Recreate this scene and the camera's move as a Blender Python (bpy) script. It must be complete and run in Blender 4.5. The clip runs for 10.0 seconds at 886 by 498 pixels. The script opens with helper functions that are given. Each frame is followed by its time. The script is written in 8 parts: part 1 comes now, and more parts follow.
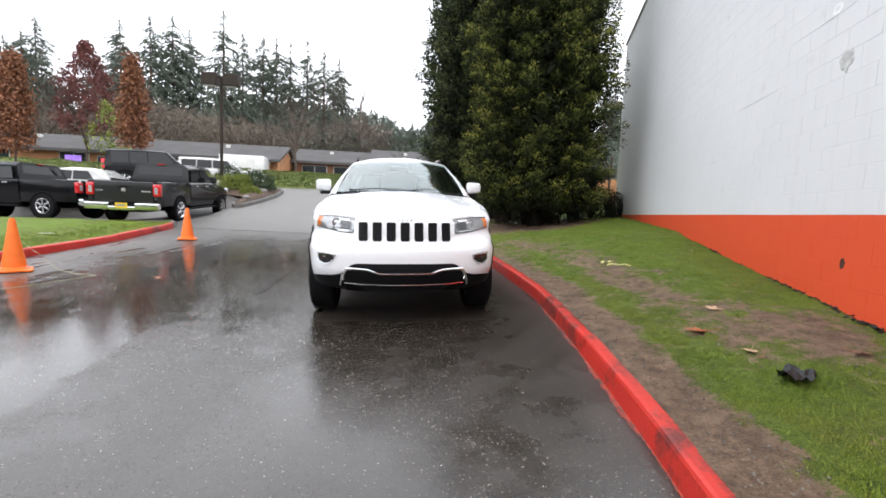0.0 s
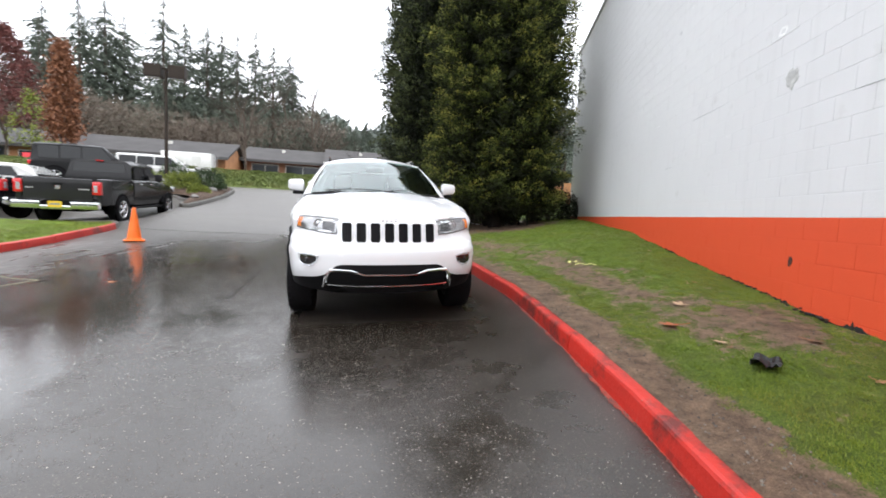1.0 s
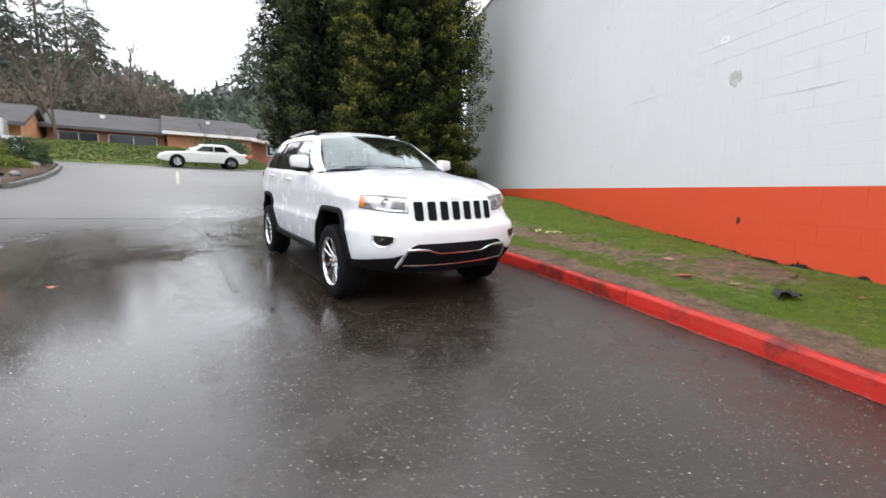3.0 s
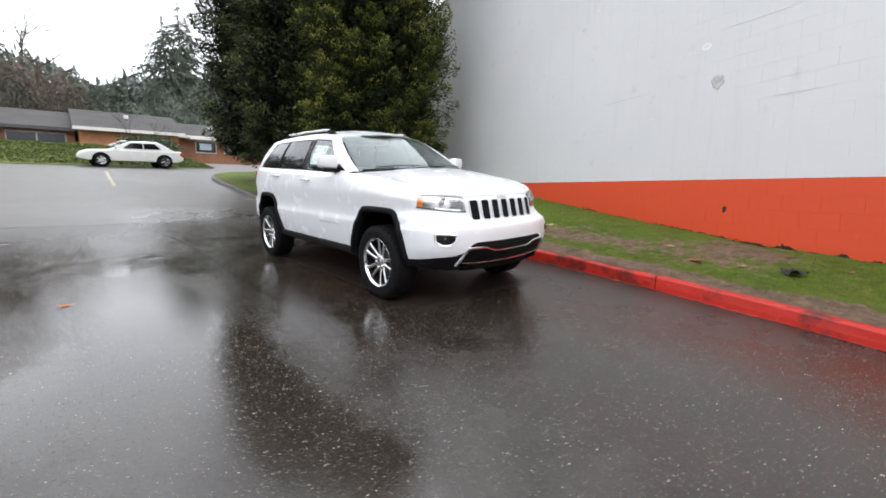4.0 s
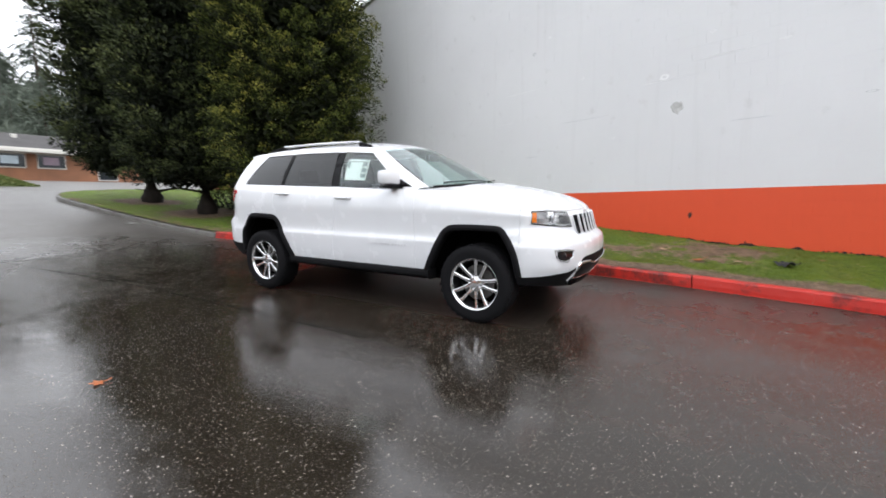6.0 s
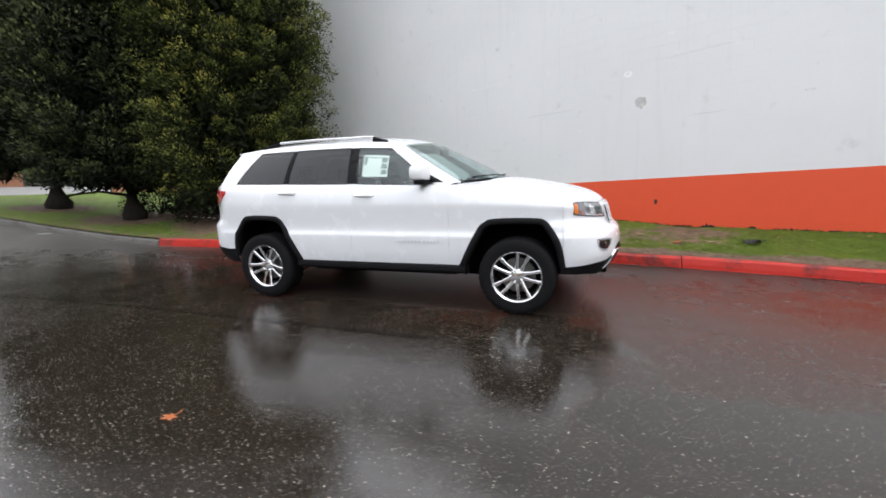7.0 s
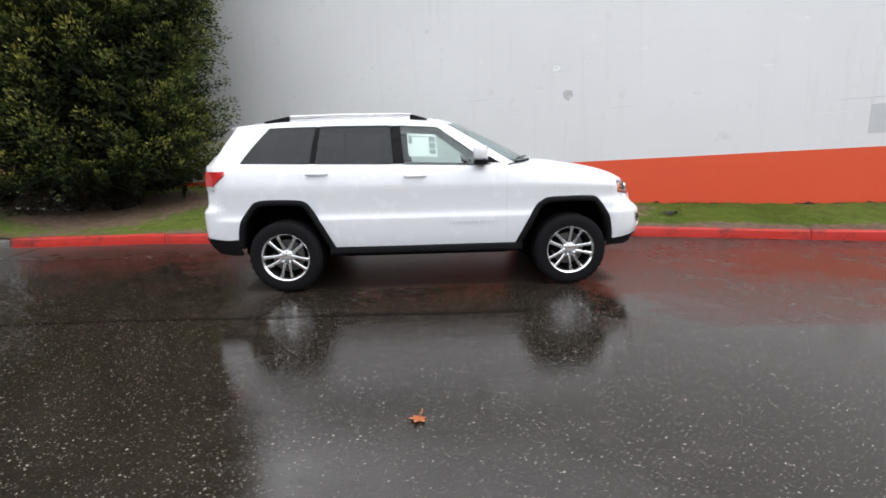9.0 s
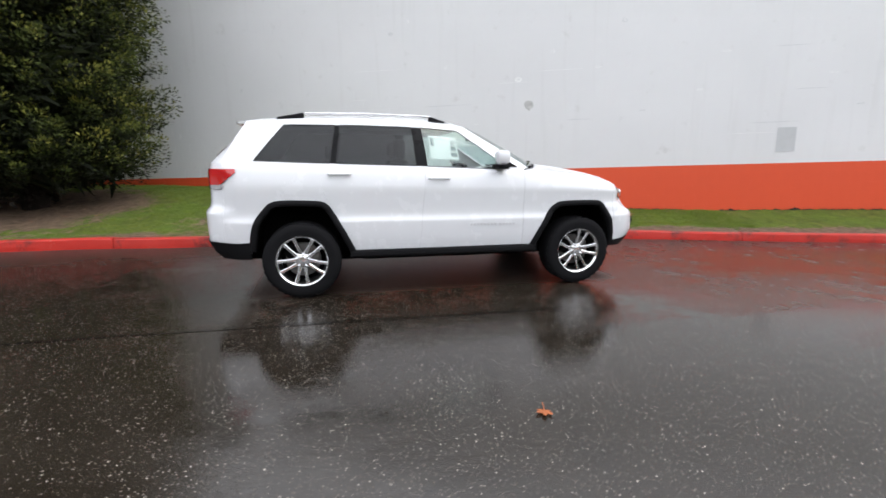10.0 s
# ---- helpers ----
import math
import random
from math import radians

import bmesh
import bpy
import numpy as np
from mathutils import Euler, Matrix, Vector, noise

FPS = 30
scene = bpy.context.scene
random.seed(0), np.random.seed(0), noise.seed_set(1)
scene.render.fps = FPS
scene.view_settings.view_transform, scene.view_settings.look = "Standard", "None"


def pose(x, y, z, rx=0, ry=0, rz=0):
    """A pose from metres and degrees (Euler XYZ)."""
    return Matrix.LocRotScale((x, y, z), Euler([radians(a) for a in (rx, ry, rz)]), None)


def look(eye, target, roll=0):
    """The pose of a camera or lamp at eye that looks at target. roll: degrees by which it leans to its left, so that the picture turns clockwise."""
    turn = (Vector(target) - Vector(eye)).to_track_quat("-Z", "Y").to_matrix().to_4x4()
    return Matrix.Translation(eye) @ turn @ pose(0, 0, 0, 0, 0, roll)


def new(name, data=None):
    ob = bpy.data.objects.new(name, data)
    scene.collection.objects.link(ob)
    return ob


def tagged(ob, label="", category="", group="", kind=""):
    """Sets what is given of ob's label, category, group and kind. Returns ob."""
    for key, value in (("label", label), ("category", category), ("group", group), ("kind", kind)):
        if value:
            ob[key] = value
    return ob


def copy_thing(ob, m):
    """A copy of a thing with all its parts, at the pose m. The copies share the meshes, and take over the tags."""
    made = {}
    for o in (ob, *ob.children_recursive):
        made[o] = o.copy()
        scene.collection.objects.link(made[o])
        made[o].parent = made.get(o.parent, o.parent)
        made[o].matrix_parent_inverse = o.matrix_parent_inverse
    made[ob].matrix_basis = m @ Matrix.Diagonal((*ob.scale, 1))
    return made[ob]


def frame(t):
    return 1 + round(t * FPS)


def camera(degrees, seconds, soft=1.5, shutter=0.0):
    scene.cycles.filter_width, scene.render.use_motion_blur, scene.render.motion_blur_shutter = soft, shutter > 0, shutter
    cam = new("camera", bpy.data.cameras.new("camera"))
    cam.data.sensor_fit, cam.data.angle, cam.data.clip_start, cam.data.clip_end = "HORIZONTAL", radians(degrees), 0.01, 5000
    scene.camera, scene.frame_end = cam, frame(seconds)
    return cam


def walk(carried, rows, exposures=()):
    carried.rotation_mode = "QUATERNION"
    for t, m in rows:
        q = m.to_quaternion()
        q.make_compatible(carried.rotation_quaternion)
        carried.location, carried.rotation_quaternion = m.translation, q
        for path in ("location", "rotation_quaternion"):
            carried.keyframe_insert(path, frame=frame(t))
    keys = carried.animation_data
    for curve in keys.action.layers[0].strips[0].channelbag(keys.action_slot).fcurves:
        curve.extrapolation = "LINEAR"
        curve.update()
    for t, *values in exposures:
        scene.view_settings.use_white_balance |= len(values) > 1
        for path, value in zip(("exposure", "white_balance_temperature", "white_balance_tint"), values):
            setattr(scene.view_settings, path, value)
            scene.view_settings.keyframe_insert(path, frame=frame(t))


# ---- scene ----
EXPOSURE = 0.0
cam = camera(91.4, 10.0, soft=1.7, shutter=0.35)
PATH = [
    (0, (-0.188, -4.881, 1.111), (0.07, -2.906, 0.933), 2.3),
    (0.5, (-0.236, -4.878, 1.109), (0.079, -2.911, 0.94), 2.6),
    (1, (-0.478, -4.866, 1.097), (-0.009, -2.928, 0.934), 2.6),
    (1.5, (-0.869, -4.814, 1.085), (-0.205, -2.935, 0.912), 1.0),
    (2, (-1.311, -4.629, 1.042), (-0.532, -2.8, 0.827), 2.6),
    (2.5, (-1.817, -4.482, 1.014), (-0.891, -2.728, 0.757), 2.3),
    (2.7, (-2.029, -4.398, 1.034), (-1.04, -2.68, 0.771), 1.6),
    (3.8, (-3.129, -3.704, 1.088), (-1.851, -2.189, 0.82), 1.1),
    (4, (-3.286, -3.622, 1.092), (-1.973, -2.14, 0.81), 0.1),
    (4.5, (-3.636, -3.142, 1.113), (-2.213, -1.762, 0.844), -1.4),
    (5, (-3.983, -2.717, 1.118), (-2.395, -1.521, 0.899), -1.8),
    (5.5, (-4.262, -2.237, 1.117), (-2.621, -1.12, 0.876), -2.6),
    (6, (-4.511, -1.753, 1.14), (-2.793, -0.755, 0.913), -1.3),
    (6.2, (-4.612, -1.56, 1.136), (-2.839, -0.675, 0.866), -1.6),
    (7.3, (-5.05, -0.432, 1.226), (-3.162, 0.155, 0.922), -4.1),
    (7.5, (-5.131, -0.224, 1.248), (-3.228, 0.263, 0.873), -4.8),
    (8, (-5.208, 0.322, 1.256), (-3.287, 0.716, 0.863), -6.6),
    (8.5, (-5.283, 0.836, 1.256), (-3.323, 1.046, 0.92), -4.9),
    (9, (-5.312, 1.376, 1.257), (-3.347, 1.343, 0.885), -3.1),
    (9.5, (-5.254, 1.902, 1.273), (-3.296, 1.717, 0.911), -1.5),
    (10, (-5.232, 2.444, 1.285), (-3.311, 2.027, 0.917), -1.5),
]
walk(cam, [(t, look(eye, target, roll)) for t, eye, target, roll in PATH],
     exposures=[(0.0, EXPOSURE + 0.39), (2.5, EXPOSURE + 0.35), (4.0, EXPOSURE + 0.16), (10.0, EXPOSURE + 0.13)])

# ---- world and light: flat white overcast sky, soft high sun behind the cloud ----
world = bpy.data.worlds.new("overcast_sky")
scene.world = world
world.use_nodes = True
wn, wl = world.node_tree.nodes, world.node_tree.links
bg = wn["Background"]
sky = wn.new("ShaderNodeTexSky")
sky.sky_type, sky.sun_disc = "NISHITA", False
sky.sun_elevation, sky.sun_rotation = radians(53), radians(200)
sky.air_density, sky.dust_density = 1.0, 4.0
dim = wn.new("ShaderNodeVectorMath")
dim.operation = "SCALE"
dim.inputs["Scale"].default_value = 0.1
wl.new(sky.outputs[0], dim.inputs[0])
# cloud deck: thick grey-white layer with slow brightness changes
ctc = wn.new("ShaderNodeTexCoord")
cmap = wn.new("ShaderNodeMapping")
cmap.inputs["Scale"].default_value = (1.0, 1.0, 2.6)
cn = wn.new("ShaderNodeTexNoise")
cn.inputs["Scale"].default_value, cn.inputs["Detail"].default_value = 1.6, 4.0
cr = wn.new("ShaderNodeValToRGB")
cr.color_ramp.elements[0].position, cr.color_ramp.elements[0].color = 0.25, (0.86, 0.90, 0.98, 1)
cr.color_ramp.elements[1].position, cr.color_ramp.elements[1].color = 0.75, (1.12, 1.14, 1.20, 1)
wl.new(ctc.outputs["Generated"], cmap.inputs[0])
wl.new(cmap.outputs[0], cn.inputs["Vector"])
wl.new(cn.outputs[0], cr.inputs[0])
cmix = wn.new("ShaderNodeMix")
cmix.data_type = "RGBA"
cmix.inputs[0].default_value = 0.93
wl.new(dim.outputs[0], cmix.inputs[6])
wl.new(cr.outputs[0], cmix.inputs[7])
wl.new(cmix.outputs[2], bg.inputs["Color"])
bg.inputs["Strength"].default_value = 2.0

sun = new("sun", bpy.data.lights.new("sun", "SUN"))
sun.data.energy, sun.data.angle, sun.data.color = 1.0, radians(40), (1.0, 0.97, 0.93)
sun.matrix_world = look((-9, -25, 36), (0, 0, 0))


# ---- material helpers ----
def link(nt, a, b):
    nt.links.new(a, b)


def noise_node(nt, vec, scale, detail=3.0, rough=0.55):
    n = nt.nodes.new("ShaderNodeTexNoise")
    n.inputs["Scale"].default_value, n.inputs["Detail"].default_value, n.inputs["Roughness"].default_value = scale, detail, rough
    nt.links.new(vec, n.inputs["Vector"])
    return n.outputs[0]


def ramp(nt, fac, stops):
    r = nt.nodes.new("ShaderNodeValToRGB")
    e = r.color_ramp.elements
    while len(e) < len(stops):
        e.new(0.5)
    for el, (p, c) in zip(e, stops):
        el.position, el.color = p, (*c, 1) if len(c) == 3 else c
    nt.links.new(fac, r.inputs[0])
    return r.outputs[0]


def mixc(nt, fac, a, b, mode="MIX"):
    m = nt.nodes.new("ShaderNodeMix")
    m.data_type, m.blend_type = "RGBA", mode
    for k, v in ((0, fac), (6, a), (7, b)):
        if isinstance(v, (int, float)):
            m.inputs[k].default_value = v
        elif isinstance(v, tuple):
            m.inputs[k].default_value = (*v, 1)
        else:
            nt.links.new(v, m.inputs[k])
    return m.outputs[2]


def maths(nt, op, a, b=0.0, clamp=False):
    m = nt.nodes.new("ShaderNodeMath")
    m.operation, m.use_clamp = op, clamp
    for k, v in ((0, a), (1, b)):
        if isinstance(v, (int, float)):
            m.inputs[k].default_value = v
        else:
            nt.links.new(v, m.inputs[k])
    return m.outputs[0]


def blank(name):
    m = bpy.data.materials.new(name)
    m.use_nodes = True
    nt = m.node_tree
    b = nt.nodes["Principled BSDF"]
    tc = nt.nodes.new("ShaderNodeTexCoord")
    return m, nt, b, tc.outputs["Object"]


def bump(nt, b, height, strength=0.3, dist=0.01):
    n = nt.nodes.new("ShaderNodeBump")
    n.inputs["Strength"].default_value, n.inputs["Distance"].default_value = strength, dist
    nt.links.new(height, n.inputs["Height"])
    nt.links.new(n.outputs[0], b.inputs["Normal"])


def surface(name, col, rough=0.5, metal=0.0, vary=0.12, scale=6.0, fine=60.0, relief=0.1, dist=0.003, coat=0.0, ior=1.45, island=0.0, objrand=0.0, spec=0.5):
    """A painted, moulded or natural surface: base colour with slow and fine variation, roughness changes and fine relief."""
    m, nt, b, vec = blank(name)
    big, small = noise_node(nt, vec, scale, 4), noise_node(nt, vec, fine, 3)
    lo, hi = tuple(c * (1 - vary) for c in col), tuple(min(1, c * (1 + vary)) for c in col)
    c = ramp(nt, big, [(0.3, lo), (0.7, hi)])
    c = mixc(nt, 0.25, c, ramp(nt, small, [(0.3, lo), (0.7, hi)]))
    if island or objrand:
        src = nt.nodes.new("ShaderNodeNewGeometry").outputs["Random Per Island"] if island else nt.nodes.new("ShaderNodeObjectInfo").outputs["Random"]
        k = max(island, objrand)
        c = mixc(nt, 1.0, c, ramp(nt, src, [(0.0, (1 - k,) * 3), (1.0, (1.0,) * 3)]), "MULTIPLY")
    link(nt, c, b.inputs["Base Color"])
    link(nt, maths(nt, "ADD", maths(nt, "MULTIPLY", maths(nt, "SUBTRACT", big, 0.5), 0.25), rough, True), b.inputs["Roughness"])
    b.inputs["Metallic"].default_value, b.inputs["Coat Weight"].default_value, b.inputs["IOR"].default_value = metal, coat, ior
    b.inputs["Coat Roughness"].default_value = 0.05
    b.inputs["Specular IOR Level"].default_value = spec
    if relief:
        bump(nt, b, small, relief, dist)
    return m


def glassy(name, col, rough=0.0, ior=1.45):
    m, nt, b, vec = blank(name)
    b.inputs["Base Color"].default_value = (*col, 1)
    b.inputs["Transmission Weight"].default_value, b.inputs["IOR"].default_value = 1.0, ior
    n = noise_node(nt, vec, 9.0)
    link(nt, maths(nt, "MULTIPLY", n, rough + 0.02), b.inputs["Roughness"])
    return m


def leafy(name, dark, light, gold=None, rough=0.55, patch=0.8, trans=0.0):
    """Foliage: colour per spray, slow patches and, where given, golden tips."""
    m, nt, b, vec = blank(name)
    isl = nt.nodes.new("ShaderNodeNewGeometry").outputs["Random Per Island"]
    c = ramp(nt, isl, [(0.0, dark), (1.0, light)])
    if gold:
        f = maths(nt, "MULTIPLY", ramp(nt, noise_node(nt, vec, patch, 3), [(0.5, (0, 0, 0)), (0.64, (1, 1, 1))]), ramp(nt, isl, [(0.2, (0, 0, 0)), (0.9, (1, 1, 1))]))
        c = mixc(nt, f, c, gold)
    c = mixc(nt, 0.4, c, ramp(nt, noise_node(nt, vec, patch * 2.2, 3), [(0.35, dark), (0.65, light)]))
    link(nt, c, b.inputs["Base Color"])
    b.inputs["Roughness"].default_value = rough
    b.inputs["Specular IOR Level"].default_value = 0.3
    return m


# ---- mesh helpers ----
def put_mesh(name, verts, faces, mat, parent=None, smooth=False, label="", kind="", category="", group="", mats=None, fmat=None):
    me = bpy.data.meshes.new(name)
    me.from_pydata([tuple(map(float, v)) for v in verts], [], [tuple(map(int, f)) for f in faces])
    for mm in (mats or [mat]):
        me.materials.append(mm)
    if fmat is not None:
        me.polygons.foreach_set("material_index", fmat)
    if smooth:
        me.polygons.foreach_set("use_smooth", [True] * len(me.polygons))
    me.update()
    ob = new(name, me)
    if parent:
        ob.parent = parent
    return tagged(ob, label, category, group, kind)


def part(name, bm, mat, parent=None, label="", smooth=False, kind="", category="", group=""):
    bmesh.ops.recalc_face_normals(bm, faces=bm.faces)
    me = bpy.data.meshes.new(name)
    bm.to_mesh(me)
    bm.free()
    me.materials.append(mat)
    if smooth:
        me.polygons.foreach_set("use_smooth", [True] * len(me.polygons))
        me.set_sharp_from_angle(angle=radians(38))
    ob = new(name, me)
    if parent:
        ob.parent = parent
    return tagged(ob, label, category, group, kind)


def thing(name, m, label, category, group=""):
    ob = new(name)
    ob.empty_display_size = 0.1
    ob.matrix_basis = m
    return tagged(ob, label, category, group)


def box(bm, x0, x1, y0, y1, z0, z1, bev=0.0, m=None):
    r = bmesh.ops.create_cube(bm, size=1.0, matrix=Matrix.Translation(((x0 + x1) / 2, (y0 + y1) / 2, (z0 + z1) / 2)) @ Matrix.Diagonal((x1 - x0, y1 - y0, z1 - z0, 1)))
    vs = r["verts"]
    if bev:
        es = list({e for v in vs for e in v.link_edges})
        rb = bmesh.ops.bevel(bm, geom=es, offset=bev, segments=2, profile=0.5, affect="EDGES")
        vs = list({v for f in rb["faces"] for v in f.verts} | {v for v in vs if v.is_valid})
    if m is not None:
        bmesh.ops.transform(bm, matrix=m, verts=vs)
    return vs


def boxes(*specs, bev=0.0):
    bm = bmesh.new()
    for sp in specs:
        box(bm, *sp, bev=bev)
    return bm


def tube(bm, pts, radii, sides=8, cap=True):
    """A tapered tube along a polyline."""
    pts = [Vector(p) for p in pts]
    if isinstance(radii, (int, float)):
        radii = [radii] * len(pts)
    rings = []
    for i, p in enumerate(pts):
        d = (pts[min(i + 1, len(pts) - 1)] - pts[max(i - 1, 0)]).normalized()
        q = d.to_track_quat("Z", "Y")
        rings.append([bm.verts.new(p + q @ Vector((radii[i] * math.cos(a), radii[i] * math.sin(a), 0))) for a in np.linspace(0, 2 * math.pi, sides, endpoint=False)])
    for a, b in zip(rings, rings[1:]):
        for k in range(sides):
            bm.faces.new((a[k], a[(k + 1) % sides], b[(k + 1) % sides], b[k]))
    if cap and sides > 2:
        bm.faces.new(rings[0][::-1])
        bm.faces.new(rings[-1])
    return bm


def lathe(bm, prof, seg=32, axis="z", m=None):
    """Turns (radius, height) points about an axis."""
    vs, rings = [], []
    for r, h in prof:
        ring = []
        for a in np.linspace(0, 2 * math.pi, seg, endpoint=False):
            c, s = r * math.cos(a), r * math.sin(a)
            p = {"z": (c, s, h), "x": (h, c, s), "y": (c, h, s)}[axis]
            ring.append(bm.verts.new(Vector(p) if m is None else m @ Vector(p)))
        rings.append(ring)
    for a, b in zip(rings, rings[1:]):
        for k in range(seg):
            bm.faces.new((a[k], a[(k + 1) % seg], b[(k + 1) % seg], b[k]))
    return bm


def prism(bm, poly, axis, a, b):
    """Extrudes a polygon (in the other two axes) from a to b along an axis."""
    def at(p, w):
        return {"x": (w, p[0], p[1]), "y": (p[0], w, p[1]), "z": (p[0], p[1], w)}[axis]
    lo, hi = [bm.verts.new(at(p, a)) for p in poly], [bm.verts.new(at(p, b)) for p in poly]
    n = len(poly)
    bm.faces.new(lo)
    bm.faces.new(hi[::-1])
    for i in range(n):
        bm.faces.new((lo[i], lo[(i + 1) % n], hi[(i + 1) % n], hi[i]))
    return bm


def grid_faces(nu, nv, base=0):
    i, j = np.meshgrid(np.arange(nu - 1), np.arange(nv - 1), indexing="ij")
    a = base + i * nv + j
    return np.stack([a, a + nv, a + nv + 1, a + 1], -1).reshape(-1, 4)


def fbm(x, y, z=0.0, s=1.0):
    return noise.fractal(Vector((x * s, y * s, z)), 1.0, 2.0, 3)


# ---- the lie of the land ----
def slope(y):
    return np.interp(y, [-400, -40, -8, 5, 8.2, 11.7, 15, 17, 19.5, 25, 36, 55, 90, 160, 420], [-2.5, -0.9, -0.24, 0.15, 0.3, 0.68, 1.15, 1.42, 1.78, 2.15, 3.0, 3.7, 7.0, 16.0, 50.0])


def road_z(x, y):
    x, y = np.asarray(x, float), np.asarray(y, float)
    near = np.clip(1 - (y - 6) / 4, 0, 1)
    left = np.clip((-3.2 - x) / 1.5, 0, 1)
    lot = np.interp(y, [7, 10.4, 14, 15.2, 16.2], [0, 0.1, 0.41, 0.2, 0]) * np.interp(x, [-20, -16, -12, -6.9, -6.4], [0, 2, 2, 1, 0])
    return slope(y) - lot + 0.025 * np.clip(x, -1, 1.6) * near + 0.09 * np.clip(x - 0.9, 0, 0.7) * near - 0.06 * left * near


def kerb_x(y):
    return np.interp(y, [-30, -7.8, -5.0, -3.76, -3.26, -2.79, -2.14, -1.33, -0.6, 0, 0.8, 2.9, 4.7, 7, 8.2, 11.7, 15.5, 16.7, 17.5, 18.2, 18.7, 19.1, 19.4, 19.6], [-9.0, 0.0, 0.72, 0.995, 1.09, 1.185, 1.29, 1.415, 1.51, 1.57, 1.60, 1.62, 1.62, 1.66, 1.72, 1.78, 1.62, 1.66, 1.85, 2.3, 3.0, 4.2, 7.0, 60.0])


WALL_A, WALL_C = 0.385, 4.30      # the wall's face: x = C + A * y


def wall_x(y):
    return WALL_C + WALL_A * y


def wall_foot(y):
    return np.interp(y, [-30, -12, -8, -5, -2, 0.57, 3.2, 7, 11], [0.0, 0.2, 0.25, 0.27, 0.37, 0.62, 0.89, 1.05, 1.15])


def lawn_z(x, y):
    x, y = np.asarray(x, float), np.asarray(y, float)
    k = kerb_x(y) + 0.16
    z0 = road_z(np.minimum(kerb_x(y), 40), y) + 0.145
    f = np.clip((x - k) / np.maximum(wall_x(np.minimum(y, 11)) - k, 0.3), 0, 1)
    z1 = np.where(y < 11, wall_foot(y), np.maximum(z0, 1.15))
    return z0 + (z1 - z0) * (0.35 * f + 0.65 * f * f * (3 - 2 * f))

# ---- materials ----
def wet_asphalt():
    m, nt, b, vec = blank("wet_asphalt")
    # stones of uneven outline: cell pattern on a bent coordinate, each cell with its own size
    bend = nt.nodes.new("ShaderNodeTexNoise")
    bend.inputs["Scale"].default_value = 60.0
    link(nt, vec, bend.inputs["Vector"])
    bent = nt.nodes.new("ShaderNodeVectorMath")
    bent.operation = "MULTIPLY_ADD"
    link(nt, bend.outputs["Color"], bent.inputs[0])
    bent.inputs[1].default_value = (0.020, 0.020, 0.020)
    link(nt, vec, bent.inputs[2])

    def stones(scale, share, big):
        t = nt.nodes.new("ShaderNodeTexVoronoi")
        t.inputs["Scale"].default_value = scale
        link(nt, bent.outputs[0], t.inputs["Vector"])
        pick = nt.nodes.new("ShaderNodeSeparateColor")
        link(nt, t.outputs["Color"], pick.inputs[0])
        size = maths(nt, "MULTIPLY", maths(nt, "SUBTRACT", pick.outputs[0], 1 - share), big / share)
        return ramp(nt, maths(nt, "SUBTRACT", size, t.outputs["Distance"]), [(0.0, (0, 0, 0)), (0.10, (1, 1, 1))]), t.outputs["Distance"], pick.outputs[1]
    s1, d1, k1 = stones(84.0, 0.33, 0.42)
    s2, d2, k2 = stones(140.0, 0.42, 0.52)
    fine, mid, slow = noise_node(nt, vec, 230, 3, 0.7), noise_node(nt, vec, 4.0, 5, 0.6), noise_node(nt, vec, 0.45, 4, 0.6)
    # the lane along the car is newer and lies under a water film; the lot beside and the street are older and worn
    sep = nt.nodes.new("ShaderNodeSeparateXYZ")
    link(nt, vec, sep.inputs[0])
    lane = maths(nt, "ADD", sep.outputs[0], maths(nt, "MULTIPLY", maths(nt, "SUBTRACT", slow, 0.5), 3.0))
    worn = maths(nt, "MAXIMUM", maths(nt, "MULTIPLY", maths(nt, "ADD", lane, 4.7), -1.0), maths(nt, "MULTIPLY", maths(nt, "SUBTRACT", sep.outputs[1], 8.5), 0.4))
    worn = maths(nt, "ADD", maths(nt, "MULTIPLY", worn, 0.6), 0.5, True)
    front = maths(nt, "MULTIPLY", maths(nt, "SUBTRACT", -0.2, sep.outputs[1]), 0.4, True)
    edge = maths(nt, "MULTIPLY", maths(nt, "SUBTRACT", sep.outputs[0], 0.3), 0.5, True)
    worn = maths(nt, "MAXIMUM", worn, maths(nt, "MINIMUM", maths(nt, "MAXIMUM", front, maths(nt, "MULTIPLY", edge, 0.7)), 0.44))
    grit = ramp(nt, fine, [(0.35, (0.010, 0.0076, 0.0056)), (0.65, (0.034, 0.027, 0.0205))])
    old = ramp(nt, fine, [(0.35, (0.055, 0.051, 0.047)), (0.65, (0.165, 0.155, 0.144))])
    pale = maths(nt, "MAXIMUM", maths(nt, "MULTIPLY", maths(nt, "ADD", lane, 5.6), -1.0), maths(nt, "MULTIPLY", maths(nt, "SUBTRACT", sep.outputs[1], 8.5), 0.4))
    pale = maths(nt, "ADD", maths(nt, "MULTIPLY", pale, 0.6), 0.5, True)
    pale = maths(nt, "MAXIMUM", pale, maths(nt, "MULTIPLY", front, 0.14))
    c = mixc(nt, pale, grit, old)
    c = mixc(nt, maths(nt, "MULTIPLY", s2, 0.6), c, ramp(nt, k2, [(0.3, (0.038, 0.030, 0.023)), (0.95, (0.25, 0.215, 0.175))]))
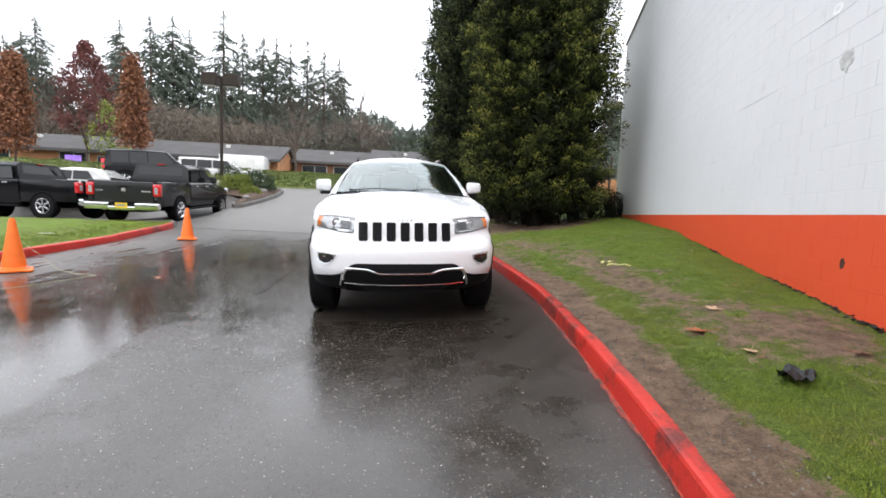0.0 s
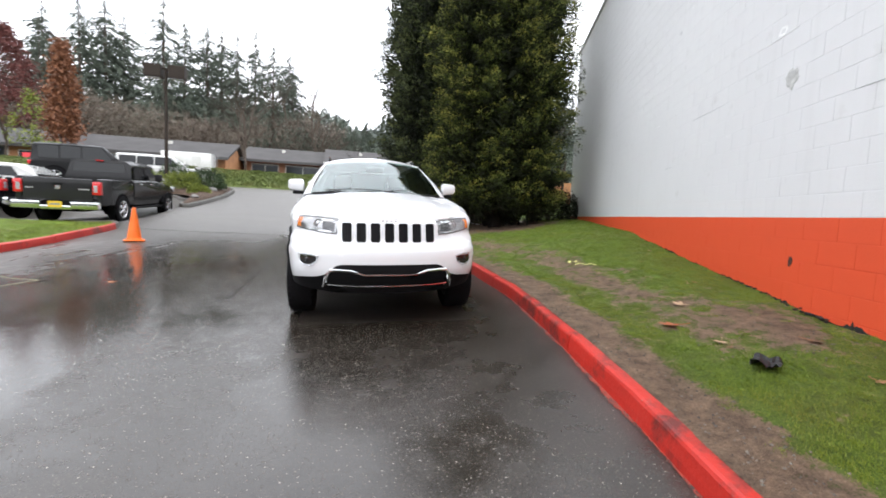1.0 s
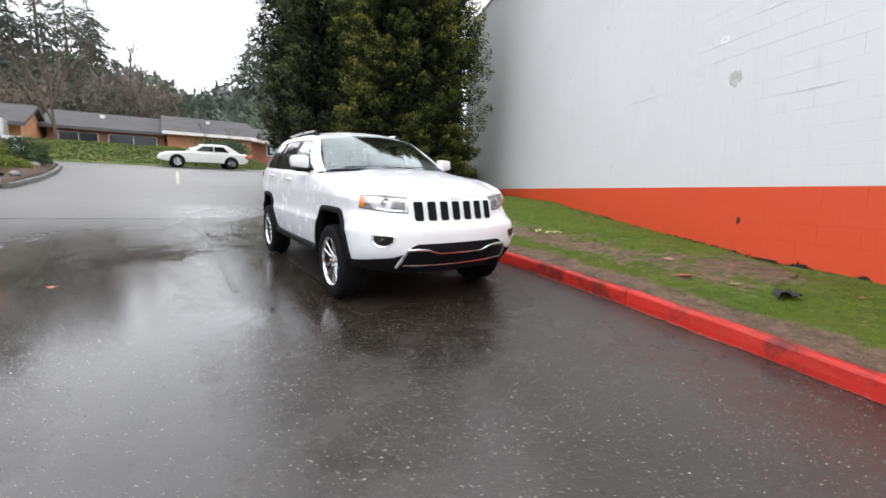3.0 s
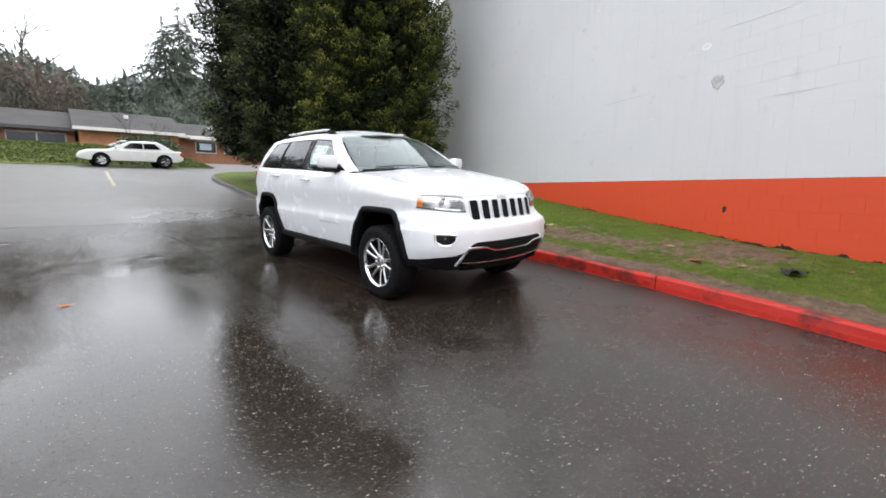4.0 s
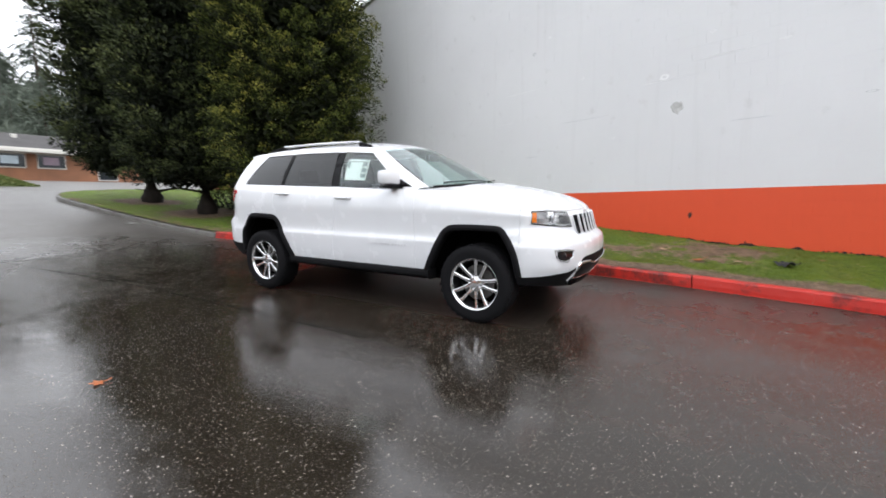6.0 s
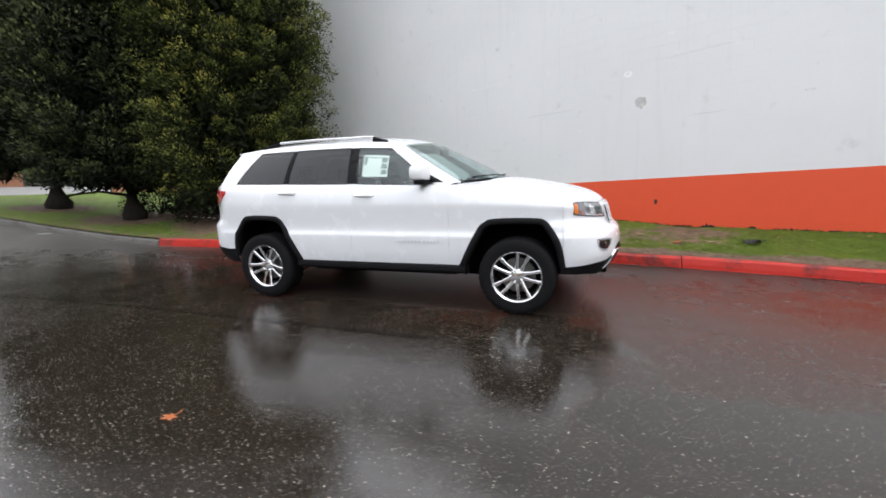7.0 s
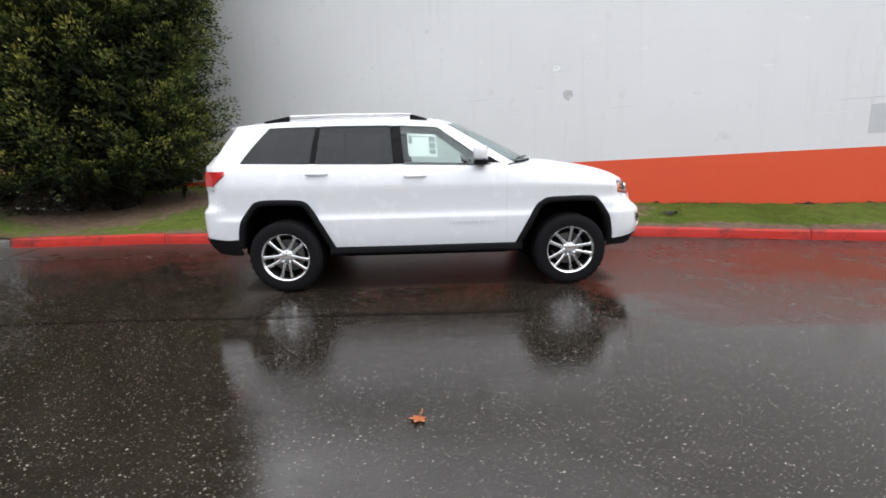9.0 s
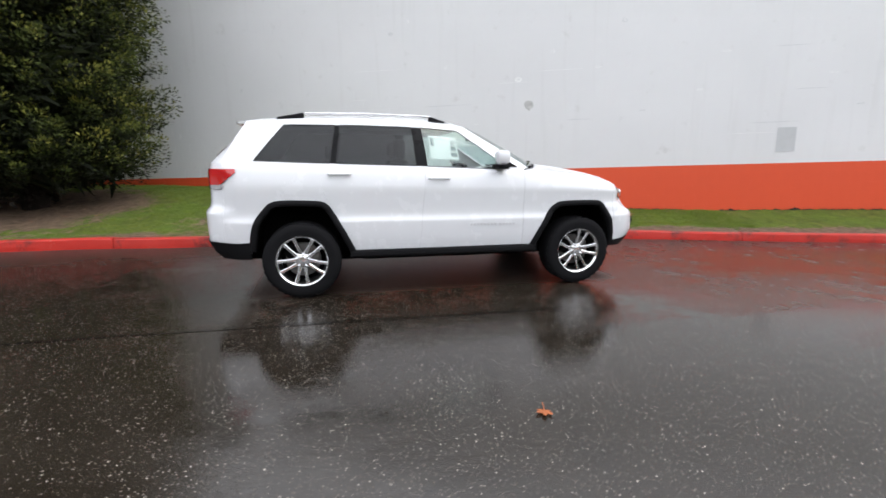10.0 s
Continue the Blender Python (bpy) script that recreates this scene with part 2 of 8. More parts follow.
    c = mixc(nt, maths(nt, "MULTIPLY", s1, 0.9), c, ramp(nt, k1, [(0.3, (0.06, 0.05, 0.04)), (0.98, (0.47, 0.43, 0.38))]))
    c = mixc(nt, 1.0, c, ramp(nt, mid, [(0.3, (0.68, 0.66, 0.64)), (0.7, (1.1, 1.1, 1.1))]), "MULTIPLY")
    link(nt, c, b.inputs["Base Color"])
    # standing water lies in the slow hollows
    water = ramp(nt, maths(nt, "ADD", maths(nt, "MULTIPLY", slow, 0.7), maths(nt, "MULTIPLY", mid, 0.3)), [(0.43, (1, 1, 1)), (0.52, (0, 0, 0))])
    water = maths(nt, "MULTIPLY", water, maths(nt, "SUBTRACT", 1.0, maths(nt, "MULTIPLY", worn, 0.9)))
    # a long shallow gutter that holds a widening strip of water beside the lane
    wide = maths(nt, "ADD", maths(nt, "MULTIPLY", maths(nt, "ADD", sep.outputs[1], 3.0), 0.10), 0.28)
    wide = maths(nt, "MINIMUM", maths(nt, "MAXIMUM", wide, 0.25), 0.85)
    gut = maths(nt, "ADD", maths(nt, "ADD", sep.outputs[0], 2.15), wide)
    gut = maths(nt, "ADD", gut, maths(nt, "ADD", maths(nt, "MULTIPLY", maths(nt, "SUBTRACT", mid, 0.5), 0.5), maths(nt, "MULTIPLY", maths(nt, "SUBTRACT", slow, 0.5), 0.7)))
    gut = maths(nt, "SUBTRACT", wide, maths(nt, "ABSOLUTE", gut))
    gut = maths(nt, "MULTIPLY", gut, 7.0, True)
    gut = maths(nt, "MULTIPLY", gut, maths(nt, "MULTIPLY", maths(nt, "SUBTRACT", 4.6, sep.outputs[1]), 0.22, True))
    water = maths(nt, "MAXIMUM", water, maths(nt, "MULTIPLY", gut, 0.84))
    # broken films of water drawn out along the fall of the older surface
    run = nt.nodes.new("ShaderNodeMapping")
    run.inputs["Scale"].default_value = (1.0, 0.3, 1.0)
    run.inputs["Rotation"].default_value = (0, 0, radians(-8))
    link(nt, vec, run.inputs[0])
    streak = noise_node(nt, run.outputs[0], 1.5, 6, 0.68)
    lotside = maths(nt, "MULTIPLY", maths(nt, "SUBTRACT", -2.2, sep.outputs[0]), 1.2, True)
    lotside = maths(nt, "MULTIPLY", lotside, maths(nt, "MULTIPLY", maths(nt, "SUBTRACT", 8.5, sep.outputs[1]), 0.3, True))
    streak = maths(nt, "MULTIPLY", ramp(nt, streak, [(0.49, (0, 0, 0)), (0.60, (0.85, 0.85, 0.85))]), lotside)
    water = maths(nt, "MAXIMUM", water, streak)
    film = maths(nt, "ADD", maths(nt, "MULTIPLY", mid, 0.10), 0.05)
    r = mixc(nt, worn, film, maths(nt, "ADD", maths(nt, "MULTIPLY", mid, 0.25), 0.34))
    r = mixc(nt, water, r, (0.03, 0.03, 0.03))
    r = mixc(nt, maths(nt, "MULTIPLY", edge, 1.6, True), r, (0.36, 0.36, 0.36))
    far = maths(nt, "MULTIPLY", maths(nt, "MULTIPLY", maths(nt, "SUBTRACT", sep.outputs[1], 3.2), 0.22, True), maths(nt, "MULTIPLY", maths(nt, "SUBTRACT", -1.5, sep.outputs[0]), 1.0, True))
    r = mixc(nt, maths(nt, "MULTIPLY", far, 0.75), r, (0.42, 0.42, 0.42))
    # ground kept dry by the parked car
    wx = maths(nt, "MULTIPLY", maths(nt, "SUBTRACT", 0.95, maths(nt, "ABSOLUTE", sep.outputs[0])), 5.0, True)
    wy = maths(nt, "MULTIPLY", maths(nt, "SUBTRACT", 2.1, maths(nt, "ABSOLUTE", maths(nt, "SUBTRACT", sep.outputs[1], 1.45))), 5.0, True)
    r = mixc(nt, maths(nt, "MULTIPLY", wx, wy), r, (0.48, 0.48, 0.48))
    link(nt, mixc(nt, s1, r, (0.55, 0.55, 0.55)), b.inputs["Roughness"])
    b.inputs["IOR"].default_value = 1.6
    h = maths(nt, "ADD", maths(nt, "ADD", maths(nt, "MULTIPLY", s1, 0.9), maths(nt, "MULTIPLY", s2, 0.45)), maths(nt, "MULTIPLY", fine, 0.45))
    dry = mixc(nt, water, h, maths(nt, "MULTIPLY", h, 0.2))
    bump(nt, b, dry, 0.5, 0.003)
    return m


def kerb_paint(name, paint, worn):
    m, nt, b, vec = blank(name)
    big, small = noise_node(nt, vec, 3.0, 5, 0.65), noise_node(nt, vec, 45, 4)
    c = ramp(nt, big, [(0.35, tuple(v * 0.85 for v in paint)), (0.7, paint)])
    chip = ramp(nt, maths(nt, "ADD", maths(nt, "MULTIPLY", big, 0.6), maths(nt, "MULTIPLY", small, 0.4)), [(0.605, (0, 0, 0)), (0.64, (1, 1, 1))])
    c = mixc(nt, chip, c, worn)
    soot = ramp(nt, noise_node(nt, vec, 1.7, 6, 0.75), [(0.51, (0, 0, 0)), (0.63, (1, 1, 1))])
    c = mixc(nt, maths(nt, "MULTIPLY", soot, 0.8), c, (0.03, 0.012, 0.01))
    link(nt, c, b.inputs["Base Color"])
    link(nt, maths(nt, "ADD", maths(nt, "MULTIPLY", small, 0.2), 0.36), b.inputs["Roughness"])
    b.inputs["Specular IOR Level"].default_value = 0.5
    bump(nt, b, maths(nt, "ADD", small, maths(nt, "MULTIPLY", big, 1.5)), 0.5, 0.006)
    return m


def lawn_material(name, lift):
    """Short turf over soil; lift says how mossy and pale the green is."""
    m, nt, b, vec = blank(name)
    at = nt.nodes.new("ShaderNodeAttribute")
    at.attribute_name = "soil"
    big, mid, fine = noise_node(nt, vec, 1.2, 5), noise_node(nt, vec, 11, 6, 0.72), noise_node(nt, vec, 75, 5, 0.75)
    green = ramp(nt, fine, [(0.35, tuple(v * lift for v in (0.030, 0.054, 0.007))), (0.65, tuple(v * lift for v in (0.150, 0.215, 0.028)))])
    green = mixc(nt, ramp(nt, big, [(0.45, (0, 0, 0)), (0.7, (0.7, 0.7, 0.7))]), green, ramp(nt, mid, [(0.3, (0.06, 0.065, 0.014)), (0.7, (0.17, 0.17, 0.036))]))
    earth = ramp(nt, mid, [(0.3, (0.088, 0.058, 0.038)), (0.7, (0.265, 0.180, 0.120))])
    earth = mixc(nt, 0.4, earth, ramp(nt, fine, [(0.36, (0.042, 0.026, 0.016)), (0.68, (0.38, 0.265, 0.185))]))
    f = maths(nt, "ADD", at.outputs["Fac"], maths(nt, "ADD", maths(nt, "MULTIPLY", maths(nt, "SUBTRACT", mid, 0.5), 1.5), maths(nt, "MULTIPLY", maths(nt, "SUBTRACT", fine, 0.5), 0.9)), True)
    f = ramp(nt, f, [(0.36, (0, 0, 0)), (0.60, (1, 1, 1))])
    tone = ramp(nt, noise_node(nt, vec, 5.5, 5, 0.7), [(0.32, (0.66, 0.66, 0.66)), (0.66, (1.26, 1.26, 1.26))])
    link(nt, mixc(nt, 1.0, mixc(nt, f, green, earth), tone, "MULTIPLY"), b.inputs["Base Color"])
    b.inputs["Roughness"].default_value = 0.8
    b.inputs["Specular IOR Level"].default_value = 0.25
    bump(nt, b, maths(nt, "ADD", mid, fine), 1.0, 0.03)
    return m


def block_paint(name, col, dirt):
    m, nt, b, vec = blank(name)
    big, mid, fine = noise_node(nt, vec, 0.35, 4), noise_node(nt, vec, 3.0, 5, 0.6), noise_node(nt, vec, 70, 3)
    c = ramp(nt, big, [(0.3, tuple(v * 0.93 for v in col)), (0.7, col)])
    c = mixc(nt, maths(nt, "MULTIPLY", ramp(nt, mid, [(0.62, (0, 0, 0)), (0.75, (1, 1, 1))]), 0.35), c, dirt)
    mp = nt.nodes.new("ShaderNodeMapping")
    mp.inputs["Scale"].default_value = (5.0, 5.0, 0.3)
    link(nt, vec, mp.inputs[0])
    c = mixc(nt, maths(nt, "MULTIPLY", ramp(nt, noise_node(nt, mp.outputs[0], 1.0, 3), [(0.58, (0, 0, 0)), (0.75, (1, 1, 1))]), 0.12), c, dirt)
    link(nt, c, b.inputs["Base Color"])
    b.inputs["Roughness"].default_value = 0.55
    bump(nt, b, maths(nt, "ADD", fine, maths(nt, "MULTIPLY", mid, 1.5)), 0.25, 0.006)
    return m


def land_material():
    """Asphalt by the street, then rough grass and forest floor up the hill."""
    m, nt, b, vec = blank("hill_floor")
    big, mid = noise_node(nt, vec, 0.08, 4), noise_node(nt, vec, 1.5, 4)
    c = ramp(nt, big, [(0.35, (0.05, 0.045, 0.03)), (0.65, (0.07, 0.075, 0.03))])
    c = mixc(nt, 0.4, c, ramp(nt, mid, [(0.3, (0.03, 0.025, 0.018)), (0.7, (0.09, 0.08, 0.05))]))
    link(nt, c, b.inputs["Base Color"])
    b.inputs["Roughness"].default_value = 0.9
    bump(nt, b, mid, 0.5, 0.1)
    return m


def tip_shaded(name, inside, mid, gold, often):
    """Conifer foliage: crown shade painted dark inside and below, paler tips outward and up, golden on some boughs."""
    m, nt, b, vec = blank(name)
    isl = nt.nodes.new("ShaderNodeNewGeometry").outputs["Random Per Island"]
    at = nt.nodes.new("ShaderNodeAttribute")
    at.attribute_name = "tip"
    tip = at.outputs["Fac"]
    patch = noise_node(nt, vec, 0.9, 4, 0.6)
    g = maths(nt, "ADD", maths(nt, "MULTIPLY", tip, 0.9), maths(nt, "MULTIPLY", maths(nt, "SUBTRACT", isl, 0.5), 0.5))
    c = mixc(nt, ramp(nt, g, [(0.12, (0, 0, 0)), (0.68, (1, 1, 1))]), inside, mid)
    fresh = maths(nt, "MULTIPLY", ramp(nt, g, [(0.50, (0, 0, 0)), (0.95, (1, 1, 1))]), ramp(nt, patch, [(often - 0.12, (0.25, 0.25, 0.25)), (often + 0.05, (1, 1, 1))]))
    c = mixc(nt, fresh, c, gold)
    link(nt, c, b.inputs["Base Color"])
    b.inputs["Roughness"].default_value = 0.6
    b.inputs["Specular IOR Level"].default_value = 0.15
    return m


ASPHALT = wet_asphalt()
RED_KERB = kerb_paint("worn_red_kerb_paint", (0.50, 0.020, 0.010), (0.36, 0.14, 0.11))
GREY_KERB = kerb_paint("grey_concrete_kerb", (0.13, 0.125, 0.112), (0.075, 0.07, 0.062))
LAWN = lawn_material("lawn_and_bare_soil", 1.2)
MOSSY = lawn_material("mossy_pale_turf", 1.55)
WALL_WHITE = block_paint("white_masonry_paint", (0.74, 0.74, 0.75), (0.45, 0.44, 0.42))
WALL_ORANGE = block_paint("orange_masonry_paint", (0.73, 0.082, 0.024), (0.50, 0.055, 0.02))
HILL = land_material()
BARK = surface("fir_bark", (0.075, 0.055, 0.042), 0.85, scale=4, fine=40, relief=0.8, dist=0.02, vary=0.4)
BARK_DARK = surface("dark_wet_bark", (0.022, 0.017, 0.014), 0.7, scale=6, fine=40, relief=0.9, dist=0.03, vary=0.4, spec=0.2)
GOLD_GREEN = tip_shaded("golden_green_cypress_foliage", (0.009, 0.012, 0.005), (0.085, 0.112, 0.026), (0.33, 0.305, 0.07), 0.50)
DARK_GREEN = tip_shaded("dark_cedar_foliage", (0.007, 0.010, 0.005), (0.066, 0.084, 0.034), (0.15, 0.16, 0.055), 0.58)
# needle colours are paled and greyed to carry the distant air haze
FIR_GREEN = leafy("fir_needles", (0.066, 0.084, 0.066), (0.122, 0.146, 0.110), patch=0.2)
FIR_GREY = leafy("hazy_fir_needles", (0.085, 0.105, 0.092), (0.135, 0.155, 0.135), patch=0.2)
IVY = leafy("ground_ivy", (0.060, 0.088, 0.022), (0.19, 0.23, 0.060), (0.30, 0.24, 0.10))
SHRUB_GREEN = leafy("shrub_leaves", (0.020, 0.040, 0.014), (0.05, 0.085, 0.03))
SHRUB_LIME = leafy("lime_shrub_leaves", (0.10, 0.14, 0.02), (0.24, 0.27, 0.05))
RUST_LEAF = leafy("rust_autumn_leaves", (0.14, 0.055, 0.026), (0.27, 0.115, 0.055))
WINE_LEAF = leafy("wine_red_leaves", (0.09, 0.03, 0.028), (0.17, 0.055, 0.045))
TWIG = surface("bare_twigs", (0.090, 0.070, 0.056), 0.85, scale=3, relief=0.0, vary=0.35, island=0.4, spec=0.1)
# far woods likewise have haze mixed into their leaf colours
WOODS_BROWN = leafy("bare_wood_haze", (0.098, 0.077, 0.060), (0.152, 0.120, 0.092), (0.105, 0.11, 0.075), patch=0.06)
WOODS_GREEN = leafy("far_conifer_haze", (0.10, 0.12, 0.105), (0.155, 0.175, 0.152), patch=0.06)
# russet leaves darkened to carry the deep shade under the trees
RUSSET_SHADED = leafy("shade_darkened_russet", (0.014, 0.011, 0.008), (0.040, 0.026, 0.017))
GRASS = leafy("grass_blades", (0.065, 0.104, 0.009), (0.195, 0.270, 0.026), (0.27, 0.23, 0.05))

# ---- setting: ground, lawn, kerbs, wall ----
gx = np.concatenate([np.linspace(-420, -40, 20), np.linspace(-36, -10, 18), np.arange(-9.5, 4.01, 0.25), np.linspace(4.5, 12, 12), np.linspace(15, 60, 14), np.linspace(80, 420, 16)])
gy = np.concatenate([np.linspace(-400, -30, 18), np.linspace(-26, -9, 12), np.arange(-8.5, 26.1, 0.25), np.linspace(27, 60, 20), np.linspace(66, 160, 20), np.linspace(180, 420, 10)])
GX, GY = np.meshgrid(gx, gy, indexing="ij")
GZ = road_z(GX, GY)
ff = grid_faces(len(gx), len(gy))
cy = GY.reshape(-1)[ff].mean(1)
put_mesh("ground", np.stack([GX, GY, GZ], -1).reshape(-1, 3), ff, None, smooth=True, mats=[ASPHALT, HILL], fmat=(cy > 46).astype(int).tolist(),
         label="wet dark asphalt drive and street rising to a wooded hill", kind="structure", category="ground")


def soil_at(x, y):
    """How bare the lawn is: worn along the kerb, in patches and under the trees."""
    k = kerb_x(y) + 0.16
    d = x - k
    s = 0.85 * np.exp(-(d / 0.36) ** 4) * (1.0 if y < 1 else 0.45)
    s += 0.34 * max(0, fbm(x * 0.9 + 3.1, y * 0.6 + 1.7) + 0.15) + 0.30 * fbm(x, y, 6.0, 4.2)
    s += 0.62 * np.exp(-(((x - 2.75 - 0.12 * y) / 0.45) ** 2 + ((y - 0.2) / 2.6) ** 2)) + 0.35 * np.exp(-(((x - 3.1) / 0.4) ** 2 + ((y + 2.0) / 0.9) ** 2))
    s += 0.34 * np.exp(-(((x - 2.6) / 0.7) ** 2 + ((y - 3.8) / 2.4) ** 2))
    for cx, cyy, r in ((4.3, 8.1, 1.9), (3.7, 11.6, 1.2), (3.7, 15.0, 1.0)):
        s += 1.0 * np.exp(-(((x - cx) ** 2 + (y - cyy) ** 2) / r ** 2) ** 2)
    return max(0.0, min(1.0, s))


def lawn_sheet(name, rows, label, mat):
    """Grass between a near and a far edge: rows of (y, x0, x1, z function)."""
    nv = 46
    vs = []
    for y, x0, x1 in rows:
        for t in np.linspace(0, 1, nv) ** 1.0:
            x = x0 + (x1 - x0) * t
            vs.append((x, y, float(lawn_z(x, y)) + (0.028 * fbm(x, y, 2.0, 1.6) + 0.012 * fbm(x, y, 5.0, 5.0)) * min(1, t * 8)))
    ob = put_mesh(name, vs, grid_faces(len(rows), nv), mat, smooth=True, label=label, kind="structure", category="lawn")
    at = ob.data.attributes.new("soil", "FLOAT", "POINT")
    at.data.foreach_set("value", [float(soil_at(v[0], v[1])) for v in vs])
    return ob


ys = np.concatenate([np.arange(-14, 11.0, 0.1), [11.0]])
lawn_sheet("lawn_verge", [(y, kerb_x(y) + 0.10, wall_x(y) + 0.12) for y in ys], "patchy wet grass verge with bare soil beside the wall", LAWN)
ys = np.concatenate([np.arange(11.0, 18.4, 0.2), np.arange(18.4, 19.4, 0.1)])
lawn_sheet("lawn_island", [(y, kerb_x(y) + 0.10, 30.0) for y in ys], "mossy green grass under dark conifers", MOSSY)


def kerb_run(name, pts, zf, mat_of, label, width=0.122, height=0.15, seg=2.5, lawn_side=1):
    """A kerb laid in stones along a polyline; lawn_side says on which side of it the earth lies."""
    pts = [np.array(p, float) for p in pts]
    cum = np.concatenate([[0], np.cumsum([np.hypot(*(b - a)) for a, b in zip(pts, pts[1:])])])
    P2 = np.array(pts)

    def at(s):
        return np.array([np.interp(s, cum, P2[:, 0]), np.interp(s, cum, P2[:, 1])])
    base = tagged(new(name), label, "kerb", "", "structure")
    n = max(1, int(round(cum[-1] / seg)))
    for i in range(n):
        s0, s1 = cum[-1] * i / n + 0.006, cum[-1] * (i + 1) / n - 0.006
        m = max(2, int((s1 - s0) / 0.22))
        vs, fs = [], []
        prof = [(0.0, -0.12), (0.006, 0.35 * height), (0.014, height * 0.82), (0.022, height * 0.93), (0.038, height * 0.985), (width * 0.6, height), (width - 0.015, height * 0.985), (width, height * 0.88), (width, -0.12)]
        sh = random.uniform(-0.010, 0.008)
        for s in np.linspace(s0, s1, m):
            p = at(s)
            d = at(min(s + 0.05, cum[-1])) - at(max(s - 0.05, 0))
            d /= np.hypot(*d)
            nrm = np.array([d[1], -d[0]]) * lawn_side
            z = float(zf(p[0], p[1]))
            for w, h in prof:
                q = p + nrm * w
                wob = 0.006 * fbm(q[0], q[1], h * 9, 2.5) if h > 0 else 0
                vs.append((q[0] + wob, q[1] + wob, z + h + sh + wob))
        k = len(prof)
        for a in range(m - 1):
            for b in range(k - 1):
                fs.append((a * k + b, a * k + b + 1, (a + 1) * k + b + 1, (a + 1) * k + b))
        fs += [tuple(range(k)), tuple(range((m - 1) * k, m * k))[::-1]]
        mid = at((s0 + s1) / 2)
        put_mesh("kerb_stone", vs, fs, mat_of(mid[0], mid[1]), parent=base, smooth=False)
    return base


kp = [(float(kerb_x(y)), y) for y in np.concatenate([np.arange(-9, 8.3, 0.5), np.arange(8.5, 17.6, 0.4), np.arange(17.7, 19.41, 0.1)])] + [(12, 19.5), (25, 19.55)]
split = [p for p in kp if p[1] <= 8.2]
kerb_run("kerb_red_long", split + [(float(kerb_x(8.2)), 8.2)] if split[-1][1] < 8.19 else split, road_z, lambda x, y: RED_KERB, "worn red painted concrete kerb along the verge")
kerb_run("kerb_grey_long", [(float(kerb_x(8.21)), 8.21)] + [p for p in kp if p[1] > 8.3], road_z, lambda x, y: GREY_KERB, "plain grey concrete kerb round the grass island", height=0.125)

# grass beyond the drive with its red kerb
strip_edge = [(-6.42, -14), (-6.40, -6), (-6.38, 0), (-6.36, 3), (-6.33, 5.5), (-6.29, 8.45), (-6.32, 8.7), (-6.45, 8.92), (-6.8, 9.06), (-7.4, 9.1)]
kerb_run("kerb_red_strip", strip_edge[:6], road_z, lambda x, y: RED_KERB, "red painted kerb of the grass strip", lawn_side=-1)
kerb_run("kerb_grey_strip_end", strip_edge[5:], road_z, lambda x, y: GREY_KERB, "grey kerb at the end of the grass strip", lawn_side=-1)
sv = []
for y in np.arange(-14, 9.11, 0.15):
    x1 = float(np.interp(y, [-14, 3, 5.5, 8.45, 8.7, 8.92, 9.06, 9.1], [-6.5, -6.46, -6.42, -6.38, -6.41, -6.55, -6.9, -7.5])) - 0.04
    for t in np.linspace(0, 1, 22):
        x = x1 + (-13.5 - x1) * t
        sv.append((x, y, float(road_z(min(x, -6.3), y)) + 0.13 + 0.06 * math.sin(math.pi * t) - 0.13 * max(0, y - 8.8) / 0.3 + 0.015 * fbm(x, y, 1, 2)))
strip = put_mesh("grass_strip", sv, grid_faces(len(sv) // 22, 22), MOSSY, smooth=True, label="mown green grass strip between drive and parking lot", kind="structure", category="lawn")
strip.data.attributes.new("soil", "FLOAT", "POINT")

# planted island with its kerb, and the ivy bank across the street
isl = [(-8.8, 16.35), (-7.4, 16.0), (-6.68, 15.4), (-6.42, 13.9), (-6.36, 13.3), (-6.15, 13.1), (-5.95, 13.25), (-5.6, 15.0), (-5.5, 17.0), (-5.6, 18.8), (-6.0, 19.9), (-7.0, 20.9), (-9.0, 21.4), (-9.8, 20.6), (-9.8, 17.5), (-8.8, 16.35)]
kerb_run("kerb_grey_planting", isl, road_z, lambda x, y: GREY_KERB, "grey kerb round the planted island", lawn_side=-1)
iv, ny = [], 24
for y in np.linspace(13.2, 21.3, 40):
    right = float(np.interp(y, [13.1, 13.3, 15, 17, 18.8, 19.9, 20.9, 21.4], [-6.1, -6.0, -5.72, -5.62, -5.72, -6.1, -7.1, -9.0])) - 0.05
    left = float(np.interp(y, [13.1, 13.4, 13.9, 15.4, 16.0, 16.35, 17.5, 20.6, 21.4], [-6.2, -6.3, -6.36, -6.6, -7.35, -8.7, -9.72, -9.72, -9.0])) + 0.03
    for t in np.linspace(0, 1, ny):
        x = right + (left - right) * t
        iv.append((x, y, float(road_z(max(x, -6.4), y)) + 0.14 + 0.20 * math.sin(t * math.pi) ** 0.6 * min(1.0, right - left) + 0.04 * fbm(x, y, 3, 1.2)))
MULCH = surface("bark_mulch", (0.085, 0.055, 0.038), 0.9, scale=5, fine=50, relief=0.9, dist=0.03, vary=0.45)
put_mesh("planting_bed", iv, grid_faces(40, ny), MULCH, smooth=True, label="brown bark mulch bed on the planted island", kind="structure", category="ground")


def bank_z(x, y):
    end = np.clip((4.0 - x) / 3.5, 0, 1) ** 0.7
    f = np.clip((y - 25.2 + 0.05 * x) / 1.0, 0, 1)
    return 1.0 * end * np.sin(np.clip((y - 25.2) / 5.5, 0, 1) * math.pi) ** 1.1 * (1 + 0.18 * fbm(float(x), float(y), 4, 0.5))


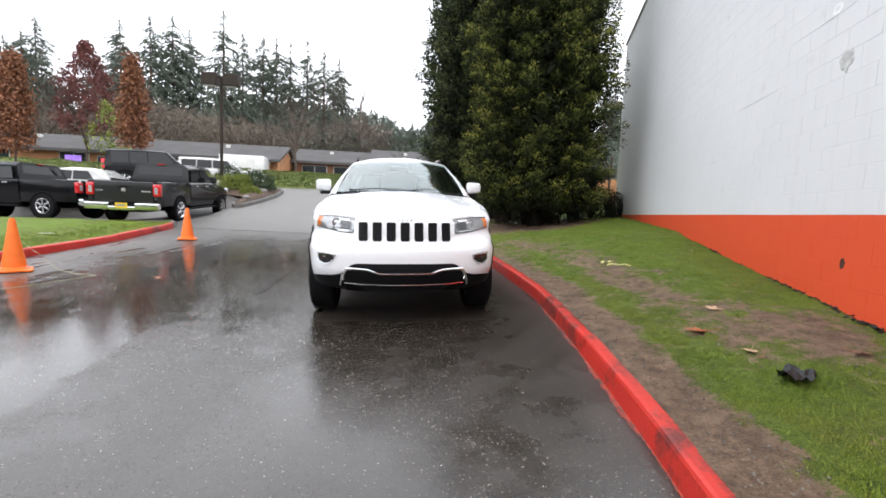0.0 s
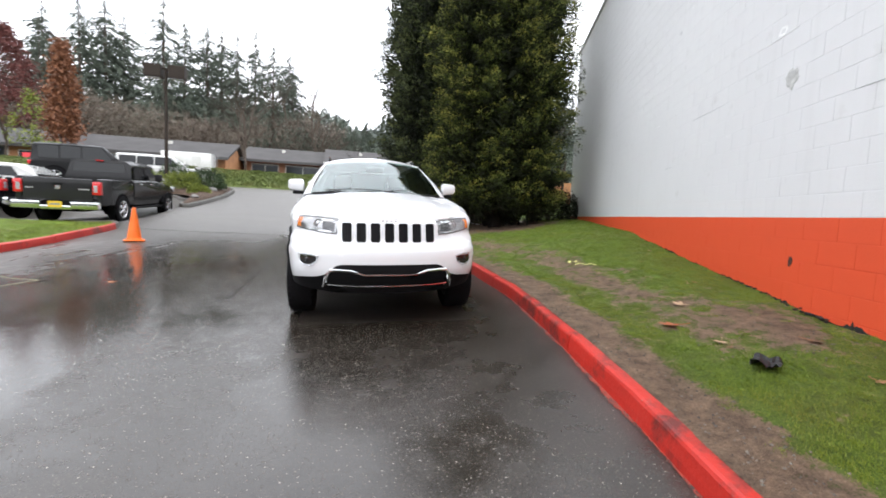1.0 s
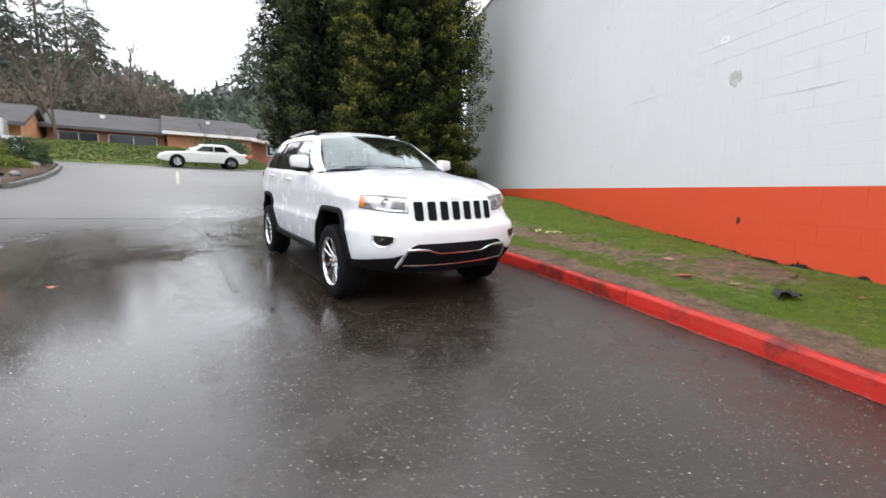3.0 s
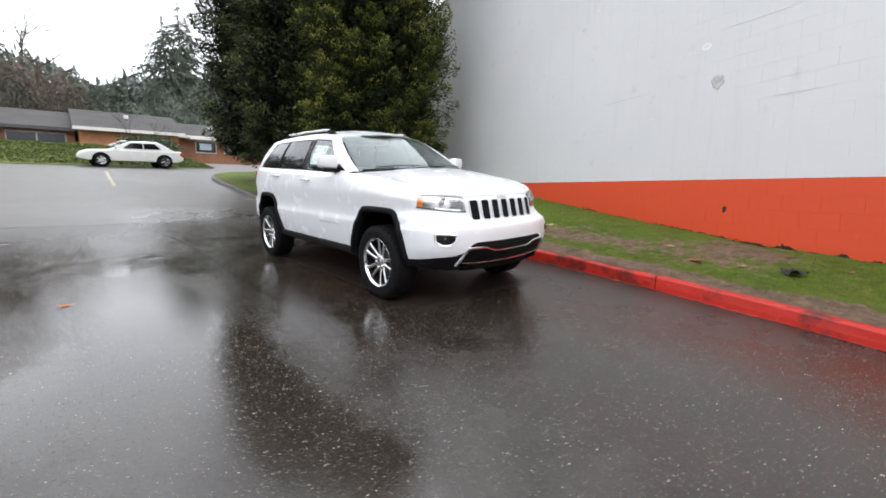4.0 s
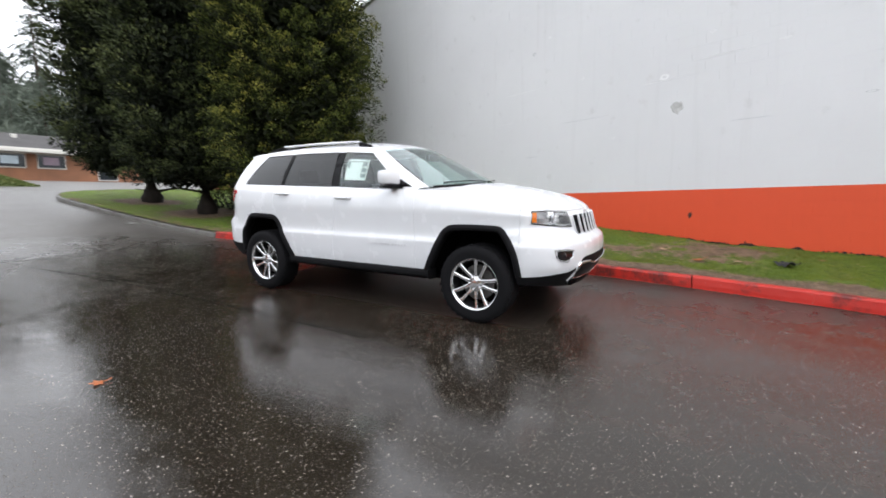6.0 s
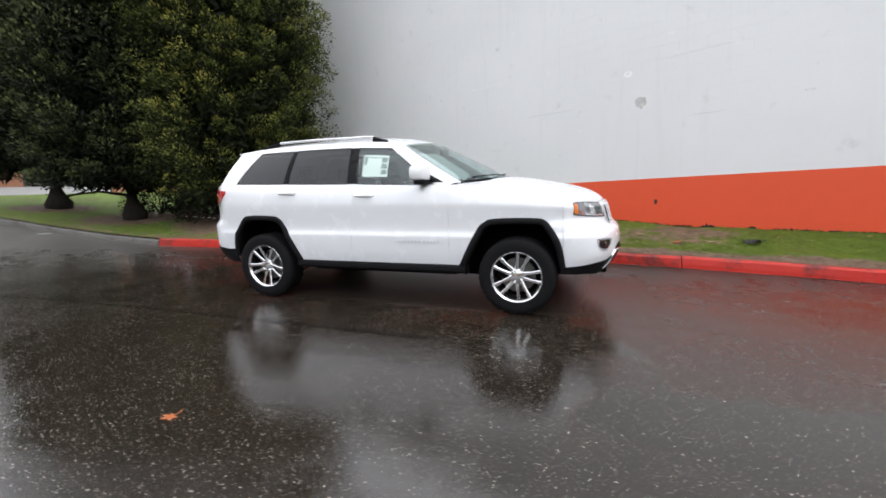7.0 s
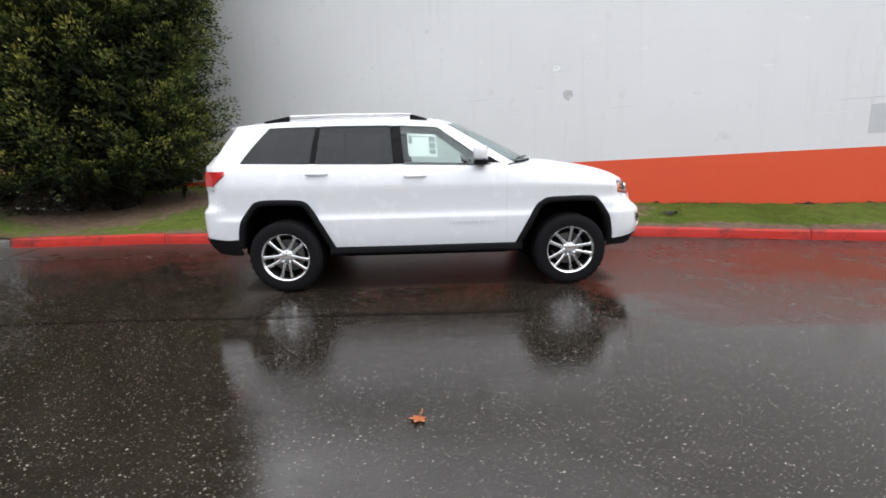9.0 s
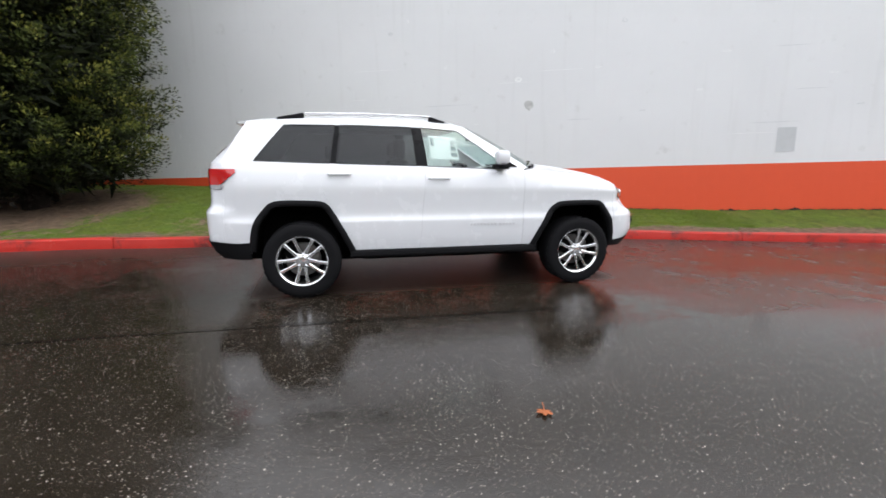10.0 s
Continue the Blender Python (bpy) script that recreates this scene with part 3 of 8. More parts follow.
bv = []
for x in np.linspace(-34, 4.0, 90):
    for y in np.linspace(25.2, 30.7, 18):
        bv.append((x, y, float(road_z(x, y)) + 0.02 + float(bank_z(x, y))))
put_mesh("ivy_bank", bv, grid_faces(90, 18), surface("bank_turf", (0.11, 0.14, 0.04), 0.9, vary=0.4, scale=1.5, fine=14, relief=0.6, dist=0.03), smooth=True, label="low earth bank covered with green ivy", kind="structure", category="ground")

# masonry wall of the building, blocks over a solid core
WD = Vector((WALL_A, 1, 0)).normalized()          # along the wall
WN = Vector((-1, WALL_A, 0)).normalized()         # out of the wall, towards the drive
W_O = Vector((WALL_C - 16.0 * WALL_A, -16.0, 0))  # near end, foot
W_LEN, W_TOP, W_LINE = 26.95 / WD.y, 7.55, 1.21
WM = Matrix((( *WD, 0), (*WN, 0), (0, 0, 1, 0), (0, 0, 0, 1))).transposed()
WM.translation = W_O
wall = put_mesh("wall_side", *(lambda b: (b[0], b[1]))((
    [(0, -0.30, -0.6), (W_LEN, -0.30, -0.6), (W_LEN, 0, -0.6), (0, 0, -0.6), (0, -0.30, W_TOP), (W_LEN, -0.30, W_TOP), (W_LEN, 0, W_TOP), (0, 0, W_TOP)],
    [(0, 1, 2, 3), (7, 6, 5, 4), (0, 4, 5, 1), (1, 5, 6, 2), (2, 6, 7, 3), (3, 7, 4, 0)])), WALL_WHITE,
    label="tall white painted block wall with an orange base band", kind="structure", category="wall")
wall.matrix_basis = WM
endw = put_mesh("wall_end", [(W_LEN - 0.3, -0.3, -0.6), (W_LEN, -0.3, -0.6), (W_LEN, -14, -0.6), (W_LEN - 0.3, -14, -0.6), (W_LEN - 0.3, -0.3, W_TOP), (W_LEN, -0.3, W_TOP), (W_LEN, -14, W_TOP), (W_LEN - 0.3, -14, W_TOP)],
                [(0, 1, 2, 3), (7, 6, 5, 4), (0, 4, 5, 1), (1, 5, 6, 2), (2, 6, 7, 3), (3, 7, 4, 0)], WALL_WHITE, label="white painted end wall of the building", kind="structure", category="wall")
endw.matrix_basis = WM
capm = surface("metal_roof_edge", (0.55, 0.55, 0.56), 0.4, metal=0.6)
cap = part("roof_edge", boxes((0, W_LEN + 0.04, -0.36, 0.05, W_TOP, W_TOP + 0.10), bev=0.01), capm, label="pale metal coping along the wall top", kind="structure", category="trim")
cap.matrix_basis = WM
roof = put_mesh("flat_roof", [(0, -0.3, W_TOP - 0.3), (W_LEN - 0.3, -0.3, W_TOP - 0.3), (W_LEN - 0.3, -14, W_TOP - 0.3), (0, -14, W_TOP - 0.3)], [(0, 1, 2, 3)], capm, label="flat roof behind the parapet", kind="structure", category="roof")
roof.matrix_basis = WM


def block_mesh(l, h, d=0.0038, e=0.003):
    """One block face: proud of the joints by d, with eased edges."""
    q = 0.0008
    vs = [(0, -0.02, 0), (l, -0.02, 0), (l, -0.02, h), (0, -0.02, h), (0, d - q, 0), (l, d - q, 0), (l, d - q, h), (0, d - q, h), (q, d, e), (l - q, d, e), (l - q, d, h - e), (q, d, h - e)]
    fs = [(8, 9, 10, 11), (4, 5, 9, 8), (5, 6, 10, 9), (6, 7, 11, 10), (7, 4, 8, 11), (0, 1, 5, 4), (1, 2, 6, 5), (2, 3, 7, 6), (3, 0, 4, 7)]
    return vs, fs


put_mesh("band_paint", [(0, 0.0003, -0.6), (W_LEN, 0.0003, -0.6), (W_LEN, 0.0003, W_LINE - 0.001), (0, 0.0003, W_LINE - 0.001)], [(3, 2, 1, 0)], WALL_ORANGE, parent=wall)
BL, BH, J, JV = 0.405, 0.2017, 0.006, 0.0022
# joined blocks of the white field and of the far band
jv, jf, jm = [], [], []
near_cells = []
n_rows = int((W_TOP + 0.2) / BH)
for r in range(-2, n_rows):
    z0 = W_LINE + (r - 4) * BH
    if z0 < -0.2 or z0 + BH > W_TOP + 0.01:
        continue
    off = 0.5 * BL * (r % 2)
    for c in range(-1, int(W_LEN / BL) + 1):
        u0, u1 = max(0.0, c * BL + off), min(W_LEN, (c + 1) * BL + off)
        if u1 - u0 < 0.06:
            continue
        orange = z0 + BH / 2 < W_LINE
        if orange and 8.0 < u0 < 27.0 and u1 - u0 > 0.4 and z0 > 0.15:
            near_cells.append((u0, z0))
            continue
        vs, fs = block_mesh(u1 - u0 - JV, BH - J, 0.0024 + random.uniform(-0.0003, 0.0003))
        b0 = len(jv)
        jv += [(v[0] + u0 + JV / 2, v[1], v[2] + z0 + J / 2) for v in vs]
        jf += [tuple(i + b0 for i in f) for f in fs]
        jm += [1 if orange else 0] * len(fs)
bl = put_mesh("wall_blocks", jv, jf, None, parent=wall, mats=[WALL_WHITE, WALL_ORANGE], fmat=jm, kind="stuff")

# ---- plants ----
def sprays(pos, nrm, length, width, droop=0.25, rng=None, spread=0.6):
    """Leaf sprays at points: bent slender diamonds that point outward. Returns vertices and faces."""
    rng = rng or np.random.default_rng(3)
    n = len(pos)
    d = nrm + rng.normal(0, spread, (n, 3))
    d /= np.linalg.norm(d, axis=1)[:, None] + 1e-9
    side = np.cross(d, rng.normal(0, 1, (n, 3)))
    side /= np.linalg.norm(side, axis=1)[:, None] + 1e-9
    L = (length * rng.uniform(0.6, 1.3, n))[:, None]
    W = (width * rng.uniform(0.6, 1.3, n))[:, None]
    mid = pos + d * L * 0.5
    tip = pos + d * L + np.array([0, 0, -1]) * L * droop
    v = np.stack([pos, mid + side * W * 0.5, tip, mid - side * W * 0.5], 1).reshape(-1, 3)
    k = np.arange(n) * 4
    f = np.concatenate([np.stack([k, k + 1, k + 2], 1), np.stack([k, k + 2, k + 3], 1)])
    return v, f


def fast_mesh(name, v, f, mat, parent=None, **tags):
    me = bpy.data.meshes.new(name)
    me.vertices.add(len(v))
    me.vertices.foreach_set("co", np.asarray(v, np.float32).ravel())
    me.loops.add(f.size)
    me.loops.foreach_set("vertex_index", f.ravel().astype(np.int32))
    me.polygons.add(len(f))
    me.polygons.foreach_set("loop_start", (np.arange(len(f)) * f.shape[1]).astype(np.int32))
    me.materials.append(mat)
    me.update(calc_edges=True)
    ob = new(name, me)
    if parent:
        ob.parent = parent
    return tagged(ob, **tags)


def column_tree(name, at, height, radius, mat, label, n_lumps, per_lump, seed, spray=0.13, skirt=0.5, trunk_r=0.22, limbs=0, lump=0.3, inner=16000):
    """A dense columnar conifer: trunk, limbs and a crown of lumpy foliage sprays."""
    rng = np.random.default_rng(seed)
    base = thing(name, pose(*at), label, "tree", "conifers by the drive")
    bm = bmesh.new()
    tube(bm, [(0, 0, -0.3), (0.03, 0.02, 0.15), (0.0, 0.04, 1.2), (0.05, 0, height * 0.5), (0, 0, height * 0.93)], [trunk_r * 1.25, trunk_r * 1.02, trunk_r * 0.9, trunk_r * 0.6, 0.03], 12)
    for i in range(limbs):
        a = rng.uniform(0, 6.28)
        z = rng.uniform(0.3, 1.1)
        c, s = math.cos(a), math.sin(a)
        l = rng.uniform(0.8, 1.5)
        tube(bm, [(0.1 * c, 0.1 * s, z), (0.5 * l * c, 0.5 * l * s, z + 0.12), (l * c, l * s, z - 0.1 + rng.uniform(0, 0.5)), (1.25 * l * c, 1.25 * l * s, z + rng.uniform(0, 0.5))], [0.045, 0.03, 0.02, 0.008], 5)
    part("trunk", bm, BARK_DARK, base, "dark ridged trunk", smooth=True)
    h = rng.uniform(0, 1, n_lumps) ** 0.9
    z = skirt + h * (height - skirt)
    knots = [0, 0.05, 0.15, 0.4, 0.65, 0.85, 1.0]
    shape = [0.62, 0.86, 1.0, 1.04, 0.98, 0.72, 0.10]
    th = rng.uniform(0, 2 * math.pi, n_lumps)
    wob = np.array([1 + 0.20 * fbm(math.cos(t) * 2, math.sin(t) * 2, zz * 0.7 + seed) for t, zz in zip(th, z)])
    r = radius * np.interp(z / height, knots, shape) * wob * rng.uniform(0.76, 1.07, n_lumps)
    # each bough end is a plume: it leans out and up, thick in the middle, with flat fans of sprays
    out = np.stack([np.cos(th), np.sin(th), rng.uniform(0.15, 0.95, n_lumps)], 1)
    out /= np.linalg.norm(out, axis=1)[:, None]
    ctr = np.stack([r * np.cos(th), r * np.sin(th), z], 1)
    size = rng.uniform(lump * 0.55, lump * 1.45, n_lumps)
    u = rng.uniform(-1, 1, (n_lumps, per_lump, 1))
    q = rng.normal(0, 1, (n_lumps, per_lump, 3))
    q /= np.linalg.norm(q, axis=2)[:, :, None]
    fat = np.sqrt(np.clip(1 - u * u, 0, 1)) * 0.66
    off = (out[:, None, :] * u + q * fat * rng.uniform(0.55, 1.0, (n_lumps, per_lump, 1))) * size[:, None, None]
    pos = (ctr[:, None, :] + off).reshape(-1, 3)
    drs = (q * 0.8 + out[:, None, :] * 0.9 + np.array([0, 0, 0.15])).reshape(-1, 3)
    v, f = sprays(pos, drs, spray, spray * 0.42, 0.10, rng, 0.3)
    # tip grows outward and upward: plume tops coloured lighter, undersides darker, as lit from above
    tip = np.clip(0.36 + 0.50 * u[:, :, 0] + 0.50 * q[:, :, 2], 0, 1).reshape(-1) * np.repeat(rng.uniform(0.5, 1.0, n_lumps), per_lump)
    # old inner foliage closes the crown, coloured near-black for the shade in its gaps
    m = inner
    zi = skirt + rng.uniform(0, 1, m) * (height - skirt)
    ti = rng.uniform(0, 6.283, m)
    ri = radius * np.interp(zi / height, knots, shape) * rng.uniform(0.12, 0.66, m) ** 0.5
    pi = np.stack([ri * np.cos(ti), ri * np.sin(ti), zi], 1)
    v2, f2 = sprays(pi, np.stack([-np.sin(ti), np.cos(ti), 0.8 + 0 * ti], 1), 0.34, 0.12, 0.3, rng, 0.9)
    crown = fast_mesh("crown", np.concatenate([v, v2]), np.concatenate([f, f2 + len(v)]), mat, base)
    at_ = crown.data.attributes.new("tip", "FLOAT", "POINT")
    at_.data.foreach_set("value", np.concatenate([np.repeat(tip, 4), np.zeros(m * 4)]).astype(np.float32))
    return base


def lz(x, y):
    return float(lawn_z(x, y))


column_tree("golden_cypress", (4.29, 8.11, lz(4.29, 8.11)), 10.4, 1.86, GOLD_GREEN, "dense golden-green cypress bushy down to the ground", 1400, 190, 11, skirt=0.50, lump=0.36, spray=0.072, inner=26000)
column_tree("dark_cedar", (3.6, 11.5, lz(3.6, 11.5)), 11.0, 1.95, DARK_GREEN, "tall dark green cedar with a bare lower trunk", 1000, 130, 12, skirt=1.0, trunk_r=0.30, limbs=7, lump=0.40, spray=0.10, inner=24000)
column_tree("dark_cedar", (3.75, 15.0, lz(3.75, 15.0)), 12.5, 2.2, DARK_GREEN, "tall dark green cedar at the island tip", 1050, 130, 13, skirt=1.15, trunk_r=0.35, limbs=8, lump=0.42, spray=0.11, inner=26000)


def shrub(name, at, rx, ry, rz, mat, label, n, seed, leaf=0.07, cat="shrub", core=None):
    rng = np.random.default_rng(seed)
    base = thing(name, pose(*at), label, cat)
    bm = bmesh.new()
    for i in range(9):
        a = rng.uniform(0, 6.28)
        tube(bm, [(0, 0, -0.1), (rx * 0.3 * math.cos(a), ry * 0.3 * math.sin(a), rz * 0.5), (rx * 0.6 * math.cos(a), ry * 0.6 * math.sin(a), rz * rng.uniform(0.8, 1.3))], [0.02, 0.014, 0.006], 5)
    part("stem", bm, BARK_DARK, base)
    d = rng.normal(0, 1, (n, 3))
    d[:, 2] = np.abs(d[:, 2]) * 0.9 - 0.1
    d /= np.linalg.norm(d, axis=1)[:, None]
    rr = rng.uniform(0.35, 1, n) ** 0.4
    lump = np.array([1 + 0.28 * fbm(v[0] * 2.2 + seed, v[1] * 2.2, v[2] * 2.2) for v in d])
    pos = d * np.array([rx, ry, rz]) * (rr * lump)[:, None] + np.array([0, 0, rz * 0.12])
    v, f = sprays(pos, d, leaf, leaf * 0.55, 0.2, rng, 0.6)
    fast_mesh("leaves", v, f, mat, base)
    return base


def bare_tree_mesh(seed, height=10.0, spread=0.42, depth=5):
    rng = random.Random(seed)
    bm = bmesh.new()

    def grow(p, d, l, r, lev):
        q = p + d * l * 0.5 + Vector((rng.uniform(-1, 1), rng.uniform(-1, 1), rng.uniform(-0.3, 0.5))) * l * 0.06
        e = p + d * l
        tube(bm, [p, q, e], [r, r * 0.85, r * 0.65], 5 if lev > 3 else 3, cap=False)
        if lev == 0:
            return
        for _ in range(rng.choice((2, 3, 3))):
            nd = (d + Vector((rng.gauss(0, 1), rng.gauss(0, 1), rng.gauss(0.25, 0.6))) * spread).normalized()
            grow(p + d * l * rng.uniform(0.55, 1.0), nd, l * rng.uniform(0.6, 0.8), r * 0.55, lev - 1)
    grow(Vector((0, 0, -0.2)), Vector((0, 0, 1)), height * 0.34, height * 0.0115, depth)
    return bm


def fir_parts(name, seed, height, width, mat, label, n):
    """A tall fir: trunk and drooping, broken tiers of needle branches."""
    rng = np.random.default_rng(seed)
    base = thing(name, pose(0, 0, 0), label, "tree", "firs on the hill")
    bm = bmesh.new()
    tube(bm, [(0, 0, -1.5), (0, 0, height * 0.4), (0, 0, height * 0.99)], [height * 0.014, height * 0.010, 0.05], 7)
    part("trunk", bm, BARK, base)
    z = height * (0.13 + 0.86 * rng.uniform(0, 1, n) ** 0.85)
    keep = np.array([fbm(seed * 3.1, zz * 0.35, 0) > -0.33 for zz in z])
    z = z[keep]
    n = len(z)
    th = rng.uniform(0, 6.283, n)
    L = width * np.interp(z / height, [0.13, 0.25, 0.6, 0.85, 1.0], [0.5, 0.95, 0.70, 0.34, 0.02]) * rng.uniform(0.3, 1.25, n)
    t = np.linspace(0.12, 1, 7)
    rad = (L[:, None] * t).ravel()
    zz = (z[:, None] + L[:, None] * (0.10 - 0.42 * t ** 1.5)).ravel()
    tt = np.repeat(th, 7) + rng.normal(0, 0.07, n * 7)
    pos = np.stack([rad * np.cos(tt), rad * np.sin(tt), zz], 1)
    pos = np.repeat(pos, 2, 0) + rng.normal(0, 0.03, (n * 14, 3)) * (0.4 + np.repeat(np.repeat(L, 7), 2))[:, None] * np.array([1, 1, 0.5])
    tt = np.repeat(tt, 2)
    d = np.stack([np.cos(tt), np.sin(tt), np.full(len(tt), -0.3)], 1)
    reach = np.repeat(np.repeat(L, 7), 2)
    v, f = sprays(pos, d, 0.11 + 0.22 * reach, 0.035 + 0.052 * reach, 0.45, rng, 0.45)
    fast_mesh("crown", v, f, mat, base)
    return base



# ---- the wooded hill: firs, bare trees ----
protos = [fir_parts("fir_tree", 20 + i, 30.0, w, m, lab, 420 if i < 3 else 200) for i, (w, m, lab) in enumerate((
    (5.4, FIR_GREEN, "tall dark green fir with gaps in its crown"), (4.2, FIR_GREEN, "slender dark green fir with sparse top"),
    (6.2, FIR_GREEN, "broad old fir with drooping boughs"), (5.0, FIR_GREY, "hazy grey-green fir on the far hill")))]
FIRS = [(-62.8, 76.5, 26.8), (-50, 66, 22), (-51.7, 80, 27.7), (-54, 91, 33), (-40.4, 76, 31.7), (-40.7, 84.5, 35.3), (-39.9, 89.4, 34.8), (-27.5, 72.4, 32.3), (-26, 77, 30.7),
        (-23.4, 80, 31.5), (-22.8, 87, 33.8), (-18.8, 81, 31.5), (-16.7, 86, 34), (-12.6, 80, 29.6), (-10.5, 85, 30.4), (13.1, 89, 30.9), (16.2, 91.7, 34.7), (21.5, 92, 26.9), (18.5, 97, 34), (23.3, 97.5, 28.9), (28.8, 100, 39)]
rf = random.Random(7)
used = set()


def plant(proto, x, y, top=None, h=None):
    z = float(road_z(x, y)) - 0.3
    h = h or top - z
    s = h / 30.0
    m = pose(x, y, z, 0, 0, rf.uniform(0, 360)) @ Matrix.Diagonal((s * rf.uniform(0.95, 1.25), s * rf.uniform(0.95, 1.25), s, 1))
    if proto not in used:
        used.add(proto)
        proto.matrix_basis = m
        return proto
    ob = copy_thing(proto, Matrix.Identity(4))
    ob.matrix_basis = m
    return ob


for i, (x, y, top) in enumerate(FIRS):
    plant(protos[(i * 2 + i // 3) % 3], x, y, top=top)
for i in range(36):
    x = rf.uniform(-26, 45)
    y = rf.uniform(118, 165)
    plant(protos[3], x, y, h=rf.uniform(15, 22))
for i in range(16):
    x = rf.uniform(-110, -58)
    plant(protos[i % 3], x, rf.uniform(66, 110), h=rf.uniform(20, 32))
for i in range(10):
    x = rf.uniform(26, 70)
    plant(protos[i % 3], x, rf.uniform(80, 120), h=rf.uniform(18, 30))
for i in range(34):
    plant(protos[i % 3], rf.uniform(-11, 30), rf.uniform(58, 70), h=rf.uniform(7.5, 11.5))

bares = []
for i in range(4):
    b = thing("bare_tree", pose(0, 0, 0), "leafless grey-brown tree at the wood's edge", "tree", "bare trees on the hill")
    part("bare_crown", bare_tree_mesh(50 + i, 10.0, 0.5, 6), TWIG, b)
    bares.append(b)
for i in range(64):
    p = bares[i % 4]
    x, y = rf.uniform(-75, 2), rf.uniform(50, 70)
    s = rf.uniform(1.5, 2.1) if i % 6 == 5 else rf.uniform(0.75, 1.4)
    m = pose(x, y, float(road_z(x, y)) - 0.2, 0, 0, rf.uniform(0, 360)) @ Matrix.Diagonal((s, s, s * rf.uniform(0.9, 1.2), 1))
    ob = p if i < 4 else copy_thing(p, Matrix.Identity(4))
    ob.matrix_basis = m


def woods(name, x0, x1, y0, y1, h0, h1, n, mat, label, seed, size=1.2, wl_=0.05, thin=0.35):
    """A belt of far trees too dense to tell apart: tufts filling a band with an uneven top."""
    rng = np.random.default_rng(seed)
    x, y, u = rng.uniform(x0, x1, n), rng.uniform(y0, y1, n), rng.uniform(0, 1, n) ** 0.8
    top = np.array([h0 + (h1 - h0) * (0.5 + 0.5 * fbm(a * wl_, b * wl_, seed) + 0.22 * fbm(a * 0.5, b * 0.3, seed)) for a, b in zip(x, y)])
    z = road_z(x, y) + u * top
    d = rng.normal(0, 0.8, (n, 3)) + np.array([0, 0, 0.7])
    v, f_ = sprays(np.stack([x, y, z], 1), d, size, size * thin, -0.1, rng, 0.3)
    fast_mesh(name, v, f_, mat, None, label=label, category="woods", kind="stuff")


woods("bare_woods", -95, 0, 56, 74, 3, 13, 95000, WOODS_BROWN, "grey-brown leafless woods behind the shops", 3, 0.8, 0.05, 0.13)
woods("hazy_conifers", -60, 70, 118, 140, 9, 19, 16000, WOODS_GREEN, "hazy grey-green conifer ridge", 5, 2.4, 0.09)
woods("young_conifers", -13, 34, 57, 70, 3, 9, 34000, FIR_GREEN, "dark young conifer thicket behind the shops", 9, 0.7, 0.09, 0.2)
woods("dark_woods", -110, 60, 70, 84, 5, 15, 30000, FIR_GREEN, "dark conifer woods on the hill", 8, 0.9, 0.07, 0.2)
# unseen conifer belts added behind and beside the drive to darken reflections
woods("unseen_woods", -75, 75, -58, -44, 8, 14, 9000, FIR_GREEN, "unseen conifer belt added behind to darken reflections", 21, 3.0, 0.05, 0.5)
woods("unseen_woods", -78, -64, -44, 44, 7, 12, 7000, FIR_GREEN, "unseen conifer belt added beside the lot to darken reflections", 22, 3.0, 0.05, 0.5)

# ---- the white car ----
CAR_WHITE = surface("white_car_paint", (0.735, 0.745, 0.77), 0.25, vary=0.015, relief=0.0, coat=0.6)
CLADDING = surface("black_textured_plastic", (0.009, 0.009, 0.010), 0.6, spec=0.10, fine=220, relief=0.3, dist=0.001)
GLOSS_BLACK = surface("gloss_black_trim", (0.010, 0.010, 0.011), 0.12, relief=0.0, coat=0.5)
PILLAR = surface("satin_black_pillar", (0.007, 0.007, 0.008), 0.3, relief=0.0, spec=0.12)
CHROME = surface("bright_chrome", (0.78, 0.79, 0.80), 0.10, metal=1.0, vary=0.03, relief=0.0)
ALLOY = surface("machined_alloy", (0.72, 0.72, 0.73), 0.20, metal=1.0, vary=0.08, relief=0.0)
RUBBER = surface("tyre_rubber", (0.010, 0.010, 0.011), 0.8, spec=0.08, fine=150, relief=0.3, dist=0.002)
IRON = surface("brake_iron", (0.16, 0.155, 0.15), 0.45, metal=0.8, vary=0.3)
# barrel darker than the alloy lip: shade between the spokes put into its colour
RIM_SHADE = surface("shaded_rim_barrel", (0.05, 0.05, 0.052), 0.4, metal=0.8, vary=0.2)
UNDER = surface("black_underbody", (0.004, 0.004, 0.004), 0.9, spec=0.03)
LAMP_RED = surface("red_lamp_lens", (0.52, 0.012, 0.014), 0.08, vary=0.15, relief=0.0, coat=1.0)
LAMP_AMBER = surface("amber_lamp_lens", (0.75, 0.20, 0.02), 0.12, vary=0.1, relief=0.0, coat=1.0)
LAMP_CLEAR = surface("clear_ribbed_lens", (0.50, 0.51, 0.53), 0.10, metal=0.5, vary=0.25, scale=25, relief=0.0, coat=1.0)
LAMP_SMOKE = surface("smoked_lamp_panel", (0.10, 0.10, 0.105), 0.2, metal=0.4, vary=0.4, scale=18, relief=0.0)
LAMP_DARK = surface("smoked_lamp_inside", (0.36, 0.36, 0.37), 0.15, metal=0.6, vary=0.4, scale=18, relief=0.0)
LAMP_COVER = glassy("clear_lamp_cover", (0.95, 0.96, 0.96))
GLASS = glassy("clear_car_glass", (0.80, 0.90, 0.87))
SCREEN = glassy("solar_coated_windscreen", (0.66, 0.84, 0.82), ior=1.68)
TINT = glassy("tinted_car_glass", (0.13, 0.135, 0.14))
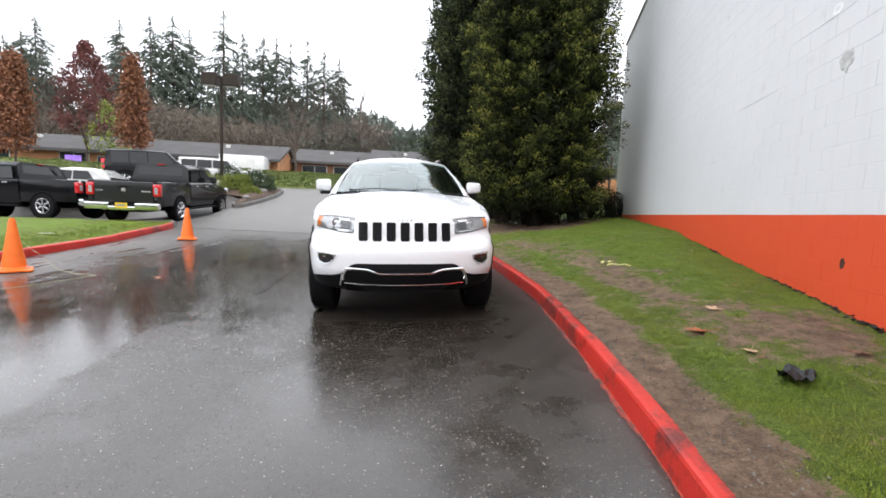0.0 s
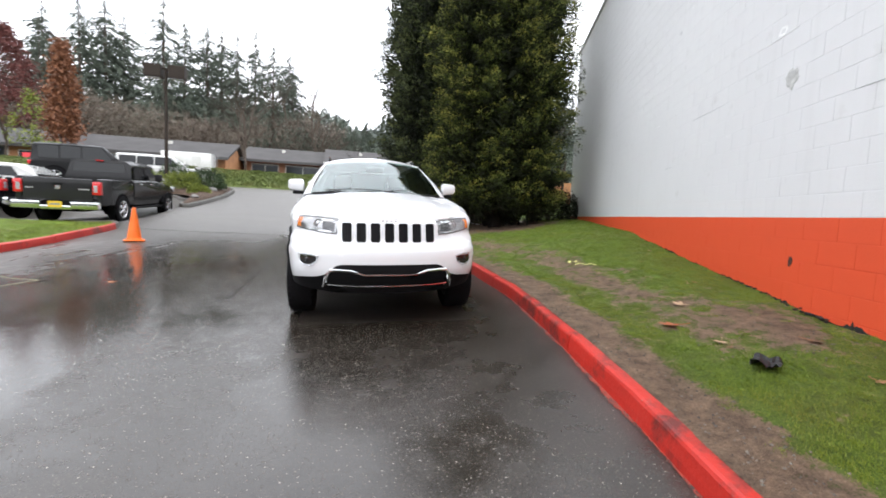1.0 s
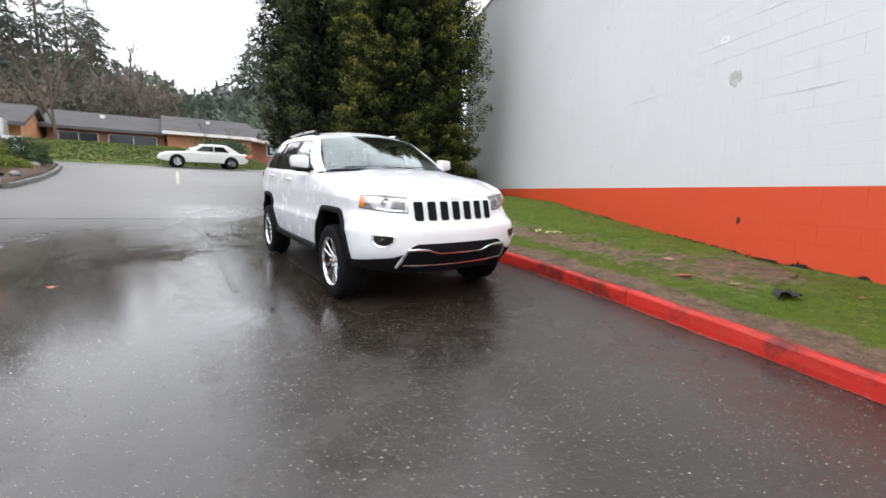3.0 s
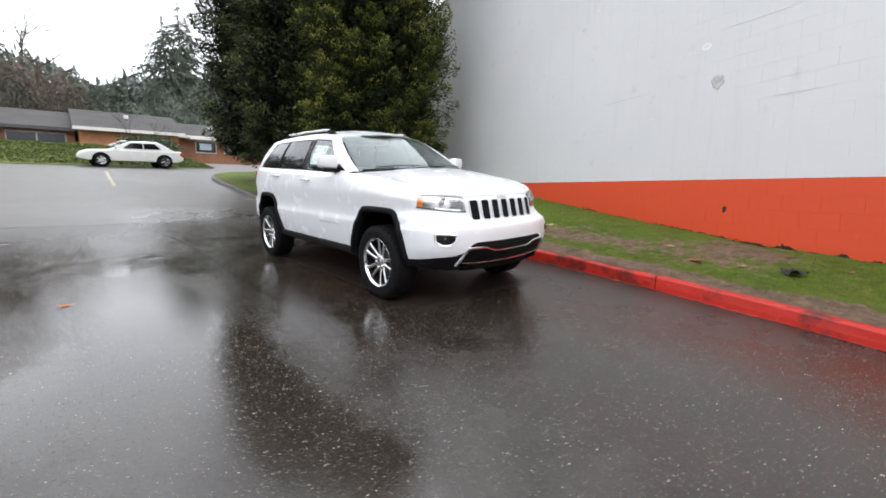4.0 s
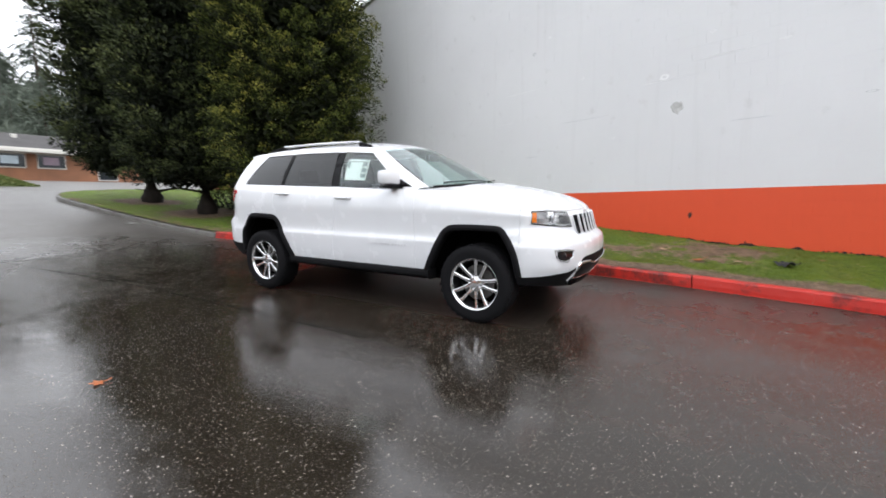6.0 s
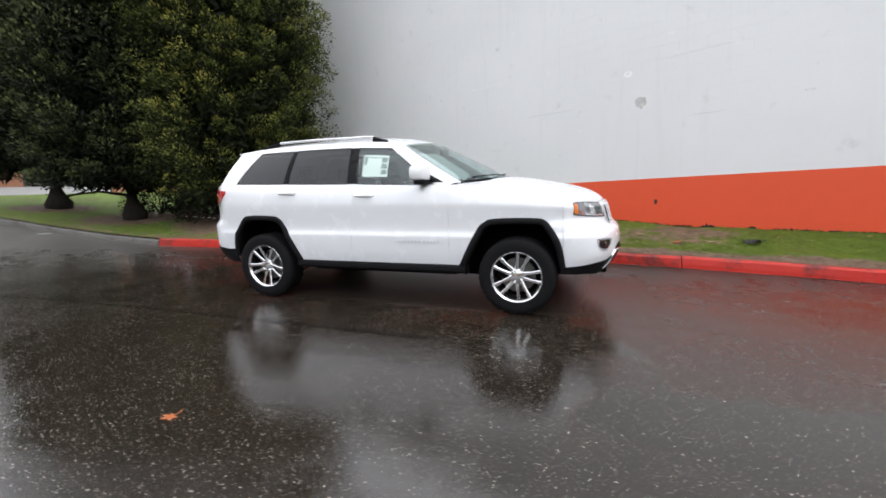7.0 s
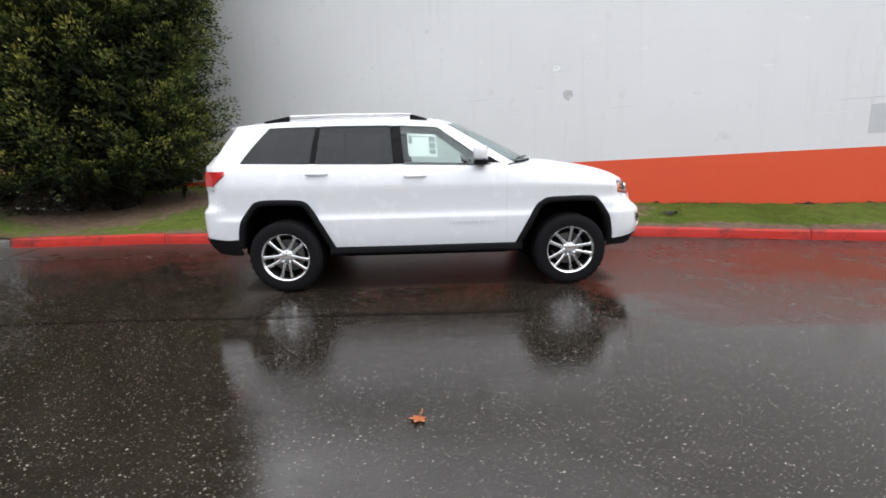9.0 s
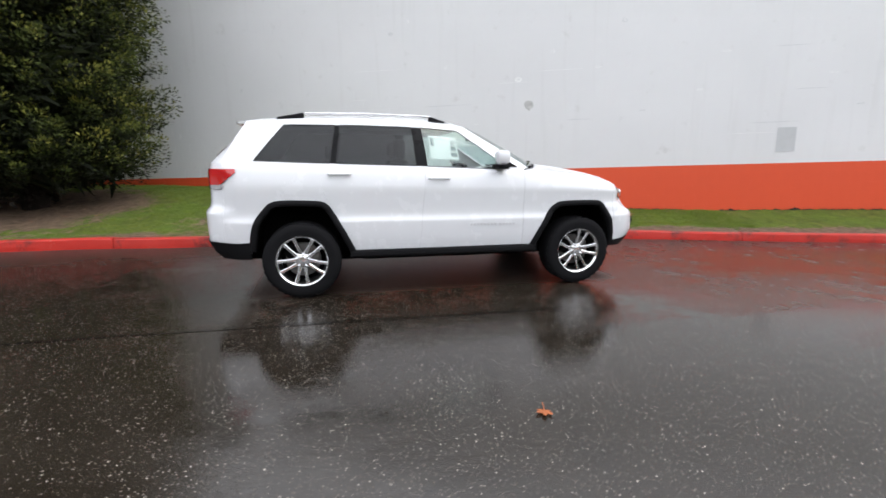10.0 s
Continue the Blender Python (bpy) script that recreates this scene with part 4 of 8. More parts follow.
SEAT = surface("black_seat_fabric", (0.035, 0.033, 0.032), 0.8, fine=120, relief=0.4)
DASH = surface("grey_dashboard_plastic", (0.045, 0.047, 0.05), 0.6)
PAPER = surface("white_paper_sheet", (0.80, 0.82, 0.82), 0.6, vary=0.03, relief=0.0)
INK = surface("grey_print", (0.22, 0.25, 0.26), 0.6, relief=0.0)
BADGE = surface("grey_badge_metal", (0.60, 0.60, 0.62), 0.35, metal=0.2, relief=0.0)

PLAN = np.array([(0, -0.93), (0.25, -0.92), (0.45, -0.888), (0.6, -0.84), (0.74, -0.775), (0.85, -0.665), (0.915, -0.52), (0.940, -0.36), (0.950, 0.0), (0.951, 0.4), (0.95, 0.8), (0.955, 1.5), (0.955, 2.3),
                 (0.95, 2.8), (0.937, 3.2), (0.905, 3.5), (0.86, 3.67), (0.76, 3.77), (0.45, 3.84), (0, 3.86)])


def catmull(P, n=14):
    P = np.vstack([2 * P[0] - P[1], P, 2 * P[-1] - P[-2]])
    out = []
    for i in range(1, len(P) - 2):
        a, b, c, d = P[i - 1:i + 3]
        for t in np.linspace(0, 1, n, endpoint=False):
            out.append(0.5 * (2 * b + (c - a) * t + (2 * a - 5 * b + 4 * c - d) * t * t + (3 * b - a - 3 * c + d) * t ** 3))
    return np.array(out + [P[-2]])


PD = catmull(PLAN)
PS = np.concatenate([[0], np.cumsum(np.hypot(*np.diff(PD, axis=0).T))])


def s_of_y(y):
    return float(np.interp(y, PD[:, 1], PS))


def s_of_x(x, rear=False):
    k = len(PD) // 2
    return float(np.interp(-x, -PD[k:, 0], PS[k:])) if rear else float(np.interp(x, PD[:k, 0], PS[:k]))


def smooth01(t):
    t = min(1.0, max(0.0, t))
    return t * t * (3 - 2 * t)


def z_top(s):
    x, y = np.interp(s, PS, PD[:, 0]), np.interp(s, PS, PD[:, 1])
    if y < -0.6:
        return float(np.interp(x, [0, 0.5, 0.81, 0.9], [1.042, 1.045, 1.062, 1.072]))
    return float(np.interp(y, [-0.6, -0.45, -0.2, 0, 0.3, 0.6, 1.0, 1.7, 2.7, 3.3, 3.6, 3.86], [1.080, 1.116, 1.166, 1.196, 1.226, 1.244, 1.240, 1.262, 1.285, 1.302, 1.295, 1.285]))


def ring(s, z, off=0.0):
    """A point of the car's right-hand outer skin at arc length s from the nose and height z."""
    x, y = np.interp(s, PS, PD[:, 0]), np.interp(s, PS, PD[:, 1])
    e = 0.01
    tx = np.interp(s + e, PS, PD[:, 0]) - np.interp(s - e, PS, PD[:, 0])
    ty = np.interp(s + e, PS, PD[:, 1]) - np.interp(s - e, PS, PD[:, 1])
    l = math.hypot(tx, ty)
    nx, ny = ty / l, -tx / l
    zt = z_top(s)
    t = (z - 0.97) / max(zt - 0.97, 0.01)
    wf, wr = smooth01((-0.40 - y) / 0.35), smooth01((y - 3.45) / 0.25)
    fend = smooth01((0.7 - y) / 0.5)
    side = float(np.interp(z, [0.38, 0.44, 0.55, 0.68, 0.735, 0.75, 0.775, 0.80, 0.85, 0.97], [0.06, 0.040, 0.016, 0.004, 0.0, 0.002, 0.012, 0.018, 0.018, 0.008])) if t <= 0 else \
        float(np.interp(t, [0, 0.29, 0.45, 0.7, 0.85, 0.95, 1.0], [0.008, 0.0, 0.004, 0.018 + 0.012 * fend, 0.030 + 0.022 * fend, 0.046 + 0.034 * fend, 0.062 + 0.050 * fend]))
    front = float(np.interp(z, [0.36, 0.44, 0.50, 0.56, 0.70, 0.76, 0.79, 0.82, 0.86, 0.95, 1.0, 1.035], [0.12, 0.06, 0.025, 0.0, 0.0, 0.012, 0.035, 0.085, 0.107, 0.125, 0.14, 0.175]))
    rear = float(np.interp(z, [0.38, 0.46, 0.56, 0.66, 0.84, 0.87, 0.90, 1.0, 1.2, 1.3], [0.12, 0.05, 0.008, 0.0, 0.0, 0.028, 0.048, 0.055, 0.06, 0.075]))
    corner = 0.036 * smooth01((z - 0.83) / 0.09) * smooth01((-0.12 - y) / 0.3) * smooth01((y + 0.92) / 0.2)
    ins = corner + front * wf + rear * wr + side * (1 - wf - wr)
    return (x + nx * (off - ins), y + ny * (off - ins), z)


def nose(x, z, off=0.0):
    """The point of the nose at this x and height."""
    s = s_of_x(abs(x))
    for _ in range(4):
        s = max(0.0, s + (abs(x) - ring(s, z, off)[0]))
    p = ring(s, z, off)
    return Vector((x, p[1], p[2]))


ARCH_F = [(0.576, 0.44), (0.474, 0.638), (0.364, 0.836), (0.30, 0.89), (0.235, 0.918), (0.0, 0.928), (-0.205, 0.923), (-0.265, 0.90), (-0.305, 0.86), (-0.388, 0.73), (-0.425, 0.60), (-0.445, 0.47)]
ARCH_R = [(2.395, 0.44), (2.521, 0.694), (2.628, 0.878), (2.67, 0.92), (2.73, 0.945), (2.92, 0.955), (3.10, 0.952), (3.17, 0.935), (3.22, 0.90), (3.323, 0.773), (3.37, 0.64), (3.392, 0.47)]


def inside(p, poly):
    r, n = False, len(poly)
    for i in range(n):
        (ya, za), (yb, zb) = poly[i], poly[i - 1]
        if (za > p[1]) != (zb > p[1]) and p[0] < (yb - ya) * (p[1] - za) / (zb - za) + ya:
            r = not r
    return r


ARCHES = [[(y, z) for y, z in a] + [(a[-1][0], 0.0), (a[0][0], 0.0)] for a in (ARCH_F, ARCH_R)]
ARCHES = [[(np.mean([q[0] for q in a[:-2]]) + (y - np.mean([q[0] for q in a[:-2]])) * 0.965, z - 0.018 if z > 0.3 else z) for y, z in a] for a in ARCHES]
ZROWS = [0.44, 0.48, 0.53, 0.58, 0.63, 0.68, 0.72, 0.737, 0.75, 0.765, 0.78, 0.80, 0.83, 0.86, 0.89, 0.92, 0.945, 0.97]
TROWS = [0.15, 0.29, 0.4, 0.55, 0.7, 0.82, 0.92, 1.0]
CAR_TILT = pose(0, 0, 0.004, math.degrees(math.atan(0.03)), -math.degrees(math.atan(0.025)), 0)
MIRROR_Y = 0.85
car = thing("suv", CAR_TILT, "white mid-size suv with alloy wheels parked on wet asphalt", "car")


def thicken(ob, thick, side):
    """Sheet-metal thickness with crisp rims."""
    sol = ob.modifiers.new("thickness", "SOLIDIFY")
    sol.thickness, sol.offset = thick, side
    ob.modifiers.new("crisp_rim", "EDGE_SPLIT").split_angle = radians(35)


def mirror_x(vs, sx):
    return [(sx * v[0], v[1], v[2]) for v in vs]


def skin_panel(name, sa, sb, sx, mat=CAR_WHITE, off=0.0, zmin=0.0, cols=None, label="", cut=True):
    """A body panel between two lines of arc length (functions of height); the wheel arches are cut out."""
    n = cols or max(6, int((sb(0.9) - sa(0.9)) / 0.024))
    zs = [z for z in ZROWS if z > zmin - 1e-6]
    vs, nr = [], len(zs) + len(TROWS)
    for i in range(n + 1):
        for z in zs:
            s = sa(z) + (sb(z) - sa(z)) * i / n
            vs.append(ring(s, z, off))
        for t in TROWS:
            s = sa(1.1) + (sb(1.1) - sa(1.1)) * i / n
            z = 0.97 + (z_top(s) - 0.97) * t
            s = sa(z) + (sb(z) - sa(z)) * i / n
            vs.append(ring(s, 0.97 + (z_top(s) - 0.97) * t, off))
    fs = grid_faces(n + 1, nr)
    if cut:
        va = np.array(vs)
        cen = va[fs].mean(1)
        keep = [not any(abs(c[0]) > 0.5 and inside((c[1], c[2]), a) for a in ARCHES) for c in cen]
        fs = fs[np.array(keep)]
    if sx < 0:
        fs = fs[:, ::-1]
    ob = put_mesh(name, mirror_x(vs, sx), fs, mat, car, smooth=True, label=label)
    ob.data.set_sharp_from_angle(angle=radians(30))
    thicken(ob, 0.012, -1.0)
    return ob


def full_panel(name, S, rear, mat=CAR_WHITE, zmin=0.0, label="", lo=None, hi=None, off=0.0, nz=7, thick=0.012, cols=None):
    """A panel right across the nose or the tail, out to arc length S on each side."""
    n = cols or int(2 * S / 0.024)
    vs, nr = [], 0
    for i in range(n + 1):
        d = -S + 2 * S * i / n
        if rear:
            d = -d
        s = PS[-1] - abs(d) if rear else abs(d)
        rows = [lo(s) + (hi(s) - lo(s)) * k / (nz - 1) for k in range(nz)] if lo else [z for z in ZROWS if z > zmin - 1e-6] + [0.97 + (z_top(s) - 0.97) * t for t in TROWS]
        nr = len(rows)
        for z in rows:
            p = ring(s, z, off)
            vs.append((math.copysign(p[0], d) if abs(d) > 1e-9 else 0.0, p[1], p[2]))
    fs = grid_faces(n + 1, nr)
    cen = np.array(vs)[fs].mean(1)
    if not lo:
        fs = fs[np.array([not any(abs(c[0]) > 0.5 and inside((c[1], c[2]), a) for a in ARCHES) for c in cen])]
    ob = put_mesh(name, vs, fs, mat, car, smooth=True, label=label)
    ob.data.set_sharp_from_angle(angle=radians(30))
    thicken(ob, thick, -1.0)
    return ob


def const(v):
    return lambda z: v


G = 0.0016
b_line = lambda z: s_of_y(np.interp(z, [0.44, 1.28], [1.77, 1.70]))
c_line = lambda z: s_of_y(np.interp(z, [0.44, 0.60, 0.80, 0.95, 1.1, 1.3], [2.36, 2.44, 2.56, 2.66, 2.72, 2.69]))
for sx in (-1, 1):
    skin_panel("front_fender", const(s_of_y(-0.42) + G), const(s_of_y(0.66) - G), sx)
    skin_panel("front_door", const(s_of_y(0.66) + G), lambda z: b_line(z) - G, sx)
    skin_panel("rear_door", lambda z: b_line(z) + G, lambda z: c_line(z) - G, sx)
    skin_panel("rear_quarter", lambda z: c_line(z) + G, const(s_of_y(3.60)), sx)
    skin_panel("inner_skin", const(s_of_y(-0.30)), const(s_of_y(3.55)), sx, off=-0.0055)
    # sill between the wheels
    bm = bmesh.new()
    prism(bm, [(0.922, 0.460), (0.950, 0.448), (0.952, 0.400), (0.92, 0.372), (0.80, 0.36), (0.80, 0.460)], "y", 0.50, 2.46)
    bmesh.ops.scale(bm, vec=(sx, 1, 1), verts=bm.verts)
    bmesh.ops.bevel(bm, geom=[e for e in bm.edges], offset=0.008, segments=2, affect="EDGES")
    part("sill", bm, CLADDING, car, "black plastic sill", smooth=True)


def surf_patch(name, s0, s1, lo, hi, off, sx, mat, ns=24, nz=6, label="", parent=None, thick=0.0):
    """A patch laid on the outer skin between two heights, given as functions of arc length."""
    vs = []
    for s in np.linspace(s0, s1, ns):
        for t in np.linspace(0, 1, nz):
            vs.append(ring(s, lo(s) + (hi(s) - lo(s)) * t, off))
    fs = grid_faces(ns, nz)
    if sx < 0:
        fs = fs[:, ::-1]
    ob = put_mesh(name, mirror_x(vs, sx), fs, mat, parent or car, smooth=True, label=label)
    if thick:
        thicken(ob, thick, -1.0)
    return ob


def xi(xs, zs):
    """Height as a function of arc length, given at half-widths of the nose."""
    ss = [s_of_x(x) for x in xs]
    return lambda s: float(np.interp(s, ss, zs))


def yi(ys_, zs):
    ss = [s_of_y(y) for y in ys_]
    return lambda s: float(np.interp(s, ss, zs))


for sx in (-1, 1):
    # lower front, dark
    bm = bmesh.new()
    tube(bm, [nose(x, z, 0.004) for x, z in ((0.0, 0.537), (0.12, 0.537), (0.236, 0.538), (0.29, 0.556), (0.345, 0.574), (0.45, 0.580), (0.535, 0.578), (0.56, 0.54), (0.585, 0.47), (0.60, 0.415))], [0.010, 0.010, 0.010, 0.010, 0.011, 0.012, 0.016, 0.018, 0.020, 0.016], 7)
    tube(bm, [nose(x, z, 0.006) for x, z in ((0.0, 0.422), (0.2, 0.424), (0.4, 0.428), (0.56, 0.436))], 0.009, 7)
    bmesh.ops.scale(bm, vec=(sx, 1, 1), verts=bm.verts)
    part("chrome_strip", bm, CHROME, car, "chrome trim round the lower grille", smooth=True)
    # fog lamp pocket
    surf_patch("fog_pocket", s_of_x(0.655), s_of_x(0.800), xi([0.655, 0.70, 0.75, 0.80], [0.655, 0.628, 0.622, 0.648]), xi([0.655, 0.70, 0.80], [0.700, 0.708, 0.712]), 0.006, sx, GLOSS_BLACK, 14, 4, "black fog lamp pocket")
    bm = bmesh.new()
    loop = [(0.64, 0.705), (0.72, 0.722), (0.815, 0.722), (0.812, 0.66), (0.775, 0.622), (0.715, 0.612), (0.66, 0.65), (0.64, 0.705)]
    tube(bm, [nose(x, z, 0.007) for x, z in loop], 0.005, 6)
    bmesh.ops.scale(bm, vec=(sx, 1, 1), verts=bm.verts)
    part("fog_surround", bm, CHROME, car, smooth=True)
    bm = bmesh.new()
    bmesh.ops.create_uvsphere(bm, u_segments=16, v_segments=10, radius=0.026, matrix=Matrix.Translation(nose(0.735, 0.668, 0.0)) @ Matrix.Diagonal((1, 0.5, 1, 1)))
    bmesh.ops.scale(bm, vec=(sx, 1, 1), verts=bm.verts)
    part("fog_lamp", bm, GLOSS_BLACK, car, "small dark round fog lamp", smooth=True)
    # headlight: housing, lenses, cover
    s0, s1 = s_of_x(0.515), s_of_y(-0.525)
    lo = lambda s: float(np.interp(s, [s0, s_of_x(0.81), s1], [0.902, 0.922, 0.945]))
    hi = lambda s: float(np.interp(s, [s0, s_of_x(0.81), s1], [1.030, 1.046, 1.052]))
    hl = surf_patch("headlight", s0, s1, lo, hi, 0.002, sx, LAMP_DARK, 30, 6, "clear headlight with dark bezel and amber corner")
    frame_pts = [(s, lo(s)) for s in np.linspace(s0, s1, 14)] + [(s, hi(s)) for s in np.linspace(s1, s0, 14)]
    bm = bmesh.new()
    tube(bm, [Vector((sx * q[0], q[1], q[2])) for q in (ring(s, z, 0.006) for s, z in frame_pts + frame_pts[:1])], 0.0045, 5, cap=False)
    part("bezel", bm, GLOSS_BLACK, hl, "thin black headlight bezel", smooth=True)
    surf_patch("dark_inner", s_of_x(0.54), s_of_x(0.66), lambda s: lo(s) + 0.022, lambda s: hi(s) - 0.03, 0.0035, sx, LAMP_SMOKE, 12, 4, parent=hl)
    surf_patch("amber_corner", s_of_y(-0.572), s1 - 0.005, lambda s: lo(s) + 0.012, lambda s: hi(s) - 0.012, 0.0035, sx, LAMP_AMBER, 10, 4, parent=hl)
    for xx, zz, rr in ((0.745, 0.985, 0.034),):
        c = Vector(ring(s_of_x(xx), zz, -0.006))
        bm = bmesh.new()
        lathe(bm, [(rr * 1.35, 0.0), (rr * 1.3, -0.016), (rr, -0.014), (rr * 0.96, -0.004), (rr * 0.7, -0.014), (0.002, -0.019)], 24, "y", Matrix.Translation((sx * c.x, c.y, c.z)))
        part("projector_lens", bm, LAMP_CLEAR, hl, smooth=True)
    surf_patch("lens_bar", s_of_x(0.57), s_of_x(0.70), lambda s: hi(s) - 0.022, lambda s: hi(s) - 0.008, 0.004, sx, CHROME, 12, 3, parent=hl)
    surf_patch("lower_bar", s_of_x(0.57), s_of_x(0.83), lambda s: lo(s) + 0.006, lambda s: lo(s) + 0.018, 0.004, sx, CHROME, 16, 3, parent=hl)
    cov = surf_patch("lens_cover", s0, s1, lo, hi, 0.012, sx, LAMP_COVER, 30, 6, parent=hl)
    cov.visible_shadow = False
    # tail lamp
    t0, t1 = s_of_y(3.47), s_of_x(0.60, True)
    tl = surf_patch("tail_lamp", t0, t1, lambda s: float(np.interp(s, [t0, s_of_y(3.62), t1], [1.205, 1.095, 1.09])), lambda s: 1.240, 0.014, sx, LAMP_RED, 22, 5, "red wrap-round tail lamp", thick=0.012)
    surf_patch("reversing_lens", s_of_y(3.60), t1, lambda s: 1.052, lambda s: 1.098, 0.012, sx, LAMP_CLEAR, 16, 3, parent=tl)

full_panel("front_bumper", s_of_y(-0.42) - G, False, zmin=0.44)
full_panel("rear_bumper", PS[-1] - s_of_y(3.60) - 0.001, True, zmin=0.48)
full_panel("front_valance", s_of_y(-0.40), False, CLADDING, label="dark grey plastic lower bumper", lo=xi([0, 0.5, 0.75, 0.92], [0.345, 0.350, 0.375, 0.40]), hi=xi([0, 0.44, 0.49, 0.585, 0.66, 0.80, 0.90, 0.94], [0.632, 0.632, 0.615, 0.535, 0.512, 0.500, 0.478, 0.465]), off=0.004, nz=9, thick=0.02, cols=140)
full_panel("lower_grille", s_of_x(0.565), False, PILLAR, label="black mesh lower grille", lo=lambda s: 0.425, hi=xi([0, 0.24, 0.34, 0.53, 0.565], [0.535, 0.537, 0.572, 0.575, 0.50]), off=0.0062, nz=5, thick=0.004, cols=80)
full_panel("rear_valance", PS[-1] - s_of_y(3.385), True, CLADDING, label="black plastic lower rear bumper", lo=lambda s: 0.385, hi=yi([3.38, 3.5, 3.7, 3.86], [0.555, 0.545, 0.56, 0.56]), off=0.010, nz=6, thick=0.02, cols=90)

# seven-slot grille: surround rings and dark slots
for i in range(7):
    x = (i - 3) * 0.1290
    cx = abs(x)
    base_pts = []
    w, z0, z1 = 0.0475, 0.826, 1.006

    def gp(dx, z, off):
        px = x + dx
        return nose(px, z, off)
    outline = [(-w, z0 + 0.02), (-w, z1 - 0.015), (-w + 0.012, z1), (w - 0.012, z1), (w, z1 - 0.015), (w, z0 + 0.02), (w - 0.014, z0), (-w + 0.014, z0)]
    bm = bmesh.new()
    vs = [bm.verts.new(gp(dx, z, 0.006)) for dx, z in outline]
    bm.faces.new(vs)
    slot = part("grille_slot", bm, PILLAR, car, "black grille slot in a pale surround")
    bm = bmesh.new()
    tube(bm, [gp(dx, z, 0.010) for dx, z in outline + outline[:1]], 0.005, 6, cap=False)
    part("slot_surround", bm, CAR_WHITE, slot, smooth=True)
    bm = bmesh.new()
    for dx in (-0.02, 0.0, 0.02):
        tube(bm, [gp(dx, z0 + 0.01, 0.004), gp(dx, z1 - 0.01, 0.004)], 0.0045, 5)
    part("slot_mesh", bm, CLADDING, slot)


# hood, windscreen, roof: Coons patches between four edges
def coons(name, front, back, left, right, nu, nv, mat, crown=0.0, cpow=2.0, label="", sharp=32, parent=None, extra=None):
    vs = []
    for i in range(nu + 1):
        u = i / nu
        for j in range(nv + 1):
            v = j / nv
            F, B, L, Rr = (np.array(f) for f in (front(u), back(u), left(v), right(v)))
            bil = (1 - u) * (1 - v) * np.array(front(0)) + u * (1 - v) * np.array(front(1)) + (1 - u) * v * np.array(back(0)) + u * v * np.array(back(1))
            p = (1 - v) * F + v * B + (1 - u) * L + u * Rr - bil
            p = p + np.array([0, 0, crown * (1 - abs(2 * u - 1) ** cpow) * (1 - abs(2 * v - 1) ** 4)])
            if extra:
                p = p + np.array(extra(u, v))
            vs.append(p)
    ob = put_mesh(name, vs, grid_faces(nu + 1, nv + 1), mat, parent or car, smooth=True, label=label)
    ob.data.set_sharp_from_angle(angle=radians(sharp))
    return ob


s_c = s_of_y(-0.50)


def top_pt(s, sx):
    p = ring(s, z_top(s), 0.0)
    return (sx * p[0], p[1], p[2] + 0.002)


def hood_front(u):
    w = 2 * u - 1
    return top_pt(s_c * abs(w), math.copysign(1, w))


def cowl(u):
    w = 2 * u - 1
    return (0.80 * w, 0.26 + 0.34 * abs(w) ** 2.2, 1.288 - 0.04 * w * w)


hood_side = lambda sx: (lambda v: tuple(np.array(top_pt(s_c + (s_of_y(0.60) - s_c) * v, sx)) * (1 - v ** 6) + np.array(cowl(0 if sx < 0 else 1)) * v ** 6))
hood = coons("hood", hood_front, cowl, hood_side(-1), hood_side(1), 44, 30, CAR_WHITE, crown=0.022, cpow=2.6, sharp=25,
             extra=lambda u, v: (0, 0, 0.014 * (smooth01((0.62 - abs(2 * u - 1)) / 0.10)) * smooth01(v / 0.2) * smooth01((1 - v) / 0.12)))
thicken(hood, 0.012, -1.0)


def roof_front(u):
    w = 2 * u - 1
    return (0.622 * w, 1.115 + 0.125 * w * w, 1.712 - 0.045 * w * w)


def screen_base(u):
    w = 2 * u - 1
    return (0.792 * w, 0.285 + 0.285 * abs(w) ** 2.2, 1.288 - 0.02 * w * w)


ws = coons("windscreen", screen_base, roof_front, lambda v: tuple(np.array(screen_base(0)) * (1 - v) + np.array(roof_front(0)) * v), lambda v: tuple(np.array(screen_base(1)) * (1 - v) + np.array(roof_front(1)) * v),
           24, 12, SCREEN, crown=0.015, label="clear raked windscreen reflecting the sky")
ws.visible_shadow = False
thicken(ws, 0.005, -1.0)

YB = [0.58, 0.80, 1.7, 2.7, 3.29, 3.62]


def belt_pt(y):
    p = ring(s_of_y(y), z_top(s_of_y(y)))
    return np.array((p[0] - 0.004, y if y < 3.5 else p[1], p[2]))


def rail_pt(y):
    return np.array((float(np.interp(y, [1.24, 1.42, 1.75, 2.35, 2.92, 3.27, 3.46], [0.622, 0.640, 0.655, 0.660, 0.648, 0.630, 0.608])), y, float(np.interp(y, [1.24, 1.42, 1.75, 2.35, 2.92, 3.27, 3.46], [1.667, 1.697, 1.722, 1.727, 1.714, 1.692, 1.676]))))


def side_pt(yb, yt, t, off=0.0):
    if yb < 0.66:
        B = np.array((0.792 + (yb - 0.57) * 0.95, yb, 1.266))
    else:
        B = belt_pt(yb)
    p = B * (1 - t) + rail_pt(yt) * t
    p[0] += 0.028 * math.sin(math.pi * t) + off
    return p


